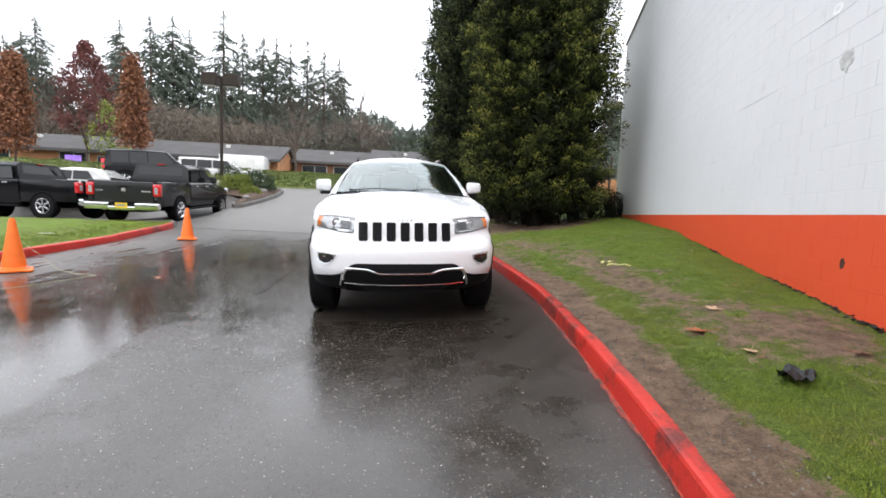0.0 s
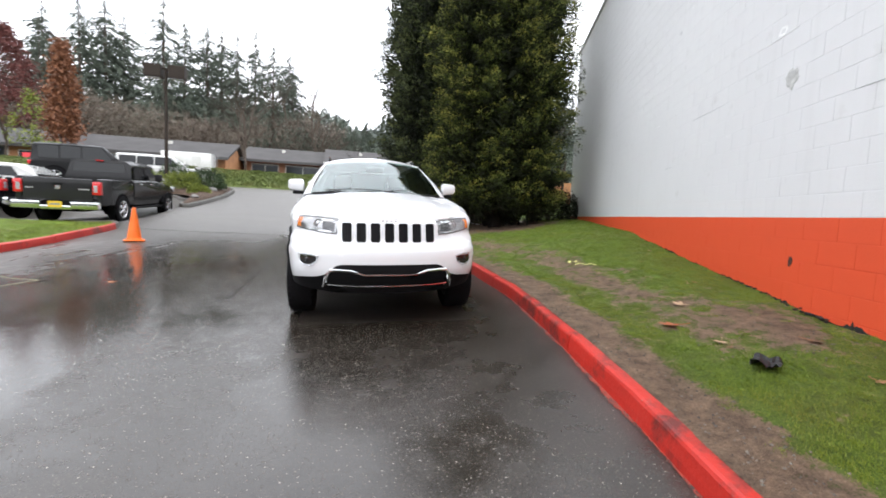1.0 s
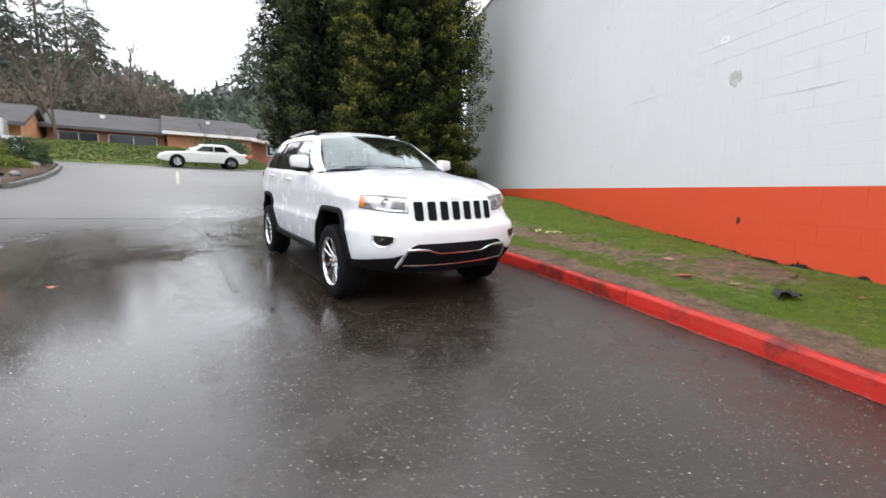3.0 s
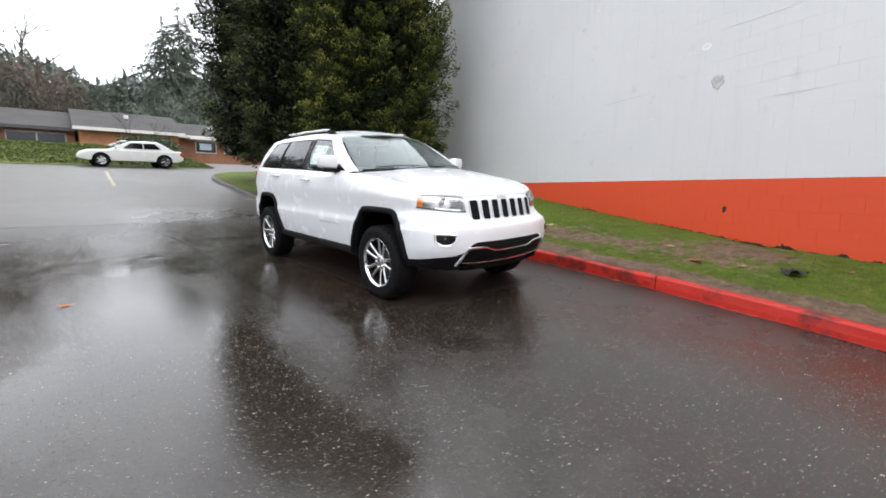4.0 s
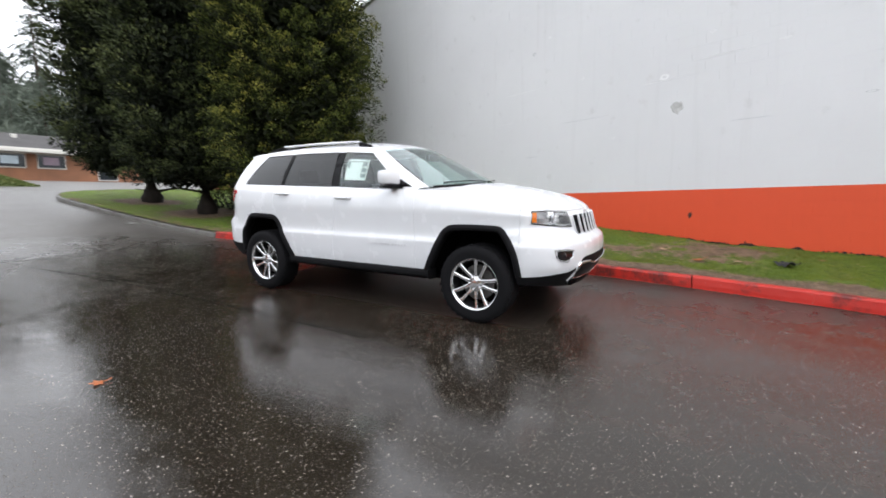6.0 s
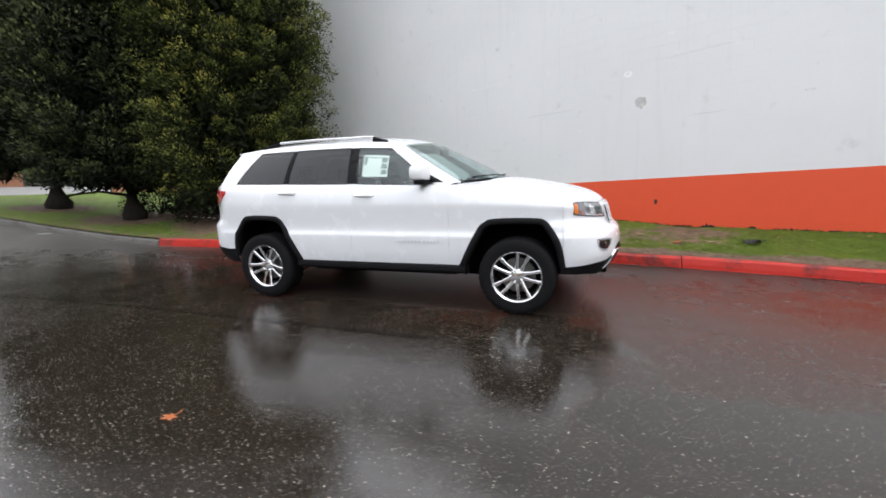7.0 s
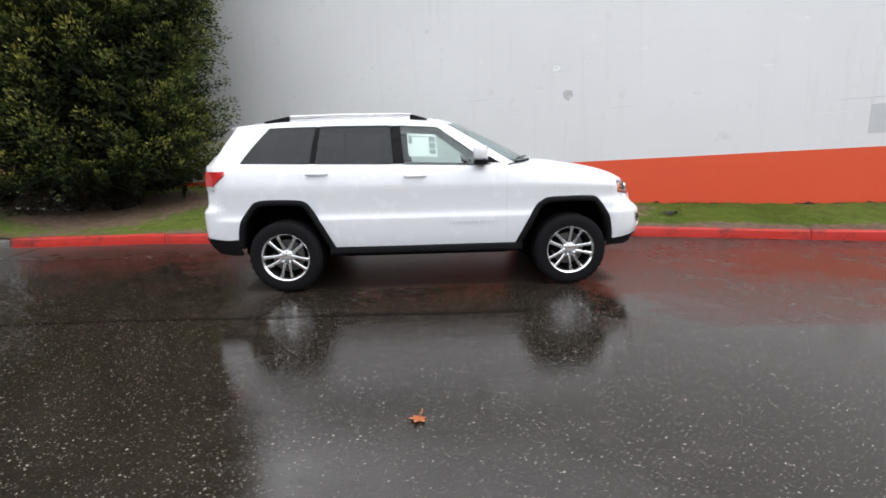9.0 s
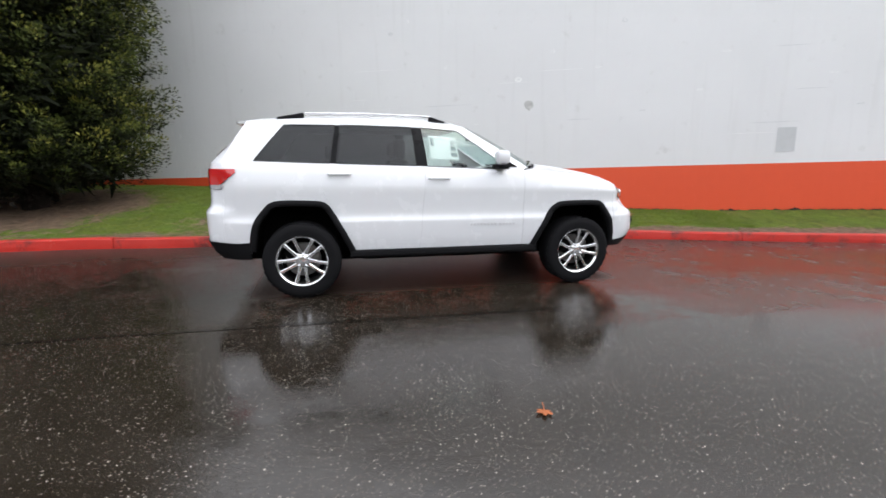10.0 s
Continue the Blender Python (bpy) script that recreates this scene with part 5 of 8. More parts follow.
def side_patch(name, yb0, yb1, yt0, yt1, t0, t1, sx, mat, off=0.0, nu=10, nt=8, label="", thick=0.0, parent=None):
    vs = []
    for u in np.linspace(0, 1, nu + 1):
        for t in np.linspace(t0, t1, nt + 1):
            vs.append(side_pt(yb0 + (yb1 - yb0) * u, yt0 + (yt1 - yt0) * u, t, off))
    fs = grid_faces(nu + 1, nt + 1)
    if sx < 0:
        fs = fs[:, ::-1]
    ob = put_mesh(name, mirror_x(vs, sx), fs, mat, parent or car, smooth=True, label=label)
    if thick:
        thicken(ob, thick, -1.0)
    return ob


def seal(name, yb0, yb1, yt0, yt1, t0, t1, sx, r=0.0026, mat=PILLAR):
    pts = []
    for u in np.linspace(0, 1, 10):
        pts.append(side_pt(yb0 + (yb1 - yb0) * u, yt0 + (yt1 - yt0) * u, t0, 0.001))
    for t in np.linspace(t0, t1, 7)[1:]:
        pts.append(side_pt(yb1, yt1, t, 0.001))
    for u in np.linspace(1, 0, 10)[1:]:
        pts.append(side_pt(yb0 + (yb1 - yb0) * u, yt0 + (yt1 - yt0) * u, t1, 0.001))
    for t in np.linspace(t1, t0, 7)[1:]:
        pts.append(side_pt(yb0, yt0, t, 0.001))
    bm = bmesh.new()
    tube(bm, [Vector((sx * p[0], p[1], p[2])) for p in pts], r, 5, cap=False)
    return part(name, bm, mat, car, smooth=True)


T0, T1 = 0.03, 0.865
for sx in (-1, 1):
    side_patch("window_glass", 0.80, 1.68, 1.43, 1.73, T0, T1, sx, GLASS, -0.006, 12, 8, "clear front side window", 0.004).visible_shadow = False
    side_patch("window_glass", 1.79, 2.57, 1.825, 2.515, T0, T1, sx, TINT, -0.006, 12, 8, "dark tinted rear door window", 0.004)
    side_patch("window_glass", 2.62, 3.32, 2.56, 3.00, T0, T1, sx, TINT, -0.006, 12, 8, "dark tinted quarter window", 0.004)
    seal("window_seal", 0.80, 1.68, 1.43, 1.73, T0, T1, sx)
    seal("window_seal", 1.79, 2.57, 1.825, 2.515, T0, T1, sx)
    seal("window_seal", 2.62, 3.32, 2.56, 3.00, T0, T1, sx)
    side_patch("b_pillar", 1.68, 1.79, 1.73, 1.825, T0, T1, sx, PILLAR, -0.003, 3, 8, "gloss black door pillar", 0.01)
    side_patch("c_pillar", 2.57, 2.62, 2.515, 2.56, T0, T1, sx, PILLAR, -0.003, 3, 8, "gloss black rear pillar", 0.01)
    side_patch("a_pillar", 0.57, 0.80, 1.24, 1.43, 0.0, 1.0, sx, CAR_WHITE, 0.0, 5, 12, "", 0.012)
    side_patch("d_pillar", 3.32, 3.63, 3.00, 3.385, 0.0, 1.0, sx, CAR_WHITE, 0.0, 8, 12, "", 0.012)
    side_patch("roof_rail_frame", 0.80, 3.32, 1.43, 3.00, T1, 1.0, sx, CAR_WHITE, 0.0, 40, 4, "", 0.012)
    side_patch("belt_strip", 0.80, 3.32, 1.43, 3.00, -0.01, T0, sx, CAR_WHITE, 0.0, 40, 3, "", 0.012)
    # bright roof rail on black feet
    bm = bmesh.new()
    tube(bm, [Vector((sx * 0.585, y, z)) for y, z in ((1.60, 1.772), (1.70, 1.779), (2.3, 1.785), (2.85, 1.774))], [0.013, 0.014, 0.014, 0.014], 8)
    rr = part("roof_rail", bm, ALLOY, car, "satin silver roof rail", smooth=True)
    for ya, yb in ((1.44, 1.62), (2.86, 3.12)):
        bm = bmesh.new()
        box(bm, -0.017, 0.017, ya, yb, 1.715, 1.780, 0.012, Matrix.Translation((sx * 0.585, 0, 0)))
        for v in bm.verts:
            out_ = (yb - v.co.y) / (yb - ya) if ya < 2 else (v.co.y - ya) / (yb - ya)
            v.co.z -= (0.05 * min(1.0, max(0.0, out_)) ** 1.6 if v.co.z > 1.75 else 0.0)
        part("rail_foot", bm, CLADDING, rr, smooth=True)


def roof_back(u):
    w = 2 * u - 1
    return (0.608 * w, 3.575 - 0.115 * w * w, 1.702 - 0.026 * w * w)


def roof_edge_pt(sx):
    return lambda v: (lambda p: (sx * p[0], p[1], p[2]))(rail_pt(1.24 + (3.46 - 1.24) * v))


roofp = coons("roof_panel", roof_front, roof_back, roof_edge_pt(-1), roof_edge_pt(1), 24, 30, CAR_WHITE, crown=0.040, cpow=2.4)
thicken(roofp, 0.02, -1.0)


def rear_base(u):
    w = 2 * u - 1
    s_ = PS[-1] - (PS[-1] - s_of_y(3.63)) * abs(w)
    p = ring(s_, z_top(s_))
    return (math.copysign(p[0], w), p[1], p[2])


def spoiler_under(u):
    w = 2 * u - 1
    return (0.613 * w, 3.41 - 0.025 * w * w, 1.655 + 0.02 * w * w)


coons("liftgate", rear_base, spoiler_under, lambda v: tuple(np.array(rear_base(0)) * (1 - v) + np.array(spoiler_under(0)) * v), lambda v: tuple(np.array(rear_base(1)) * (1 - v) + np.array(spoiler_under(1)) * v), 14, 8, CAR_WHITE, label="")
coons("rear_window", lambda u: tuple(np.array(rear_base(0.2 + 0.6 * u)) + np.array((0, -0.055, 0.07))), lambda u: tuple(np.array(spoiler_under(0.2 + 0.6 * u)) + np.array((0, 0.03, -0.02))), lambda v: tuple((np.array(rear_base(0.2)) + np.array((0, -0.055, 0.07))) * (1 - v) + (np.array(spoiler_under(0.2)) + np.array((0, 0.03, -0.02))) * v), lambda v: tuple((np.array(rear_base(0.8)) + np.array((0, -0.055, 0.07))) * (1 - v) + (np.array(spoiler_under(0.8)) + np.array((0, 0.03, -0.02))) * v), 12, 6, GLOSS_BLACK, label="dark tinted rear window")
coons("spoiler", spoiler_under, roof_back, lambda v: tuple(np.array(spoiler_under(0)) * (1 - v) + np.array(roof_back(0)) * v), lambda v: tuple(np.array(spoiler_under(1)) * (1 - v) + np.array(roof_back(1)) * v), 14, 3, PILLAR)


for sx in (-1, 1):
    a_, b_, c_ = (np.array(f(1.0)) for f in (spoiler_under, roof_back, roof_back))
    r_ = rail_pt(3.36)
    vs = [(sx * p[0], p[1], p[2]) for p in (r_ + np.array((0, 0, -0.004)), b_, a_)]
    put_mesh("spoiler_end", vs, [(0, 1, 2)], CAR_WHITE, car)


# wheel-arch flares, liners, wheels
def offset_arch(a, d):
    c = np.mean([p[0] for p in a])
    out = []
    for i, (y, z) in enumerate(a):
        p, q = a[max(i - 1, 0)], a[min(i + 1, len(a) - 1)]
        ty, tz = q[0] - p[0], q[1] - p[1]
        l = math.hypot(ty, tz)
        ny, nz = -tz / l, ty / l
        if (c - y) * ny + (0.3 - z) * nz < 0:
            ny, nz = -ny, -nz
        out.append((y + ny * d, z + nz * d))
    return out


def dense(a, n=5):
    A = catmull(np.array(a), n)
    return [tuple(p) for p in A]


for arch in (ARCH_F, ARCH_R):
    A = dense(arch)
    inner = offset_arch(A, 0.058)
    for sx in (-1, 1):
        vs, k = [], 6
        for (yo, zo), (yi_, zi_) in zip(A, inner):
            xo = ring(s_of_y(yo), zo)[0]
            xm = ring(s_of_y((yo + yi_) / 2), (zo + zi_) / 2)[0]
            for f, dx in ((0.0, -0.004), (0.0, 0.010), (0.25, 0.022), (0.8, 0.024), (1.0, 0.012), (1.0, -0.075)):
                vs.append(((xo * (1 - f) + xm * f) + dx, yo + (yi_ - yo) * f, zo + (zi_ - zo) * f))
        fs = grid_faces(len(A), k)
        if sx < 0:
            fs = fs[:, ::-1]
        put_mesh("arch_flare", mirror_x(vs, sx), fs, CLADDING, car, smooth=True, label="black plastic wheel arch flare")
        # liner
        lv = []
        for y, z in inner:
            lv += [(sx * 0.90, y, z), (sx * 0.52, y, z)]
        lf = [tuple(q) for q in grid_faces(len(inner), 2)] + [tuple(2 * i + 1 for i in range(len(inner)))]
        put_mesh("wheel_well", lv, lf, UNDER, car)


def build_wheel():
    w = new("wheel")
    w.parent = car
    bm = bmesh.new()
    R0, W = 0.370, 0.130
    lathe(bm, [(0.235, -W * 0.80), (0.25, -W * 0.98), (0.30, -W * 1.04), (0.336, -W * 0.99), (0.356, -W * 0.88), (R0 - 0.004, -W * 0.62), (R0, 0), (R0 - 0.004, W * 0.62), (0.356, W * 0.88), (0.336, W * 0.99), (0.30, W * 1.04), (0.25, W * 0.98), (0.235, W * 0.80)], 56, "x")
    ty = part("tyre", bm, RUBBER, w, "black road tyre", smooth=True)
    bm = bmesh.new()
    for i in range(64):
        a = 2 * math.pi * i / 64
        for xx in (-0.085, -0.042, 0.042, 0.085):
            m = Matrix.Rotation(a, 4, "X") @ Matrix.Translation((xx + (0.01 if i % 2 else -0.01), 0, R0 - 0.002))
            box(bm, -0.017, 0.017, -0.014, 0.014, -0.010, 0.0005, 0, m)
    part("tread_block", bm, RUBBER, ty, kind="stuff")
    bm = bmesh.new()
    lathe(bm, [(0.243, -0.106), (0.250, -0.118), (0.243, -0.124), (0.230, -0.114), (0.226, -0.102)], 56, "x")
    rim = part("rim", bm, ALLOY, w, "machined alloy rim with paired spokes", smooth=True)
    bm = bmesh.new()
    lathe(bm, [(0.240, -0.100), (0.222, -0.098), (0.214, 0.02), (0.222, 0.10), (0.236, 0.106)], 40, "x")
    part("rim_barrel", bm, RIM_SHADE, rim, smooth=True)
    for i in range(10):
        a = 2 * math.pi * (i // 2) / 5 + (0.235 if i % 2 else -0.235)
        a0 = 2 * math.pi * (i // 2) / 5 + (0.42 if i % 2 else -0.42) * 0.9
        bm = bmesh.new()
        p0 = Vector((-0.080, 0.052 * math.sin(a0), 0.052 * math.cos(a0)))
        p1 = Vector((-0.112, 0.236 * math.sin(a), 0.236 * math.cos(a)))
        d = (p1 - p0).normalized()
        sd = d.cross(Vector((1, 0, 0))).normalized()
        vv = []
        for p, hw, dp in ((p0, 0.021, 0.045), ((p0 + p1) / 2, 0.0135, 0.034), (p1, 0.019, 0.03)):
            vv.append([bm.verts.new(p + sd * hw * 1.1 + Vector((dp, 0, 0))), bm.verts.new(p + sd * hw + Vector((0.006, 0, 0))), bm.verts.new(p + sd * hw * 0.6), bm.verts.new(p - sd * hw * 0.6), bm.verts.new(p - sd * hw + Vector((0.006, 0, 0))), bm.verts.new(p - sd * hw * 1.1 + Vector((dp, 0, 0)))])
        for r0, r1 in zip(vv, vv[1:]):
            for k in range(6):
                bm.faces.new((r0[k], r0[(k + 1) % 6], r1[(k + 1) % 6], r1[k]))
        part("spoke", bm, ALLOY, rim, smooth=True)
    bm = bmesh.new()
    lathe(bm, [(0.078, -0.05), (0.076, -0.078), (0.055, -0.088), (0.036, -0.092), (0.034, -0.100), (0.002, -0.104)], 28, "x")
    part("hub_cap", bm, ALLOY, rim, smooth=True)
    for i in range(5):
        a = 2 * math.pi * i / 5 + 0.63
        bm = bmesh.new()
        lathe(bm, [(0.0125, -0.075), (0.0125, -0.100), (0.002, -0.104)], 6, "x", Matrix.Translation((0, 0.060 * math.sin(a), 0.060 * math.cos(a))))
        part("wheel_nut", bm, CHROME, rim)
    bm = bmesh.new()
    lathe(bm, [(0.002, -0.02), (0.165, -0.02), (0.168, 0.0), (0.165, 0.02), (0.002, 0.02)], 40, "x")
    part("brake_disc", bm, IRON, w, "grey iron brake disc", smooth=True)
    bm = bmesh.new()
    box(bm, -0.055, 0.03, 0.075, 0.185, -0.07, 0.075, 0.015)
    part("brake_caliper", bm, UNDER, w)
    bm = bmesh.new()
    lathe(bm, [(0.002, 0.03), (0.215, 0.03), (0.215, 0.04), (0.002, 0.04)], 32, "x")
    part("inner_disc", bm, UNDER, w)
    return w


wheel = build_wheel()
wheel.matrix_basis = pose(-0.835, 0, 0.371, 17, 0, 0)
for x, y, rx, rz in ((-0.840, 2.915, 40, 0), (0.835, 0, 5, 180), (0.840, 2.915, 60, 180)):
    copy_thing(wheel, pose(0, 0, 0)).matrix_basis = pose(x, y, 0.371, 0, 0, rz) @ pose(0, 0, 0, rx, 0, 0)

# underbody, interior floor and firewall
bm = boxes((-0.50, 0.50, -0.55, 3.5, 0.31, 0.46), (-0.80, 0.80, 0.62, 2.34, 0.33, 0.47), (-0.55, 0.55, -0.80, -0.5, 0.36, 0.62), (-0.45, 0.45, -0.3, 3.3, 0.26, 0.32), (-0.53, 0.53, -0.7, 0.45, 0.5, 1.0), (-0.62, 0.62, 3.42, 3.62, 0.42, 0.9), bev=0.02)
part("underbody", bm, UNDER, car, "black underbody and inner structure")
bm = boxes((-0.90, 0.90, 0.62, 2.34, 0.46, 0.50), (-0.50, 0.50, 2.34, 3.50, 0.48, 1.0), (-0.80, 0.80, 2.72, 3.50, 1.0, 1.12), (-0.905, -0.875, 0.62, 2.34, 0.48, 1.20), (0.875, 0.905, 0.62, 2.34, 0.48, 1.20), (-0.84, 0.84, 0.42, 0.54, 0.95, 1.16))
part("cabin_tub", bm, DASH, car, "dark cabin floor and door cards")
for nm, xs in (("front_seat", -0.40), ("front_seat", 0.40)):
    st = part(nm, boxes((xs - 0.25, xs + 0.25, 1.15, 1.70, 0.62, 0.80), bev=0.05), SEAT, car, "black fabric front seat", smooth=True)
    bm = bmesh.new()
    box(bm, xs - 0.24, xs + 0.24, 1.66, 1.82, 0.74, 1.34, 0.06, Matrix.Translation((0, 0, 0)))
    for v in bm.verts:
        v.co.y += (v.co.z - 0.74) * 0.28
    part("seat_back", bm, SEAT, st, smooth=True)
    part("headrest", boxes((xs - 0.13, xs + 0.13, 1.85, 1.96, 1.36, 1.55), bev=0.04), SEAT, st, smooth=True)
bench = part("rear_bench", boxes((-0.68, 0.68, 2.0, 2.5, 0.60, 0.80), (-0.68, 0.68, 2.46, 2.66, 0.74, 1.32), bev=0.05), SEAT, car, "black fabric rear bench", smooth=True)
for xs in (-0.42, 0.42):
    part("headrest", boxes((xs - 0.13, xs + 0.13, 2.58, 2.68, 1.33, 1.48), bev=0.03), SEAT, bench, smooth=True)
bm = bmesh.new()
prism(bm, [(0.42, 1.10), (0.45, 1.205), (0.62, 1.225), (0.86, 1.20), (0.93, 1.10), (0.88, 0.85), (0.60, 0.60), (0.42, 0.60)], "x", -0.82, 0.82)
bmesh.ops.bevel(bm, geom=[e for e in bm.edges], offset=0.03, segments=2, affect="EDGES")
part("dashboard", bm, DASH, car, "grey moulded dashboard", smooth=True)
bm = bmesh.new()
lathe(bm, [(0.175 + 0.016 * math.cos(a), 0.016 * math.sin(a)) for a in np.linspace(0, 2 * math.pi, 9)], 32, "z", pose(0.40, 1.02, 1.12, -62, 0, 0))
box(bm, -0.16, 0.16, -0.025, 0.025, -0.01, 0.01, 0.005, pose(0.40, 1.02, 1.12, -62, 0, 0))
box(bm, -0.07, 0.07, -0.06, 0.05, -0.02, 0.02, 0.01, pose(0.40, 1.02, 1.12, -62, 0, 0))
part("steering_wheel", bm, CLADDING, car, smooth=True)
part("rear_view_mirror", boxes((-0.12, 0.12, 0.98, 1.02, 1.56, 1.63), bev=0.012), CLADDING, car, smooth=True)

# price sheet inside the right front window
def sheet_pt(u, v):
    p = side_pt(1.34 + 0.29 * u, 1.37 + 0.29 * u, 0.20 + 0.50 * v, -0.016)
    return (-p[0], p[1], p[2])


def sheet_patch(name, u0, u1, v0, v1, off, mat, parent):
    vs = []
    for u in np.linspace(u0, u1, 5):
        for v in np.linspace(v0, v1, 4):
            p = sheet_pt(u, v)
            vs.append((p[0] - off, p[1], p[2]))
    return put_mesh(name, vs, grid_faces(5, 4), mat, parent, smooth=True)


sheet = sheet_patch("price_sheet", 0, 1, 0, 1, 0.0, PAPER, car)
tagged(sheet, "white printed price sheet behind the glass")
for nm, a in (("print_bar", (0.84, 0.96, 0.55, 0.92)), ("print_bar", (0.04, 0.26, 0.66, 0.90)), ("print_bar", (0.04, 0.26, 0.38, 0.60)), ("print_bar", (0.04, 0.26, 0.12, 0.32)), ("print_bar", (0.32, 0.80, 0.86, 0.90))):
    sheet_patch(nm, *a, 0.002, INK, sheet)

# mirrors, handles, wipers, marks
for sx in (-1, 1):
    bm = bmesh.new()
    box(bm, 0.885, 1.075, MIRROR_Y, MIRROR_Y + 0.13, 1.285, 1.445, 0.035)
    for v in bm.verts:
        f = (v.co.x - 0.885) / 0.19
        v.co.z += 0.01 * f - (0.02 * f if v.co.z > 1.36 else -0.012 * f)
        v.co.y += 0.03 * f - 0.05 * (1 - f) * (1 if v.co.y < MIRROR_Y + 0.06 else 0) * 0.3
    bmesh.ops.scale(bm, vec=(sx, 1, 1), verts=bm.verts)
    mh = part("door_mirror", bm, CAR_WHITE, car, "white door mirror cap on a black foot", smooth=True)
    part("mirror_foot", boxes(*([(min(sx * a, sx * b), max(sx * a, sx * b), y0, y1, z0, z1) for a, b, y0, y1, z0, z1 in ((0.80, 1.02, MIRROR_Y + 0.01, MIRROR_Y + 0.13, 1.255, 1.295),)]), bev=0.015), CLADDING, mh, smooth=True)
    part("mirror_glass", boxes((min(sx * 0.905, sx * 1.06), max(sx * 0.905, sx * 1.06), MIRROR_Y + 0.125, MIRROR_Y + 0.139, 1.30, 1.43), bev=0.006), CHROME, mh)
    part("sail_panel", (lambda b: prism(b, [(0.70, 1.262), (0.90, 1.268), (0.90, 1.31), (0.86, 1.35)], "x", sx * 0.868, sx * 0.874))(bmesh.new()), GLOSS_BLACK, mh)
    for yc, zc in ((1.572, 1.158), (2.54, 1.197)):
        x0 = ring(s_of_y(yc), zc)[0]
        bm = bmesh.new()
        tube(bm, [(sx * (x0 + 0.000), yc - 0.105, zc), (sx * (x0 + 0.032), yc - 0.085, zc + 0.002), (sx * (x0 + 0.038), yc, zc + 0.003), (sx * (x0 + 0.032), yc + 0.085, zc + 0.002), (sx * x0, yc + 0.105, zc)], [0.012, 0.014, 0.014, 0.014, 0.012], 8)
        dh = part("door_handle", bm, CAR_WHITE, car, "white pull handle", smooth=True)
        bm = bmesh.new()
        box(bm, -0.004, 0.001, yc - 0.075, yc + 0.075, zc - 0.020, zc + 0.006, 0, Matrix.Translation((sx * (x0 + 0.0025), 0, 0)))
        part("handle_recess", bm, CAR_WHITE, dh)
bm = bmesh.new()
for x0, x1 in ((-0.62, 0.02), (0.02, 0.60)):
    tube(bm, [(x0, 0.50 if x0 < 0 else 0.33, 1.312), ((x0 + x1) / 2, 0.34, 1.330), (x1, 0.33 if x0 < 0 else 0.46, 1.322)], [0.006, 0.005, 0.004], 6)
part("wiper", bm, CLADDING, car, "black wiper blades at rest")
part("cowl_grille", (lambda b: tube(b, [Vector(screen_base(u)) + Vector((0, -0.006, 0.002)) for u in np.linspace(0.02, 0.98, 15)], 0.014, 6))(bmesh.new()), CLADDING, car, smooth=True)
# grey raised letters become small bars on the doors; an emblem bar on the hood's lip
for sx in (-1, 1):
    for i in range(13):
        yc = 0.77 + i * 0.037 + (0.02 if i > 4 else 0)
        p = ring(s_of_y(yc), 0.690, 0.001)
        part("letter_bar", boxes((min(sx * p[0], sx * (p[0] + 0.004)), max(sx * p[0], sx * (p[0] + 0.004)), yc - 0.011, yc + 0.011, 0.679, 0.701)), BADGE, car)
for i in range(4):
    xx = -0.06 + i * 0.04
    p = ring(s_of_x(abs(xx)), 1.015, 0.004)
    part("emblem_bar", boxes((xx - 0.012, xx + 0.012, p[1] - 0.004, p[1] + 0.002, 1.014, 1.032)), BADGE, car)

# ---- across the drive: lot, island, street ----
DARK_PAINT = surface("dark_grey_metallic_paint", (0.022, 0.022, 0.023), 0.16, metal=0.0, vary=0.06, relief=0.0, coat=0.0, spec=0.25)
BLACK_PAINT = surface("black_car_paint", (0.006, 0.006, 0.007), 0.15, vary=0.05, relief=0.0, coat=0.0, spec=0.25)
PALE_PAINT = surface("pale_silver_paint", (0.62, 0.62, 0.60), 0.25, vary=0.03, relief=0.0, coat=1.0)
DARK_GLASS = surface("dark_vehicle_glass", (0.008, 0.009, 0.010), 0.06, vary=0.2, relief=0.0, spec=0.45)
CONE_ORANGE = surface("orange_cone_plastic", (0.85, 0.16, 0.02), 0.4, vary=0.12, fine=90, relief=0.1)
PLATE = surface("yellow_plate", (0.72, 0.50, 0.03), 0.4, relief=0.0)
STEEL = surface("dull_bronze_pole_paint", (0.035, 0.027, 0.022), 0.6, spec=0.15)


def gz(x, y):
    return float(road_z(x, y))


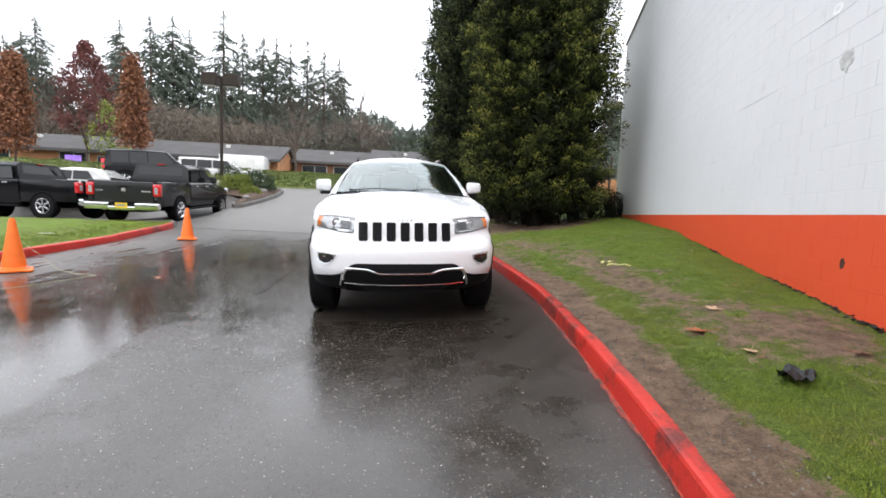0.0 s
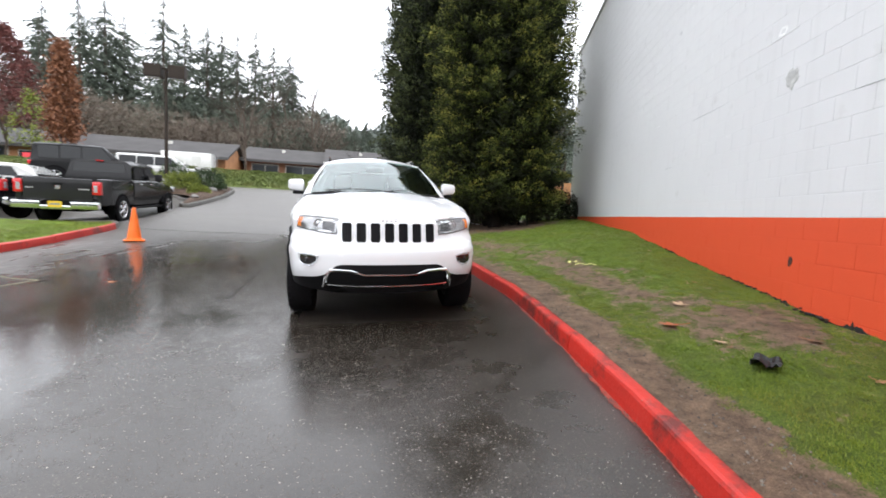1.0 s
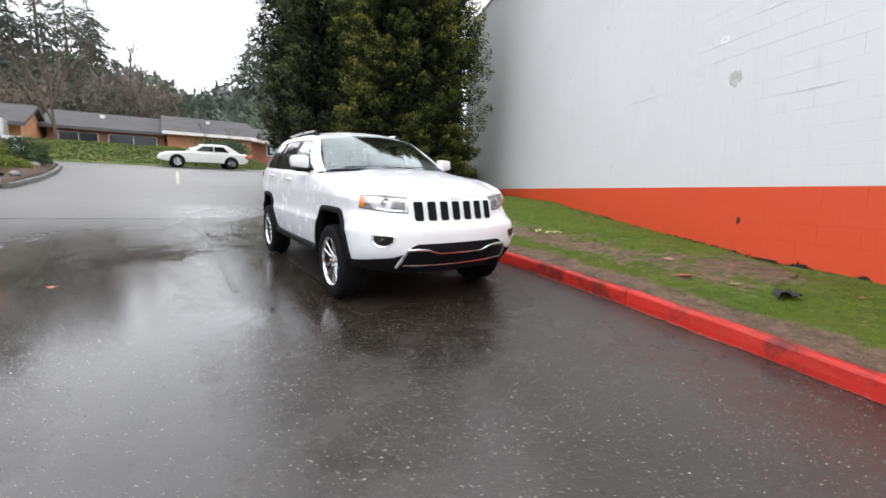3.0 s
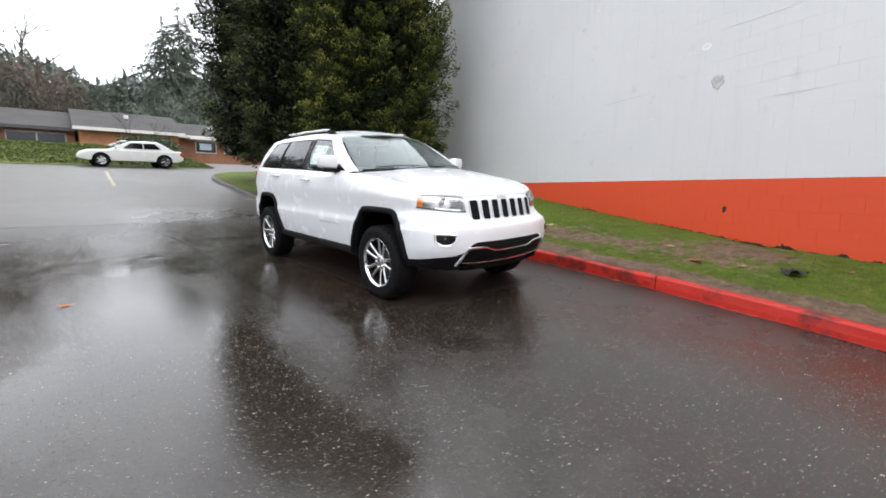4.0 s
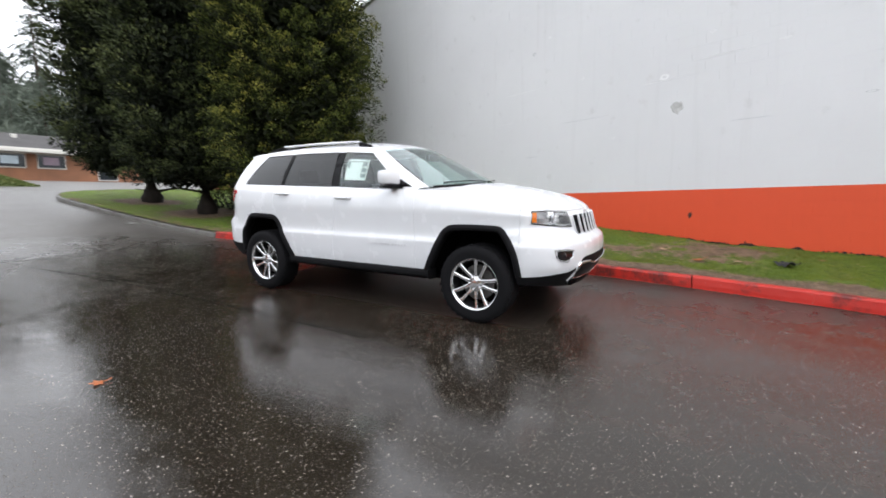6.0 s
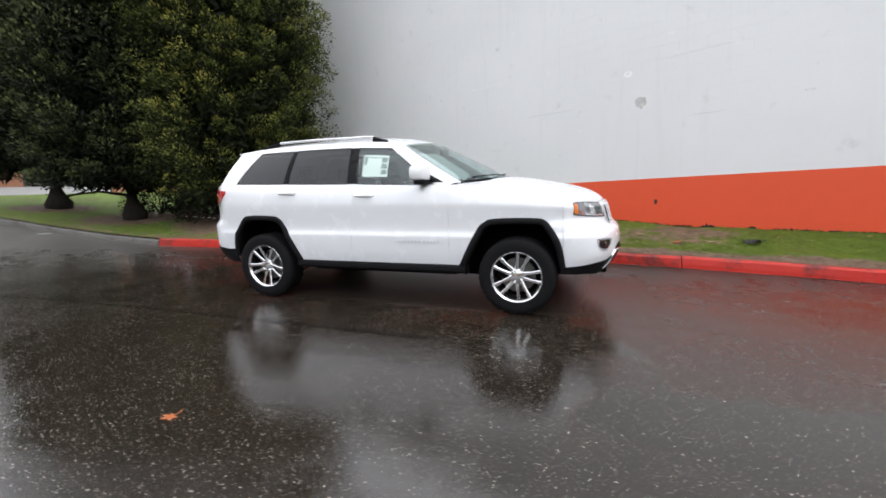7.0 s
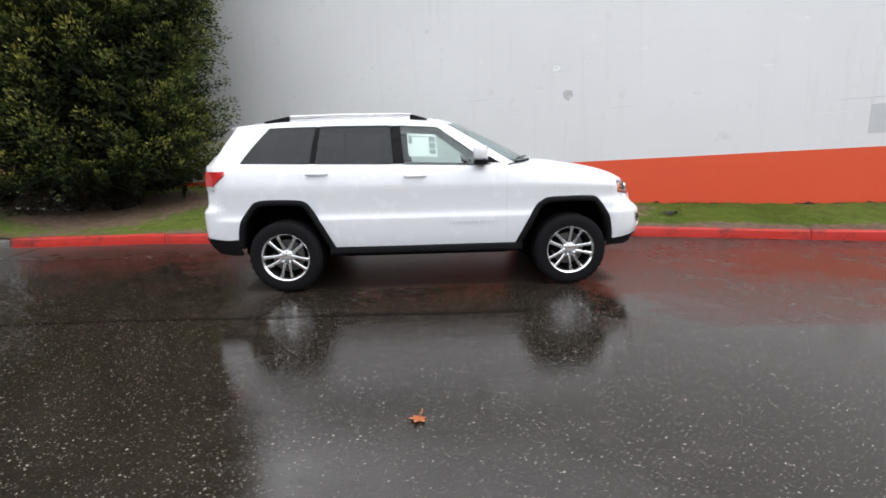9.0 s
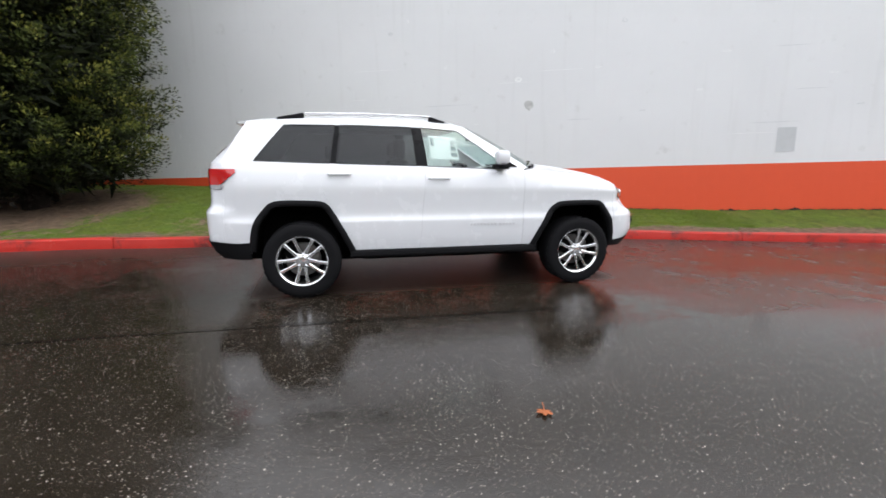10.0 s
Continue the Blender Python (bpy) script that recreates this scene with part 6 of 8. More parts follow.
def wheel_simple(parent, x, y, r, w, rimr, sx):
    wl_ = new("wheel")
    wl_.parent = parent
    wl_.location = (x, y, r)
    bm = bmesh.new()
    lathe(bm, [(rimr, -w * 0.5), (r * 0.93, -w * 0.52), (r, -w * 0.38), (r, w * 0.38), (r * 0.93, w * 0.52), (rimr, w * 0.5)], 30, "x")
    part("tyre", bm, RUBBER, wl_, smooth=True)
    bm = bmesh.new()
    lathe(bm, [(rimr * 1.04, sx * w * 0.51), (rimr * 0.94, sx * w * 0.50), (rimr * 0.90, sx * w * 0.45), (rimr * 0.89, sx * w * 0.44)], 30, "x")
    rim = part("rim", bm, ALLOY, wl_, smooth=True)
    # flat black dish stands for the shaded hollow behind the spokes
    bm = bmesh.new()
    lathe(bm, [(rimr * 0.91, sx * w * 0.437), (0.002, sx * w * 0.435)], 30, "x")
    part("brake_disc", bm, UNDER, wl_)
    for i in range(6):
        a = i * math.pi / 3
        bm = bmesh.new()
        box(bm, min(sx * w * 0.44, sx * w * 0.51), max(sx * w * 0.44, sx * w * 0.51), -0.03, 0.03, 0.02, rimr * 0.93, 0.006, Matrix.Rotation(a, 4, "X"))
        part("spoke", bm, ALLOY, rim)
    return wl_


def loft_x(sections, bev=0.0):
    """A body from cross sections along y: (y, half-width low, z low, half-width mid, z mid, half-width top, z top)."""
    bm = bmesh.new()
    rings = []
    for y, w0, z0, w1, z1, w2, z2 in sections:
        r = [(-w0, z0), (-w1, (z0 + z1) * 0.5), (-w1, z1), (-w2, z2), (w2, z2), (w1, z1), (w1, (z0 + z1) * 0.5), (w0, z0)]
        rings.append([bm.verts.new((x, y, z)) for x, z in r])
    for a, b in zip(rings, rings[1:]):
        for k in range(8):
            bm.faces.new((a[k], a[(k + 1) % 8], b[(k + 1) % 8], b[k]))
    bm.faces.new(rings[0])
    bm.faces.new(rings[-1][::-1])
    bmesh.ops.recalc_face_normals(bm, faces=bm.faces)
    if bev:
        bmesh.ops.bevel(bm, geom=[e for e in bm.edges if e.is_manifold and e.calc_face_angle(0) > 0.35], offset=bev, segments=2, affect="EDGES")
    return bm


def pane(name, parent, pts, mat=DARK_GLASS, label="", thick=0.012):
    bm = bmesh.new()
    f = bm.faces.new([bm.verts.new(p) for p in pts])
    r = bmesh.ops.extrude_face_region(bm, geom=[f])
    bm.normal_update()
    n = f.normal.copy()
    for v in [g for g in r["geom"] if isinstance(g, bmesh.types.BMVert)]:
        v.co += n * thick
    return part(name, bm, mat, parent, label)


def flare(parent, y, r, x, sx):
    bm = bmesh.new()
    pts = [(sx * x, y + (r + 0.05) * math.cos(a), r + (r + 0.05) * math.sin(a)) for a in np.linspace(-0.25, math.pi + 0.25, 16)]
    tube(bm, pts, 0.022, 6)
    part("arch_trim", bm, CLADDING, parent, smooth=True)
    # black ring laid on the solid body side as the shaded gap round the tyre
    bm = bmesh.new()
    lathe(bm, [(r * 0.9, -0.02), (r + 0.045, -0.02), (r + 0.045, 0.018), (r * 0.9, 0.018)], 30, "x", Matrix.Translation((sx * x, y, r)))
    part("wheel_well", bm, UNDER, parent)


def pickup(m, paint, label):
    """A crew-cab pickup, tail at y = 0, nose at y = 5.85, on z = 0."""
    t = thing("pickup_truck", m, label, "truck", "parked vehicles")
    R_, hw = 0.42, 1.0
    # load bed: two sides, floor, tailgate
    for sx in (-1, 1):
        bm = bmesh.new()
        box(bm, min(sx * 0.86, sx * hw), max(sx * 0.86, sx * hw), 0.06, 2.05, 0.55, 1.30, 0.04)
        part("bed_side", bm, paint, t, smooth=True)
        flare(t, 1.25, R_, hw - 0.01, sx)
        flare(t, 4.90, R_, hw - 0.01, sx)
        wheel_simple(t, sx * 0.893, 1.25, R_, 0.27, 0.25, sx)
        wheel_simple(t, sx * 0.893, 4.90, R_, 0.27, 0.25, sx)
        tl_ = part("tail_lamp", boxes((min(sx * 0.80, sx * 1.005), max(sx * 0.80, sx * 1.005), -0.01, 0.12, 0.86, 1.22), bev=0.02), LAMP_RED, t, "red tail lamp with clear middle", smooth=True)
        part("clear_lens", boxes((min(sx * 0.84, sx * 0.93), max(sx * 0.84, sx * 0.93), -0.018, 0.0, 0.93, 1.12), bev=0.006), LAMP_CLEAR, tl_)
        part("exhaust_tip", (lambda b: lathe(b, [(0.045, -0.06), (0.05, -0.06), (0.05, 0.25), (0.04, 0.25)], 16, "y", Matrix.Translation((sx * 0.55, 0.05, 0.47))))(bmesh.new()), CHROME, t, smooth=True)
        mm = part("door_mirror", boxes((min(sx * 1.0, sx * 1.22), max(sx * 1.0, sx * 1.22), 3.72, 3.82, 1.30, 1.55), bev=0.03), paint, t, smooth=True)
        for yc in (2.45, 3.30):
            part("door_handle", boxes((min(sx * 0.99, sx * 1.03), max(sx * 0.99, sx * 1.03), yc, yc + 0.2, 1.17, 1.21), bev=0.01), CHROME, t)
        part("running_board", boxes((min(sx * 0.85, sx * 1.03), max(sx * 0.85, sx * 1.03), 2.1, 4.3, 0.40, 0.46), bev=0.02), CLADDING, t)
        part("headlight", boxes((min(sx * 0.62, sx * 0.97), max(sx * 0.62, sx * 0.97), 5.66, 5.80, 0.92, 1.12), bev=0.03), LAMP_CLEAR, t, smooth=True)
    part("bed_floor", boxes((-0.88, 0.88, 0.05, 2.05, 0.55, 0.75)), CLADDING, t)
    tg = part("tailgate", boxes((-0.80, 0.80, 0.0, 0.08, 0.66, 1.28), bev=0.03), paint, t, smooth=True)
    part("tailgate_handle", boxes((-0.12, 0.12, -0.012, 0.01, 1.08, 1.16), bev=0.01), CLADDING, tg)
    for xa, xb in ((-0.74, -0.55), (0.48, 0.74)):
        part("badge_bar", boxes((xa, xb, -0.008, 0.0, 0.98, 1.02)), CHROME, tg)
    part("emblem", boxes((-0.06, 0.06, -0.01, 0.0, 0.98, 1.10), bev=0.01), CHROME, tg)
    bm = bmesh.new()
    for xa, xb, z0, z1 in ((-1.0, -0.34, 0.46, 0.66), (0.34, 1.0, 0.46, 0.66), (-0.36, 0.36, 0.44, 0.56)):
        box(bm, xa, xb, -0.16, 0.02, z0, z1, 0.03)
    bp = part("rear_bumper", bm, CHROME, t, "chrome step bumper", smooth=True)
    part("plate", boxes((-0.16, 0.16, -0.165, -0.155, 0.50, 0.66)), PLATE, bp, "yellow number plate")
    part("plate_bar", boxes((-0.12, 0.12, -0.171, -0.166, 0.56, 0.61)), INK, bp)
    part("chassis", boxes((-0.55, 0.55, 0.1, 5.5, 0.38, 0.58), (-0.75, 0.75, 1.22, 1.30, 0.36, 0.48), bev=0.02), UNDER, t)
    # cab and nose
    part("cab_body", loft_x([(2.08, 0.93, 0.50, hw, 1.25, 0.95, 1.30), (3.9, 0.93, 0.50, hw, 1.25, 0.95, 1.31), (4.2, 0.93, 0.5, hw, 1.22, 0.94, 1.30)], 0.02), paint, t, smooth=True)
    part("nose", loft_x([(4.2, 0.93, 0.55, hw, 1.18, 0.90, 1.29), (5.0, 0.93, 0.55, 0.99, 1.14, 0.86, 1.24), (5.6, 0.90, 0.5, 0.95, 1.05, 0.82, 1.16), (5.85, 0.84, 0.5, 0.88, 0.98, 0.74, 1.06)], 0.03), paint, t, smooth=True)
    part("greenhouse", loft_x([(2.10, 0.90, 1.28, 0.93, 1.30, 0.92, 1.32), (2.28, 0.86, 1.28, 0.84, 1.78, 0.68, 1.90), (3.35, 0.88, 1.28, 0.84, 1.80, 0.70, 1.93), (3.75, 0.88, 1.28, 0.83, 1.74, 0.66, 1.86), (4.55, 0.90, 1.26, 0.90, 1.28, 0.84, 1.30)], 0.02), paint, t, smooth=True)
    pane("rear_window", t, [(-0.74, 2.115, 1.36), (0.74, 2.115, 1.36), (0.66, 2.245, 1.80), (-0.66, 2.245, 1.80)], label="dark cab rear window")
    for sx in (-1, 1):
        for ya, yb, yc, yd in ((2.36, 3.12, 3.12, 2.44), (3.2, 4.2, 3.72, 3.2)):
            pts = [(sx * 0.905, ya, 1.34), (sx * 0.905, yb, 1.34), (sx * 0.85, yc, 1.74), (sx * 0.85, yd, 1.74)]
            pane("side_window", t, pts if sx > 0 else pts[::-1])
    pane("windscreen", t, [(0.78, 4.52, 1.33), (-0.78, 4.52, 1.33), (-0.64, 3.82, 1.82), (0.64, 3.82, 1.82)])
    part("brake_light", boxes((-0.10, 0.10, 2.21, 2.26, 1.865, 1.888)), LAMP_RED, t)
    return t


def tilt_at(x, y, rz, dz=0.0):
    h = math.radians(rz)
    f = Vector((-math.sin(h), math.cos(h)))
    up = (gz(x + f.x * 4, y + f.y * 4) - gz(x, y)) / 4
    return pose(x, y, gz(x, y) + dz, 0, 0, rz) @ pose(0, 0, 0, math.degrees(math.atan(up)), 0, 0)


pickup(tilt_at(-7.90, 9.05, 0.5, 0.01), DARK_PAINT, "dark grey crew-cab pickup truck parked on wet asphalt")
pickup(tilt_at(-10.25, 12.05, 80, 0.01), BLACK_PAINT, "black pickup truck parked beside the grass strip")


def wagon(m, paint, label, name="suv", L=4.7, hw=0.92, hood=1.0, belt=1.05, top=1.80, boxy=True, r=0.37):
    """A closed car, tail at y = 0, nose at y = L."""
    t = thing(name, m, label, "car", "parked vehicles")
    a = 0.12 if boxy else 0.75
    part("body", loft_x([(0.0, hw - 0.06, 0.35, hw - 0.03, belt - 0.1, hw - 0.10, belt), (0.25, hw - 0.04, 0.28, hw, belt - 0.05, hw - 0.07, belt), (L * 0.70, hw - 0.04, 0.28, hw, belt - 0.06, hw - 0.07, belt - 0.01), (L - 0.35, hw - 0.06, 0.30, hw - 0.03, hood - 0.15, hw - 0.14, hood - 0.05), (L, hw - 0.16, 0.38, hw - 0.14, hood - 0.28, hw - 0.24, hood - 0.18)], 0.03), paint, t, smooth=True)
    y0, y1, y2, y3 = (0.05, 0.05 + a, L * 0.58, L * 0.72) if boxy else (L * 0.08, L * 0.24, L * 0.52, L * 0.72)
    part("cabin", loft_x([(y0, hw - 0.10, belt - 0.02, hw - 0.10, belt, hw - 0.11, belt + 0.02), (y1, hw - 0.10, belt - 0.02, hw - 0.16, top - 0.1, hw - 0.28, top - 0.02), ((y1 + y2) / 2, hw - 0.09, belt - 0.02, hw - 0.15, top - 0.08, hw - 0.26, top), (y2, hw - 0.10, belt - 0.02, hw - 0.16, top - 0.12, hw - 0.28, top - 0.05), (y3, hw - 0.10, belt - 0.04, hw - 0.10, belt - 0.02, hw - 0.12, belt)], 0.02), paint, t, smooth=True)
    n = 3 if boxy else 2
    for sx in (-1, 1):
        xs0, xs1 = sx * (hw - 0.085), sx * (hw - 0.145)
        w0, w1 = y1 + 0.12, y2 - 0.02
        for i in range(n):
            ya, yb = w0 + (w1 - w0) * i / n + 0.03, w0 + (w1 - w0) * (i + 1) / n - 0.03
            low = yb + (0.35 if i == n - 1 else 0)
            pts = [(xs0, ya - (0.25 if i == 0 and not boxy else 0), belt + 0.05), (xs0, low, belt + 0.05), (xs1, yb, top - 0.14), (xs1, ya, top - 0.14)]
            pane("side_window", t, pts if sx > 0 else pts[::-1], thick=0.02)
        for yy in (L * 0.19, L * 0.80):
            flare(t, yy, r, hw - 0.015, sx)
            wheel_simple(t, sx * (hw - 0.09), yy, r, 0.22, r * 0.62, sx)
        part("tail_lamp", boxes((min(sx * (hw - 0.25), sx * (hw - 0.02)), max(sx * (hw - 0.25), sx * (hw - 0.02)), -0.02, 0.14, belt - 0.25, belt - 0.08), bev=0.02), LAMP_RED, t, smooth=True)
        part("headlight", boxes((min(sx * (hw - 0.42), sx * (hw - 0.15)), max(sx * (hw - 0.42), sx * (hw - 0.15)), L - 0.22, L - 0.02, hood - 0.33, hood - 0.2), bev=0.03), LAMP_CLEAR, t, smooth=True)
        part("door_mirror", boxes((min(sx * (hw - 0.05), sx * (hw + 0.13)), max(sx * (hw - 0.05), sx * (hw + 0.13)), y3 - 0.3, y3 - 0.2, belt, belt + 0.14), bev=0.03), paint, t, smooth=True)
    yb0, yb1 = y0 + 0.02, y1 - 0.02
    pane("rear_window", t, [(-(hw - 0.24), yb0 - 0.01, belt + 0.06), (hw - 0.24, yb0 - 0.01, belt + 0.06), (hw - 0.32, yb1, top - 0.10), (-(hw - 0.32), yb1, top - 0.10)], thick=0.02)
    pane("windscreen", t, [(hw - 0.2, y3 - 0.06, belt + 0.03), (-(hw - 0.2), y3 - 0.06, belt + 0.03), (-(hw - 0.32), y2 + 0.04, top - 0.10), (hw - 0.32, y2 + 0.04, top - 0.10)], thick=0.02)
    part("rear_bumper", boxes((-hw + 0.06, hw - 0.06, -0.07, 0.08, 0.38, 0.58), bev=0.03), CLADDING if boxy else paint, t, smooth=True)
    part("front_bumper", boxes((-hw + 0.2, hw - 0.2, L - 0.06, L + 0.05, 0.38, 0.56), bev=0.03), CLADDING if boxy else paint, t, smooth=True)
    return t


wagon(tilt_at(-13.35, 17.7, -72), DARK_PAINT, "dark grey boxy off-road car parked in the lot", L=4.3, top=1.82, belt=1.12, hood=1.12, r=0.40)
wagon(tilt_at(-10.9, 15.15, 88), PALE_PAINT, "white sedan parked between the trucks", name="sedan", L=4.8, top=1.45, belt=0.92, hood=0.90, boxy=False, r=0.33)
wagon(tilt_at(-12.7, 23.4, -84), PALE_PAINT, "white minivan standing beyond the planted island", name="minivan", L=4.9, top=1.62, belt=0.96, hood=0.96, r=0.34)
wagon(tilt_at(1.9, 24.2, 91), PALE_PAINT, "pale silver sedan on the street below the ivy bank", name="sedan", L=4.3, hw=0.86, top=1.32, belt=0.86, hood=0.84, boxy=False, r=0.30)
wagon(tilt_at(2.6, 33.0, 90), PALE_PAINT, "white car parked by the shops behind the bank", name="sedan", L=4.6, top=1.42, belt=0.92, hood=0.90, boxy=False, r=0.33)

# cargo trailer by the shops
tr = thing("cargo_trailer", pose(-11.5, 31.6, gz(-11.5, 31.6), 0, 0, 2), "white enclosed cargo trailer parked by the shops", "trailer")
part("trailer_box", boxes((-1.65, 1.65, -1.0, 1.0, 0.5, 2.08), bev=0.06), PALE_PAINT, tr, smooth=True)
part("side_door", boxes((0.4, 1.0, -1.02, -1.0, 0.65, 1.85), bev=0.005), PALE_PAINT, tr)
for xx in (-0.4, 0.4):
    wheel_simple(tr, xx, -0.85, 0.33, 0.2, 0.2, -1).rotation_euler = (0, 0, radians(90))
part("drawbar", boxes((1.65, 2.7, -0.08, 0.08, 0.42, 0.52)), STEEL, tr)


def cone(x, y, rz, label):
    c = thing("traffic_cone", pose(x, y, gz(x, y) + 0.003, 0, 0, rz) @ Matrix.Scale(1.08, 4), label, "traffic cone", "orange cones on the drive")
    part("base", boxes((-0.19, 0.19, -0.19, 0.19, 0.0, 0.032), bev=0.012), CONE_ORANGE, c, smooth=True)
    bm = bmesh.new()
    lathe(bm, [(0.150, 0.03), (0.146, 0.05), (0.130, 0.06), (0.118, 0.16), (0.060, 0.52), (0.034, 0.685), (0.030, 0.71), (0.022, 0.712), (0.022, 0.66)], 28)
    part("cone_body", bm, CONE_ORANGE, c, "orange plastic cone", smooth=True)
    bm = bmesh.new()
    lathe(bm, [(0.046, 0.64), (0.045, 0.655), (0.040, 0.665)], 24)
    part("cone_ridge", bm, CONE_ORANGE, c, smooth=True)
    return c


cone(-5.08, 6.50, 20, "upright orange plastic traffic cone on wet asphalt")
cone(-5.56, 2.10, 35, "upright orange plastic traffic cone tied with yellow cord")
CORD = surface("yellow_cord", (0.42, 0.40, 0.26), 0.7)
bm = bmesh.new()
cp = [(-5.50, 2.14, 0.45), (-5.25, 2.2, 0.2), (-5.1, 2.26, 0.01), (-4.7, 2.0, 0.006), (-4.3, 1.82, 0.006), (-4.45, 1.55, 0.006), (-4.6, 1.2, 0.006), (-4.85, 0.85, 0.006), (-5.6, 0.6, 0.006)]
tube(bm, [(x, y, gz(x, y) + z) for x, y, z in cp], 0.0032, 5)
part("yellow_cord", bm, CORD, None, "thin yellow cord lying slack on the asphalt", smooth=True, category="cord")

# lamp post with two shoebox heads
lp = thing("street_lamp", pose(-8.0, 16.9, gz(-8, 16.9) + 0.3), "brown steel lamp post with two box heads", "street lamp")
part("pole", (lambda b: tube(b, [(0, 0, -0.2), (0, 0, 2.5), (0, 0, 5.15)], [0.075, 0.07, 0.06], 12))(bmesh.new()), STEEL, lp, smooth=True)
part("foot", (lambda b: lathe(b, [(0.22, -0.2), (0.22, 0.35), (0.20, 0.38), (0.08, 0.38)], 20))(bmesh.new()), surface("concrete_foot", (0.3, 0.29, 0.27), 0.85), lp, "round concrete foot", smooth=True)
for sx in (-1, 1):
    h = part("lamp_head", boxes((min(sx * 0.14, sx * 0.80), max(sx * 0.14, sx * 0.80), -0.24, 0.24, 4.72, 5.26), bev=0.03), STEEL, lp, "brown box lamp head")
    part("arm", boxes((min(sx * 0.04, sx * 0.3), max(sx * 0.04, sx * 0.3), -0.04, 0.04, 5.08, 5.16)), STEEL, lp)
    part("lens", boxes((min(sx * 0.2, sx * 0.74), max(sx * 0.2, sx * 0.74), -0.16, 0.16, 4.70, 4.72)), LAMP_CLEAR, h)

# planting on the island, ivy on the bank
shrub("lime_shrub", (-7.25, 16.8, gz(-7.25, 16.8) + 0.25), 0.75, 0.7, 0.75, SHRUB_LIME, "rounded lime-green shrub on bark mulch", 5200, 31)
shrub("round_shrub", (-6.6, 17.5, gz(-6.6, 17.5) + 0.25), 0.85, 0.85, 0.85, SHRUB_GREEN, "dark green clipped round shrub", 6000, 32)
shrub("round_shrub", (-8.3, 18.9, gz(-8.3, 18.9) + 0.25), 0.8, 0.8, 0.9, SHRUB_GREEN, "loose dark green shrub on the island", 4500, 33)
shrub("lime_shrub", (-8.6, 17.4, gz(-8.6, 17.4) + 0.25), 0.7, 0.7, 0.6, SHRUB_LIME, "spreading yellow-green shrub on mulch", 4200, 34)
shrub("low_shrub", (-6.4, 15.9, gz(-6.4, 15.9) + 0.2), 0.42, 0.42, 0.36, SHRUB_LIME, "low yellow-green ground shrub", 2400, 35)
ROCK = surface("grey_boulder", (0.22, 0.21, 0.20), 0.85, relief=0.6, dist=0.02)
for i, (x, y, s) in enumerate(((-6.12, 14.3, 0.14), (-6.15, 16.9, 0.22), (-6.4, 18.4, 0.3))):
    bm = bmesh.new()
    bmesh.ops.create_icosphere(bm, subdivisions=3, radius=s)
    for v in bm.verts:
        v.co *= 1 + 0.25 * fbm(v.co.x * 4 + i, v.co.y * 4, v.co.z * 4)
        v.co.z *= 0.7
    ob = part("boulder", bm, ROCK, None, "small grey boulder on the mulch", smooth=True, category="rock")
    ob.location = (x, y, gz(x, y) + 0.28)
sg = thing("small_sign", pose(-7.0, 18.6, gz(-7, 18.6) + 0.3), "small white sign board on two posts", "sign")
part("board", boxes((-0.35, 0.35, -0.02, 0.02, 0.35, 0.85), bev=0.01), PALE_PAINT, sg)
for xx in (-0.28, 0.28):
    part("post", boxes((xx - 0.03, xx + 0.03, -0.03, 0.03, -0.2, 0.8)), STEEL, sg)
rng = np.random.default_rng(5)
n = 70000
px_, py_ = rng.uniform(-34, 3.9, n), rng.uniform(25.3, 30.6, n)
keep = rng.uniform(0, 1, n) < np.where(px_ > -12, 1.0, 0.45)
px_, py_ = px_[keep], py_[keep]
pzv = np.array([float(road_z(a, b)) + 0.02 + float(bank_z(a, b)) for a, b in zip(px_, py_)])
v, f = sprays(np.stack([px_, py_, pzv], 1), np.tile(np.array([0, -0.3, 1.0]), (len(px_), 1)), 0.17, 0.055, 0.5, rng, 0.6)
fast_mesh("ivy", v, f, IVY, None, label="dense green ivy covering the bank", category="ivy", kind="stuff")
shrub("bank_shrub", (1.2, 28.3, gz(1.2, 28.3) + 0.9), 1.7, 1.0, 0.8, SHRUB_GREEN, "rounded green shrub on the ivy bank", 2200, 36, 0.14)


def small_tree(name, x, y, top, r, mat, label, n, seed, trunk=0.22, skirt=0.3):
    """A leafy street tree with an upright narrow crown."""
    z = gz(x, y)
    h = top - z
    t = thing(name, pose(x, y, z), label, "tree")
    bmt = bare_tree_mesh(seed, h * 0.95, 0.28, 5)
    part("trunk", bmt, BARK, t)
    rng = np.random.default_rng(seed)
    m = n // 26
    hh = rng.uniform(0, 1, m)
    zc = h * (skirt + (1 - skirt) * hh)
    rc = r * np.interp(hh, [0, 0.12, 0.5, 0.85, 1], [0.7, 1.0, 0.82, 0.36, 0.04]) * rng.uniform(0.2, 1, m) ** 0.5
    th = rng.uniform(0, 6.283, m)
    c = np.stack([rc * np.cos(th), rc * np.sin(th), zc], 1)
    pos = np.repeat(c, 26, 0) + rng.normal(0, 0.17, (m * 26, 3))
    v, f = sprays(pos, rng.normal(0, 1, pos.shape), 0.16, 0.11, 0.3, rng, 0.5)
    fast_mesh("crown", v, f, mat, t)
    return t


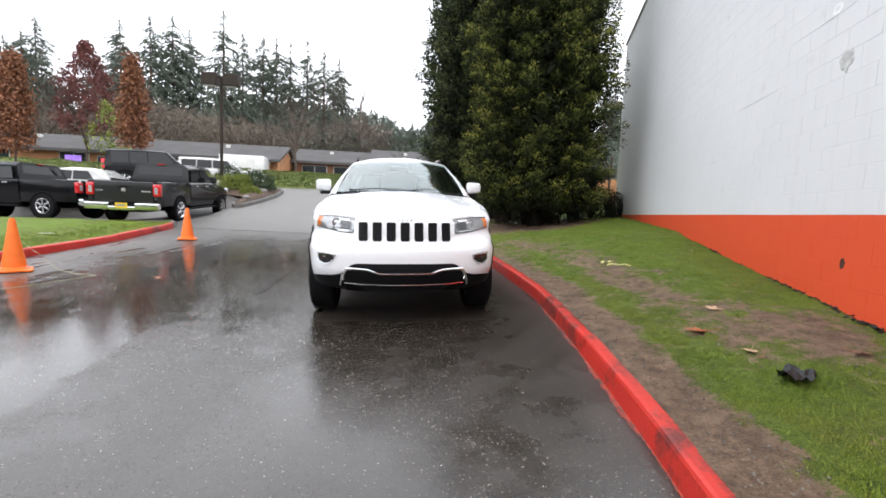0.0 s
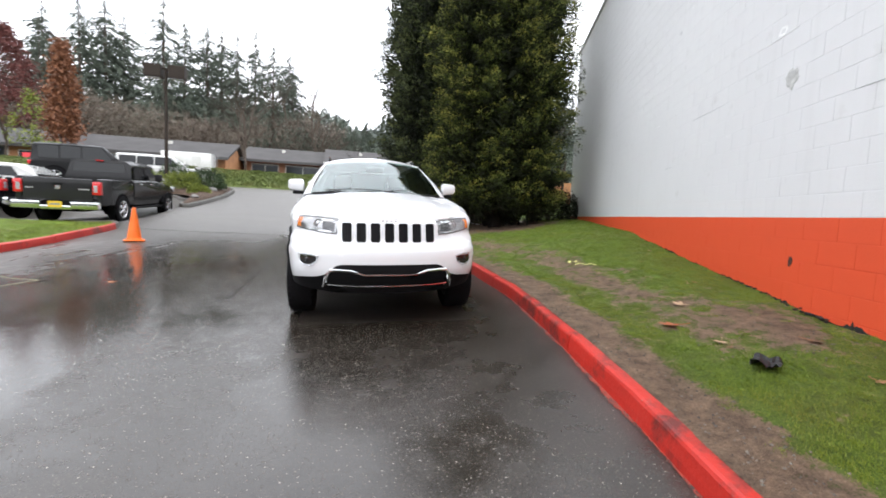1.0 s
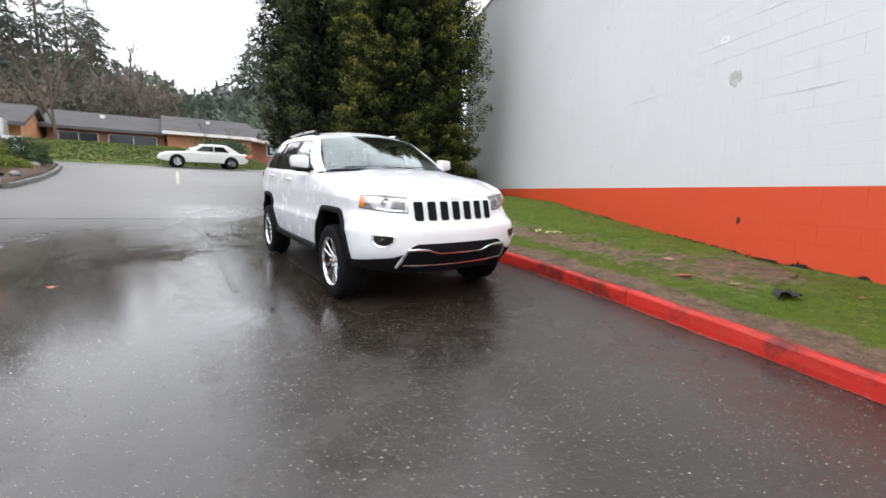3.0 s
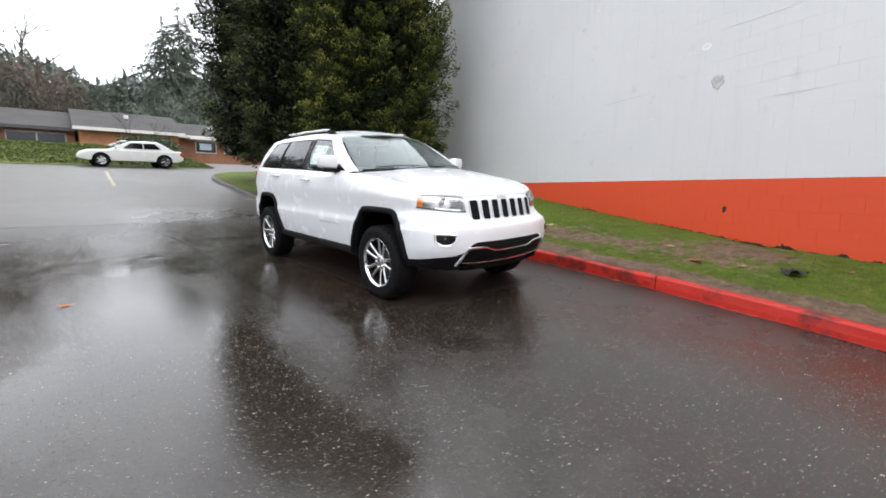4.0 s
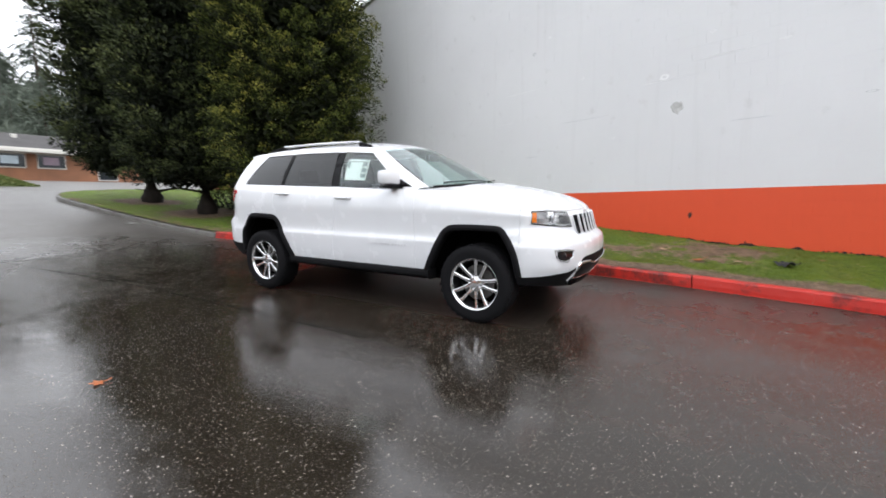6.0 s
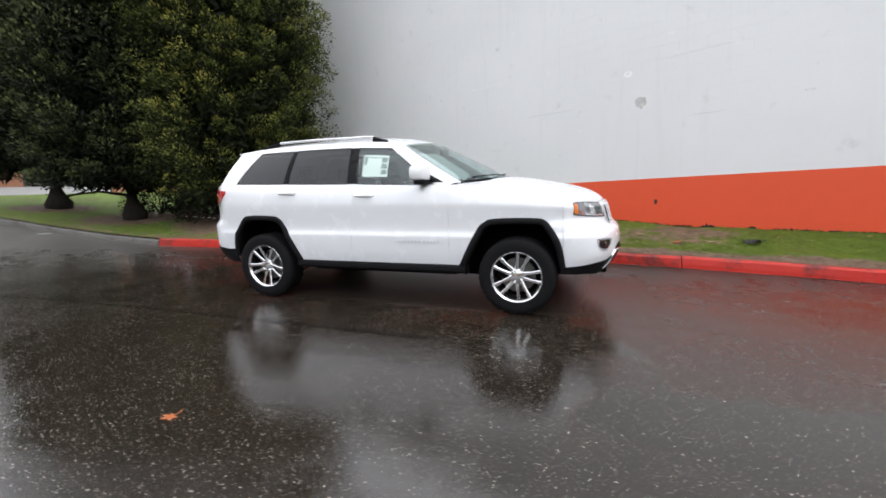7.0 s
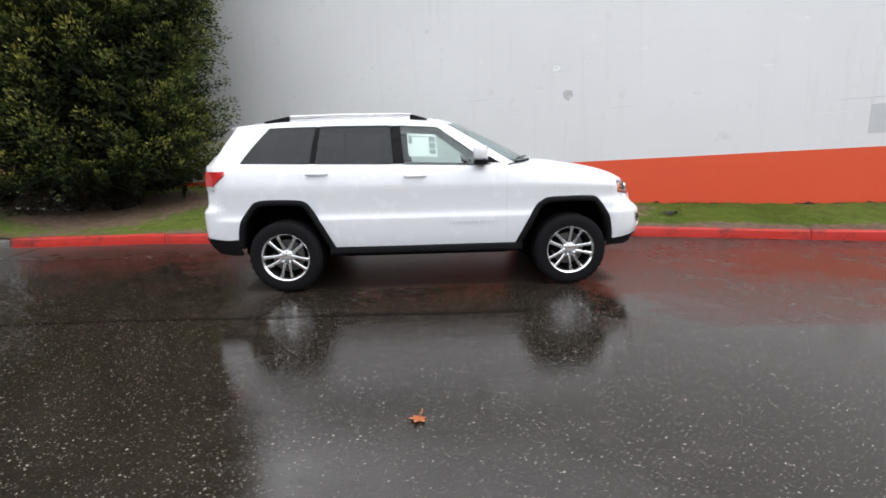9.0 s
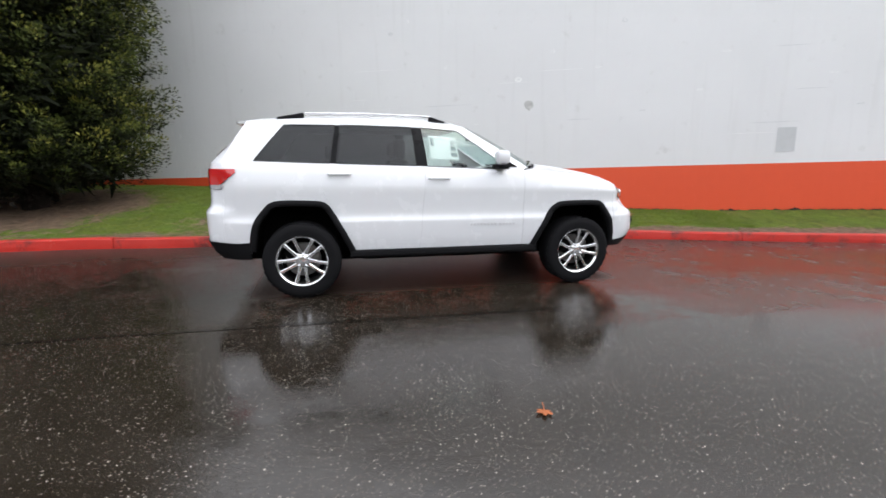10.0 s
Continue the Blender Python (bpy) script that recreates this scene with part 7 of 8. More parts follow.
small_tree("rust_tree", -19.2, 20.3, 8.1, 0.75, RUST_LEAF, "narrow street tree in rust-brown autumn leaf", 7000, 41, skirt=0.25)
small_tree("rust_tree", -15.0, 22.9, 9.2, 0.72, RUST_LEAF, "narrow street tree with rust-brown leaves", 7000, 42, skirt=0.3)
small_tree("wine_tree", -22.6, 31.2, 12.3, 2.1, WINE_LEAF, "half-bare tree with wine-red leaves", 9000, 43, skirt=0.35)
small_tree("lime_tree", -19.6, 28.5, 7.5, 1.3, SHRUB_LIME, "small tree with thin yellow-green leaves", 1000, 44, skirt=0.3)
st_tree = thing("street_tree", pose(0.8, 31.5, gz(0.8, 31.5)), "small bare street tree before the shops", "tree")
part("bare_crown", bare_tree_mesh(77, 4.6, 0.55, 6), BARK_DARK, st_tree)
ft = thing("street_tree", pose(-7.6, 31.0, gz(-7.6, 31.0)), "tall bare tree standing before the shops", "tree")
part("bare_crown", bare_tree_mesh(78, 9.5, 0.45, 6), BARK, ft)

# ---- shop row ----
SHINGLE = surface("grey_roof_shingle", (0.085, 0.082, 0.082), 0.85, scale=1.0, fine=14, vary=0.2, relief=0.5, dist=0.02, spec=0.1)
CEDAR = surface("orange_brown_siding", (0.36, 0.17, 0.075), 0.75, scale=1.2, fine=10, vary=0.25, relief=0.3, dist=0.02)
BRICKY = surface("brown_brick_front", (0.24, 0.11, 0.06), 0.8, scale=1.0, fine=12, vary=0.25, relief=0.3, dist=0.01)
TRIM_WHITE = surface("white_fascia_paint", (0.55, 0.54, 0.50), 0.6, vary=0.08)
SHOP_GLASS = surface("shop_window_glass", (0.03, 0.035, 0.04), 0.08, vary=0.3, relief=0.0)


def glow(name, col, k):
    m_, nt, b, vec = blank(name)
    link(nt, ramp(nt, noise_node(nt, vec, 2.0), [(0.35, tuple(c * 0.6 for c in col)), (0.65, col)]), b.inputs["Emission Color"])
    b.inputs["Emission Strength"].default_value = k
    b.inputs["Base Color"].default_value = (*[c * 0.3 for c in col], 1)
    return m_


SIGN_BLUE, SIGN_PINK, SIGN_PURPLE, SIGN_RED = glow("lit_blue_sign", (0.50, 0.60, 0.68), 0.5), glow("lit_pink_sign", (0.40, 0.30, 0.38), 0.25), glow("lit_purple_sign", (0.40, 0.22, 0.85), 0.9), glow("lit_red_sign", (0.9, 0.08, 0.10), 0.9)


def shop(x0, x1, yf, yb, eave, ridge, wall_mat, label, bays, canopy=True):
    """A low shop building facing -y: walls, pitched roof, gables, fascia, window bays (x, width, sill, head, material)."""
    xm = (x0 + x1) / 2
    z = gz(xm, yf)
    b = thing("shop_building", pose(xm, yf, z), label, "building", "row of low shops")
    X0, X1, D = x0 - xm, x1 - xm, yb - yf
    part("wall", boxes((X0, X1, 0, 0.25, -0.8, eave), (X0, X0 + 0.25, 0.25, D, -0.8, eave), (X1 - 0.25, X1, 0.25, D, -0.8, eave), (X0 + 0.25, X1 - 0.25, D - 0.25, D, -0.8, eave)), wall_mat, b)
    bm = bmesh.new()
    ov = 0.7
    prism(bm, [(-ov, eave - 0.08), (D / 2, ridge), (D + ov, eave - 0.08), (D + ov, eave + 0.10), (D / 2, ridge + 0.18), (-ov, eave + 0.10)], "x", X0 - 0.35, X1 + 0.35)
    rf_ = part("roof", bm, SHINGLE, b, "grey shingle roof")
    for xx in np.arange(X0 + 3, X1 - 1, 7.5):
        part("roof_vent", boxes((xx, xx + 0.3, D * 0.3, D * 0.3 + 0.3, eave + (ridge - eave) * 0.55, eave + (ridge - eave) * 0.62 + 0.5)), TRIM_WHITE, rf_)
    for xx in (X0 + 0.01, X1 - 0.21):
        bm = bmesh.new()
        prism(bm, [(0.0, eave - 0.02), (D, eave - 0.02), (D / 2, ridge - 0.02)], "x", xx, xx + 0.2)
        part("gable", bm, CEDAR, b, "orange-brown timber gable")
    part("fascia", boxes((X0 - 0.35, X1 + 0.35, -ov - 0.04, -ov + 0.02, eave - 0.12, eave + 0.11)), TRIM_WHITE if canopy else SHINGLE, b, "pale fascia board")
    for bx, bw, sill, head, mt in bays:
        bx -= xm
        w = part("window", boxes((bx, bx + bw, -0.06, 0.02, sill - 0.08, head + 0.08), bev=0.01), TRIM_WHITE, b, "white-framed shop window")
        npn = max(1, int(bw / 1.1))
        for i in range(npn):
            a, c = bx + 0.07 + (bw - 0.07) * i / npn, bx + (bw - 0.07) * (i + 1) / npn
            part("window_pane", boxes((a, c, -0.075, -0.055, sill, head)), SHOP_GLASS, w)
        if mt is not None:
            part("lit_sign", boxes((bx + bw * 0.2, bx + bw * 0.75, -0.09, -0.078, sill + 0.22 * (head - sill), head - 0.16 * (head - sill))), mt, w)
    return b


shop(-40, -9.6, 33.9, 41, 1.85, 3.35, CEDAR, "low timber shop row with a grey shingle roof", [(-38, 3, 0.3, 1.7, None), (-32.5, 2.6, 0.3, 1.7, None), (-26.4, 2.2, 0.5, 1.7, SIGN_PURPLE), (-23.6, 1.4, 0.7, 1.5, SIGN_RED), (-18.5, 3.0, 0.4, 1.7, None)], False)
shop(-9.2, -1.9, 39.2, 46, 2.1, 3.6, BRICKY, "low brick shop with a wide dark storefront", [(-8.6, 2.4, 0.2, 1.8, None), (-5.6, 3.2, 0.2, 1.8, None)], False)
shop(-1.7, 4.6, 38.0, 46, 2.2, 3.9, CEDAR, "projecting timber shop wing with a gabled end", [(1.0, 3.0, 0.3, 1.7, None)])
shop(4.9, 15.5, 40.0, 47, 2.2, 3.6, BRICKY, "low brick shop with lit display windows", [(6.2, 1.7, 1.0, 1.9, SIGN_BLUE), (8.5, 1.7, 1.0, 1.9, SIGN_PINK), (12.2, 1.4, 0.2, 2.0, None)])
part("shop_canopy", boxes((5.6, 10.6, 38.9, 40.0, gz(8, 40) + 1.98, gz(8, 40) + 2.2), bev=0.02), TRIM_WHITE, None, "white canopy over the display windows", category="canopy")

# behind the wall's far end: bare tree, fence, evergreen hedge shrubs
bt = thing("bare_tree", pose(11.6, 17.2, lz(11.6, 17.2)), "bare light-brown tree beyond the wall end", "tree")
part("bare_crown", bare_tree_mesh(91, 8.5, 0.6, 7), TWIG, bt)
fn = thing("wooden_fence", pose(14.0, 20.5, gz(14, 20.5)), "weathered wooden board fence behind the shrubs", "fence")
for i in range(26):
    part("board", boxes((-5 + i * 0.31, -5 + i * 0.31 + 0.28, -0.012, 0.012, 0.0, 1.55 + 0.04 * math.sin(i * 2.3))), CEDAR, fn)
for i in range(5):
    part("post", boxes((-5 + i * 2.0, -4.9 + i * 2.0, 0.02, 0.12, -0.2, 1.7)), BARK, fn)
# the shrub at (4.7, 11.9) is added to darken the gap between the trees
for i, (x, y, rx, ry, rz_) in enumerate(((5.6, 9.4, 0.9, 0.7, 1.0), (6.7, 9.2, 0.8, 0.7, 0.95), (7.4, 9.5, 0.7, 0.6, 0.9), (4.9, 10.2, 0.9, 0.8, 0.9), (4.7, 11.9, 0.9, 0.9, 0.95))):
    shrub("evergreen_shrub", (x, y, lz(x, y)), rx, ry, rz_, DARK_GREEN, "dark evergreen shrub against the wall", 3000, 60 + i, 0.08)
shrub("russet_shrub", (4.3, 9.0, lz(4.3, 9.0)), 1.0, 1.1, 0.75, RUSSET_SHADED, "russet undergrowth below the cypress, coloured dark for shade", 2600, 71, 0.09)

# ---- small things ----
def on_wall(u_y, z, out=0.0):
    """A point on the wall's face at plan y and height z."""
    return Vector((wall_x(u_y), u_y, z)) + WN * out


def wall_patch(name, y, z, w, h, mat, label, seed, out=0.006, ragged=0.35, depth=0.010):
    """A flat ragged patch on the wall: chipped paint, a filled hole, a repair."""
    rg = random.Random(seed)
    n = 30
    bm = bmesh.new()
    c = bm.verts.new((0, depth * 0.4, 0))
    rim, rim2 = [], []
    for i in range(n):
        a = 2 * math.pi * i / n
        r = 1 + ragged * (1.3 * fbm(math.cos(a) * 1.3 + seed, math.sin(a) * 1.3, seed * 0.7) + rg.uniform(-0.25, 0.25))
        rim2.append(bm.verts.new((w * 0.36 * r * math.cos(a), depth, h * 0.36 * r * math.sin(a))))
        rim.append(bm.verts.new((w * 0.5 * r * math.cos(a), -0.004, h * 0.5 * r * math.sin(a))))
    for i in range(n):
        bm.faces.new((c, rim2[i], rim2[(i + 1) % n]))
        bm.faces.new((rim2[i], rim[i], rim[(i + 1) % n], rim2[(i + 1) % n]))
    ob = part(name, bm, mat, None, label, kind="structure", category="wall patch")
    m = WM.copy()
    m.translation = on_wall(y, z, out - 0.004)
    ob.matrix_basis = m
    return ob


FILLER = surface("grey_cement_filler", (0.50, 0.50, 0.49), 0.85, scale=12, relief=0.6, dist=0.006, vary=0.25)
FADED = surface("faded_grey_paint", (0.52, 0.53, 0.54), 0.6, vary=0.06)
WALL_CHIP = surface("flaked_white_paint", (0.84, 0.84, 0.84), 0.6, relief=0.5)
SOOT = surface("dark_drip_stain", (0.06, 0.02, 0.015), 0.7)
wall_patch("cement_patch", -1.46, 2.54, 0.20, 0.22, FILLER, "rough grey cement patch on the white wall", 1, depth=0.008)
wall_patch("drip_stain", -1.70, 0.80, 0.06, 0.11, SOOT, "small dark drip on the orange band", 2, depth=0.006)
fp = part("painted_over_panel", boxes((-0.17, 0.17, 0.003, 0.007, -0.235, 0.235)), FADED, None, "faded grey painted-over rectangle on the wall", kind="structure", category="wall patch")
mfp = WM.copy()
mfp.translation = on_wall(-6.15, 1.67)
fp.matrix_basis = mfp
rg = random.Random(4)
for i, (y, z, w, h) in enumerate(((4.69, 3.17, 0.10, 0.12), (-2.75, 3.24, 0.22, 0.06), (0.93, 4.39, 0.12, 0.08), (1.30, 4.16, 0.16, 0.12), (-1.25, 3.08, 0.30, 0.16), (-4.6, 2.7, 0.3, 0.05), (-3.6, 2.35, 0.25, 0.04), (-5.0, 3.4, 0.35, 0.05), (-1.9, 3.6, 0.18, 0.10), (2.6, 3.6, 0.10, 0.08), (-0.4, 2.2, 0.20, 0.03), (-6.8, 2.9, 0.30, 0.04), (-3.2, 4.1, 0.2, 0.15), (0.2, 3.4, 0.12, 0.10), (6.3, 2.2, 0.08, 0.20), (-7.3, 2.3, 0.25, 0.04))):
    wall_patch("paint_blister", y, z, w * 0.7, h * 0.7, WALL_CHIP if i % 3 else FADED, "flaked and blistered patch of wall paint", 10 + i, out=0.004, depth=0.003)
# mortar ridges standing through the paint
for i in range(12):
    y, r_ = rg.uniform(-9, 4), rg.randint(7, 20)
    z = W_LINE + (r_ - 4) * BH
    l = rg.uniform(0.3, 1.2)
    bm = bmesh.new()
    tube(bm, [(-l / 2, 0.0, 0.0), (-l / 4, 0.004, rg.uniform(-0.004, 0.004)), (l / 4, 0.004, rg.uniform(-0.004, 0.004)), (l / 2, 0.0, 0.0)], [0.001, 0.003, 0.004, 0.001], 5)
    ob = part("mortar_ridge", bm, WALL_CHIP if i % 2 else FADED, None, "thin ridge of mortar under the paint", kind="structure", category="wall patch")
    m = WM.copy()
    m.translation = on_wall(y, z)
    ob.matrix_basis = m

# black soil crumbs along the wall's foot
DIRT = surface("black_wet_soil", (0.014, 0.011, 0.009), 0.8, relief=0.6, dist=0.01)
bm = bmesh.new()
for i in range(700):
    y = rg.uniform(-9, 3.2)
    if fbm(y * 0.9, 3.3) < 0.12:
        continue
    s = rg.uniform(0.004, 0.018)
    p = on_wall(y, float(wall_foot(y)) + rg.uniform(-0.005, 0.02), rg.uniform(0.0, 0.05))
    bmesh.ops.create_icosphere(bm, subdivisions=1, radius=s, matrix=Matrix.Translation(p) @ Matrix.Rotation(rg.uniform(0, 3), 4, "Z") @ Matrix.Diagonal((1, 1.6, 0.7, 1)))
# black splash, lost paint and painted gap shade where the wall meets the ground
foot_y = np.arange(-9.0, 3.2, 0.02)
fv, ff_ = [], []
for i, y in enumerate(foot_y):
    hgt = -0.02 + 0.03 * fbm(y * 0.7, 4.4) + 0.035 * abs(fbm(y * 2.3, 1.4)) + 0.06 * max(0.0, fbm(y * 9.0, 3.4)) * (0.5 + abs(fbm(y * 23.0, 8.4)))
    fv += [tuple(on_wall(float(y), float(wall_foot(y)) - 0.06, 0.0065)), tuple(on_wall(float(y), float(wall_foot(y)) + 0.5 * hgt, 0.0075)), tuple(on_wall(float(y), float(wall_foot(y)) + hgt, 0.0045))]
    if i:
        for k in (0, 1):
            ff_.append((3 * i - 3 + k, 3 * i + k, 3 * i + 1 + k, 3 * i - 2 + k))
put_mesh("foot_dirt_shade", fv, ff_, DIRT, label="ragged black line of dirt and gap shade along the wall foot", kind="structure", category="wall stain")
part("soil_crumbs", bm, DIRT, None, "black wet soil crumbs along the wall foot", kind="stuff", category="soil")


def maple_leaf(x, y, z, s, rz, mat, label, curl=0.16):
    """A five-lobed dry leaf, slightly curled."""
    out = []
    tips = ((90, 1.0), (40, 0.92), (-12, 0.62), (192, 0.62), (140, 0.92))
    for a, r in sorted((((a) % 360, r) for a, r in tips)):
        out += [(a - 20, r * 0.64), (a - 7, r * 0.82), (a, r), (a + 7, r * 0.82), (a + 20, r * 0.64)]
        out.append((a + 25, 0.44))
    out.append((270, 0.15))
    out.sort()
    bm = bmesh.new()
    c = bm.verts.new((0, 0, 0))
    vs = [bm.verts.new((r * s * math.cos(radians(a)), r * s * math.sin(radians(a)), curl * s * r * r * abs(math.sin(radians(a * 1.5))))) for a, r in out]
    for i in range(len(vs)):
        bm.faces.new((c, vs[i], vs[(i + 1) % len(vs)]))
    tube(bm, [(0, 0, 0.002), (0, -0.5 * s, 0.01), (0.1 * s, -0.9 * s, 0.02)], 0.0025, 4)
    ob = part("fallen_leaf", bm, mat, None, label, category="leaf", group="fallen leaves")
    ob.matrix_basis = pose(x, y, z, rg.uniform(-8, 8), rg.uniform(-8, 8), rz)
    return ob


LEAF_O = surface("orange_dry_leaf", (0.34, 0.10, 0.03), 0.6, vary=0.3, scale=30)
LEAF_B = surface("brown_dry_leaf", (0.26, 0.13, 0.06), 0.7, vary=0.3, scale=30)
LEAF_T = surface("tan_dry_leaf", (0.42, 0.28, 0.17), 0.7, vary=0.25, scale=30)


def lawn_top(x, y):
    return lz(x, y) + 0.028 * fbm(x, y, 2.0, 1.6) + 0.010


maple_leaf(2.274, -1.859, lawn_top(2.274, -1.859) + 0.01, 0.13, 40, LEAF_O, "large orange maple leaf on the grass")
maple_leaf(2.319, -2.269, lawn_top(2.32, -2.27) + 0.01, 0.08, 120, LEAF_T, "pale tan leaf on the grass")
maple_leaf(2.756, -2.592, lawn_top(2.76, -2.6) + 0.006, 0.085, 200, LEAF_B, "rust-brown maple leaf on bare soil")
maple_leaf(2.75, -1.4, lawn_top(2.75, -1.4) + 0.01, 0.10, 10, LEAF_T, "pale tan leaf lying on soil")
maple_leaf(-3.318, 1.509, gz(-3.318, 1.509) + 0.006, 0.065, 70, LEAF_O, "orange maple leaf stuck to wet asphalt", curl=0.08)
for i in range(46):
    y = rg.uniform(-4.5, 9)
    k = float(kerb_x(y)) + 0.25
    x = k + rg.random() * max(0.3, float(wall_x(y)) - k - 0.2)
    if y > 6 or rg.random() < 0.6:
        maple_leaf(x, y, lawn_top(x, y), rg.uniform(0.03, 0.06), rg.uniform(0, 360), rg.choice((LEAF_B, LEAF_T, LEAF_O)), "small dry leaf on the verge")

# small stones and crumbs lying on the bare soil
PEBBLE = surface("mixed_soil_stones", (0.20, 0.17, 0.14), 0.8, vary=0.4, island=0.8)
pv, pf = [], []
for i in range(2600):
    y = rg.uniform(-4.6, 4.5)
    k = float(kerb_x(y)) + 0.14
    x = k + (rg.random() ** 1.8) * max(0.3, float(wall_x(y)) - k - 0.1)
    if soil_at(x, y) < 0.30:
        continue
    s_, z = rg.uniform(0.003, 0.011), lawn_top(x, y) - 0.004
    b0, a0 = len(pv), rg.uniform(0, 6)
    pv += [(x + s_ * math.cos(a0 + a) * rg.uniform(0.7, 1.2), y + s_ * math.sin(a0 + a) * rg.uniform(0.7, 1.2), z) for a in (0, 1.57, 3.14, 4.71)] + [(x, y, z + s_ * 0.9)]
    pf += [(b0 + j, b0 + (j + 1) % 4, b0 + 4) for j in range(4)]
put_mesh("soil_stones", pv, pf, PEBBLE, label="small stones and crumbs on the bare soil", category="stones", kind="stuff")

# scraps: black rag, yellow tape, pale board, paper
RAG = surface("black_wet_cloth", (0.012, 0.013, 0.014), 0.6, relief=0.5, dist=0.01)
bm = bmesh.new()
bmesh.ops.create_grid(bm, x_segments=12, y_segments=9, size=0.5)
for v in bm.verts:
    n1 = fbm(v.co.x * 3, v.co.y * 3, 7)
    v.co.x *= 0.24 + 0.05 * fbm(v.co.y * 4, 1, 3)
    v.co.y *= 0.15 + 0.05 * fbm(v.co.x * 9, 2, 5)
    v.co.z = 0.03 + 0.05 * n1
rag = part("black_rag", bm, RAG, None, "crumpled black rag lying on the grass", smooth=True, category="rag")
rag.matrix_basis = pose(2.151, -2.767, lawn_top(2.15, -2.77) + 0.002, 0, 0, 35)
TAPE = surface("pale_yellow_plastic", (0.62, 0.60, 0.18), 0.35, vary=0.2)
for dx, dy, rz in ((0, 0, 25), (-0.05, -0.35, -10)):
    bm = bmesh.new()
    pts = [(-0.16, 0, 0.01), (-0.08, 0.03, 0.03), (0.0, 0.0, 0.015), (0.09, 0.035, 0.03), (0.17, 0.0, 0.01)]
    lo_, hi_ = [bm.verts.new(p) for p in pts], [bm.verts.new((p[0] + 0.01, p[1] + 0.045, p[2] + 0.006)) for p in pts]
    for i in range(4):
        bm.faces.new((lo_[i], lo_[i + 1], hi_[i + 1], hi_[i]))
    ob = part("plastic_scrap", bm, TAPE, None, "twisted pale yellow plastic strip on soil", category="litter")
    ob.matrix_basis = pose(3.05 + dx, 1.04 + dy, lawn_top(3.05 + dx, 1.04 + dy), 0, 0, rz)
bd = part("pale_board", boxes((-0.42, 0.42, -0.05, 0.05, -0.012, 0.012), bev=0.003), surface("weathered_white_board", (0.55, 0.55, 0.52), 0.7), None, "weathered white board leaning on the ground", category="board")
bd.matrix_basis = pose(3.85, 9.4, lz(3.85, 9.4) + 0.11, 0, 8, -55)
pp = part("paper_scrap", boxes((-0.13, 0.13, -0.08, 0.08, 0.0, 0.006)), PAPER, None, "flat white paper scrap on the asphalt", category="litter")
pp.matrix_basis = pose(1.54, 11.7, gz(1.54, 11.7) + 0.006, 2, 1, 20)
pp = part("paper_scrap", boxes((-0.13, 0.13, -0.03, 0.03, 0.0, 0.006)), PAPER, None, "white paper scrap on the grass strip", category="litter")
pp.matrix_basis = pose(-7.6, 5.6, gz(-7.6, 5.6) + 0.17, 0, 0, 10)

# red paint run over onto the asphalt along the kerb's foot
SPRAY, nt_, b_s, vec_ = blank("faded_red_overspray")
speck = ramp(nt_, maths(nt_, "ADD", maths(nt_, "MULTIPLY", noise_node(nt_, vec_, 95, 3, 0.7), 0.6), maths(nt_, "MULTIPLY", noise_node(nt_, vec_, 9, 3), 0.4)), [(0.45, (0, 0, 0)), (0.53, (1, 1, 1))])
link(nt_, mixc(nt_, speck, (0.045, 0.040, 0.036), (0.34, 0.05, 0.03)), b_s.inputs["Base Color"])
b_s.inputs["Roughness"].default_value = 0.45
bump(nt_, b_s, speck, 0.5, 0.003)
ov_, of_ = [], []
for i, y in enumerate(np.arange(-4.6, 0.6, 0.025)):
    w_ = 0.004 + 0.085 * max(0.0, fbm(y * 1.4, 2.2) + 0.05) * (0.6 + 0.9 * abs(fbm(y * 9.0, 5.2))) + 0.012 * abs(fbm(y * 27.0, 7.7))
    k = float(kerb_x(y))
    ov_ += [(k + 0.02, y, gz(k, y) + 0.004), (k - w_, y, gz(k - w_, y) + 0.004)]
    if i:
        of_.append((2 * i - 2, 2 * i, 2 * i + 1, 2 * i - 1))
put_mesh("paint_overspray", ov_, of_, SPRAY, label="ragged red paint edge on the asphalt by the kerb", kind="structure", category="paint")

# road joints and the worn street mark
TAR = surface("tar_joint", (0.014, 0.012, 0.010), 0.10, vary=0.4, fine=120, relief=0.4)


def joint(pts, w, mat, label, name="road_joint"):
    vs, fs = [], []
    pts = [np.array(p, float) for p in catmull(np.array(pts, float), 10)]
    for i, p in enumerate(pts):
        d = pts[min(i + 1, len(pts) - 1)] - pts[max(i - 1, 0)]
        d /= np.hypot(*d)
        nn = np.array([-d[1], d[0]])
        ww = w * (0.8 + 0.5 * fbm(p[0], p[1], 2, 3))
        for s in (-0.5, 0.5):
            q = p + nn * ww * s
            vs.append((q[0], q[1], gz(q[0], q[1]) + 0.004))
    for i in range(len(pts) - 1):
        fs.append((2 * i, 2 * i + 1, 2 * i + 3, 2 * i + 2))
    return put_mesh(name, vs, fs, mat, label=label, kind="structure", category="road mark")


joint([(-6.0, 8.6), (-2.45, 8.1), (-0.9, 7.85), (0.2, 7.68), (1.6, 7.6)], 0.035, TAR, "dark tar joint across the drive")
joint([(-1.95, 7.3), (-1.68, 5.0), (-1.72, 2.2), (-1.75, 0.6)], 0.075, TAR, "dark worn joint along the drive")
YELLOW = surface("worn_yellow_line", (0.40, 0.36, 0.25), 0.6, vary=0.4, scale=8)
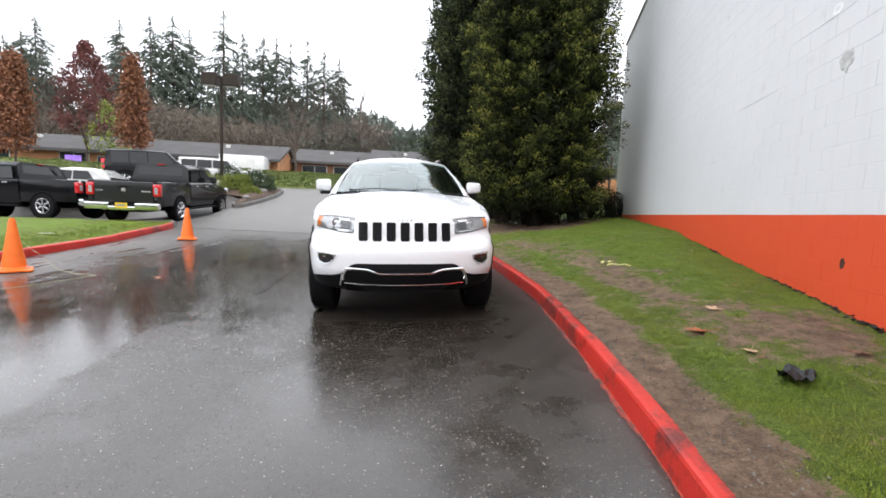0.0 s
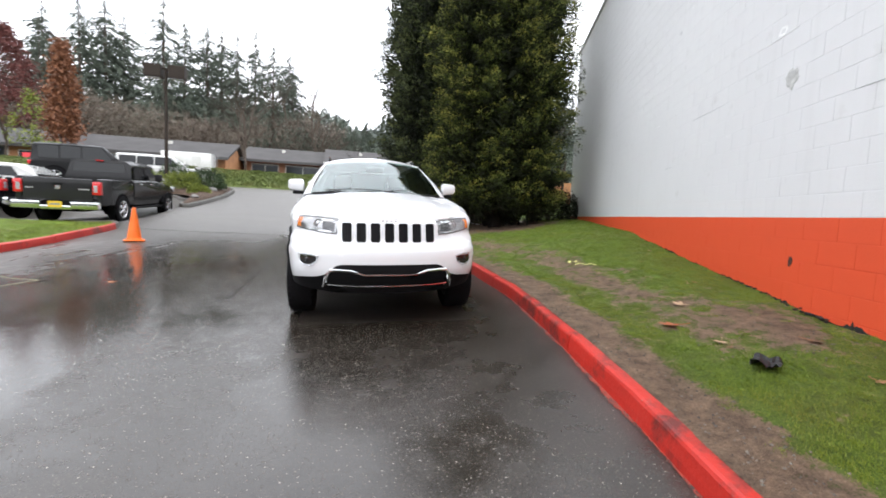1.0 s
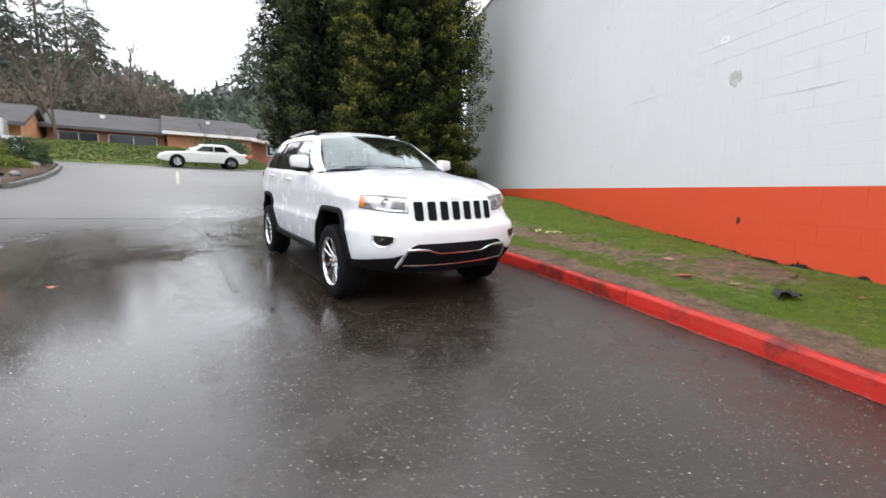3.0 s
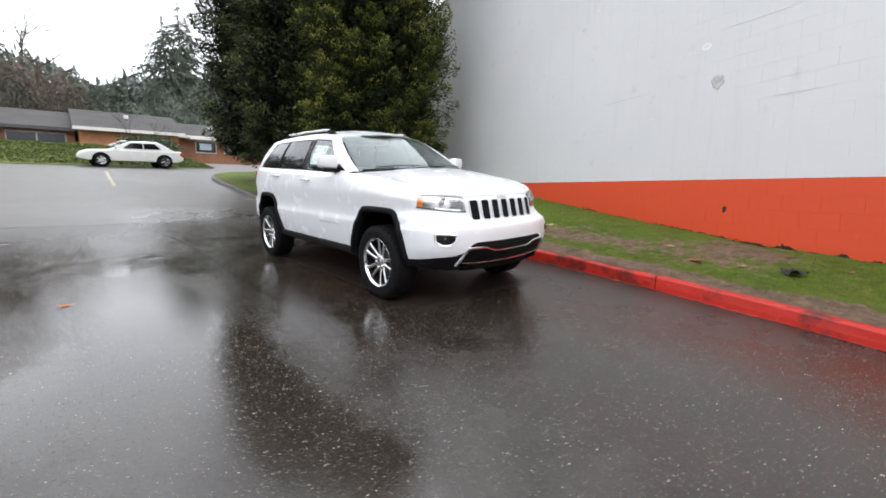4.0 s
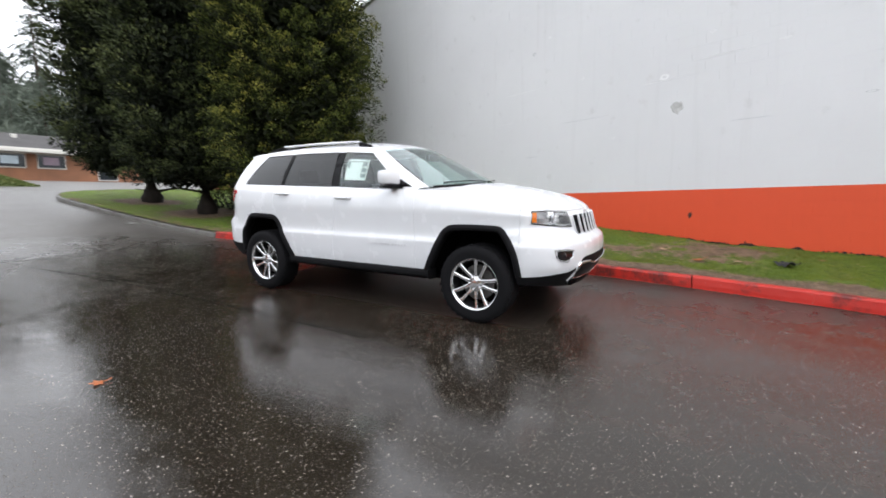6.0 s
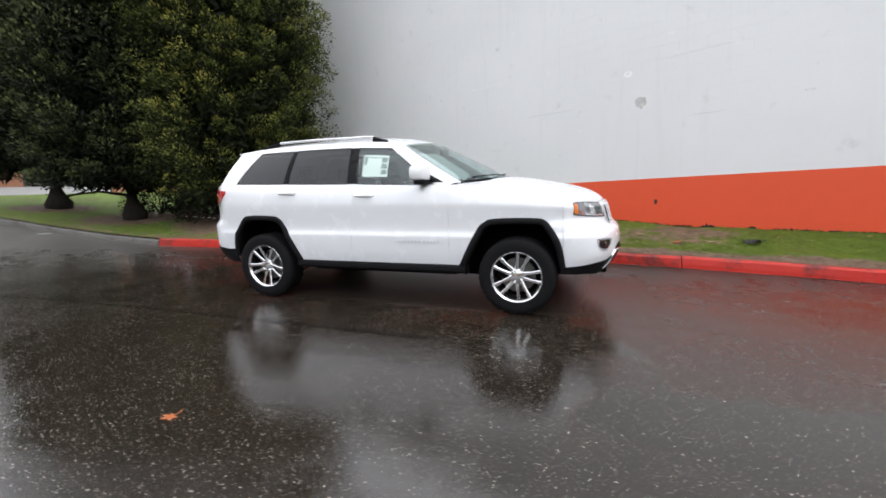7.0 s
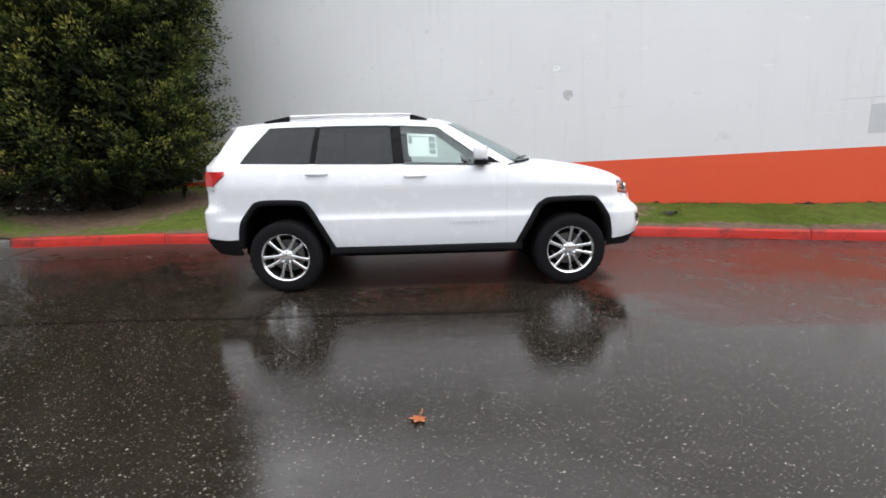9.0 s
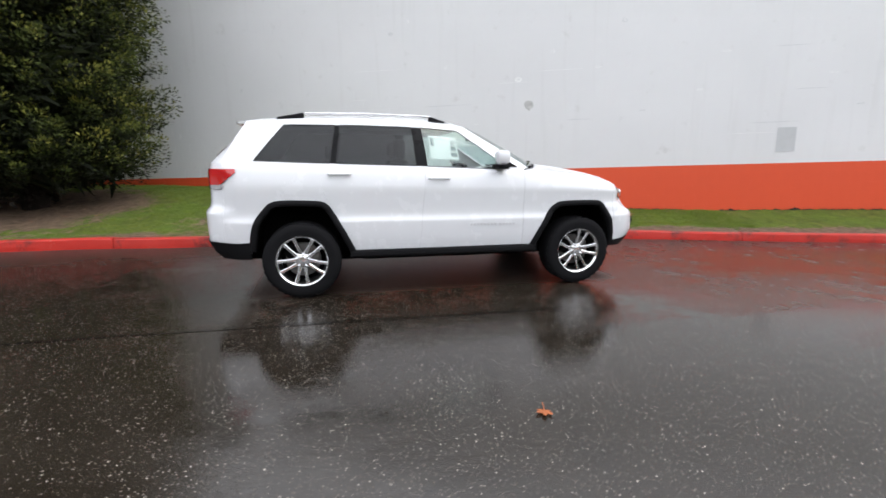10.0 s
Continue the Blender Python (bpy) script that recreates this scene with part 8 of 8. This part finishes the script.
joint([(-1.81, 14.85), (-1.75, 17.0), (-1.69, 19.1)], 0.13, YELLOW, "worn pale yellow line at the street mouth", "street_line")

# grass blades on the verge and the strip
rng = np.random.default_rng(9)


def blades(name, cand, zf, mask, label, hmin=0.006, hmax=0.020):
    pts = [(x, y, zf(x, y)) for x, y in cand if mask(x, y)]
    P = np.array(pts)
    reps = 13
    P = np.repeat(P, reps, 0) + rng.normal(0, 0.018, (len(P) * reps, 3)) * np.array([1, 1, 0])
    n = len(P)
    h = rng.uniform(hmin, hmax, n)[:, None]
    lean = rng.normal(0, 0.45, (n, 3)) * np.array([1, 1, 0])
    sd = rng.normal(0, 1, (n, 3)) * np.array([1, 1, 0])
    sd /= np.linalg.norm(sd, axis=1)[:, None]
    v = np.stack([P - sd * 0.0019, P + sd * 0.0019, P + (np.array([0, 0, 1]) + lean) * h], 1).reshape(-1, 3)
    f = np.arange(n * 3).reshape(-1, 3)
    fast_mesh(name, v, f, GRASS, None, label=label, category="grass", kind="stuff")


ca = []
for _ in range(38000):
    y = rng.uniform(-5, 9.5) if rng.uniform() < 0.8 else rng.uniform(-14, 11)
    k = kerb_x(y) + 0.18
    ca.append((k + rng.uniform() * (wall_x(y) - k), y))
blades("verge_grass", ca, lambda x, y: lz(x, y) + 0.028 * fbm(x, y, 2.0, 1.6), lambda x, y: soil_at(x, y) + 0.45 * fbm(x, y, 8.0, 6.0) < 0.38, "short wet green grass blades on the verge")

ca = []
for _ in range(7000):
    y = rng.uniform(1, 8.9)
    ca.append((float(np.interp(y, [-14, 3, 5.5, 8.45, 8.9], [-6.5, -6.46, -6.42, -6.38, -6.5])) - 0.05 - rng.uniform() * 4.5, y))
blades("strip_grass", ca, lambda x, y: gz(min(x, -6.3), y) + 0.15, lambda x, y: True, "short mown grass of the strip", 0.02, 0.05)

# ---- nearest orange blocks of the wall, one by one ----
bvs, bfs = block_mesh(BL - JV, BH - J)
shared = None
for u0, z0 in near_cells[:300]:
    if shared is None:
        ob = put_mesh("block", bvs, bfs, WALL_ORANGE, parent=wall)
        shared = ob.data
    else:
        ob = new("block", shared)
        ob.parent = wall
    ob.matrix_basis = pose(u0 + JV / 2, random.uniform(-0.0002, 0.0002), z0 + J / 2)
jv, jf = [], []
for u0, z0 in near_cells[300:]:
    b0 = len(jv)
    jv += [(v[0] + u0 + JV / 2, v[1], v[2] + z0 + J / 2) for v in bvs]
    jf += [tuple(i + b0 for i in f) for f in bfs]
if jf:
    put_mesh("band_blocks", jv, jf, WALL_ORANGE, parent=wall, kind="stuff")
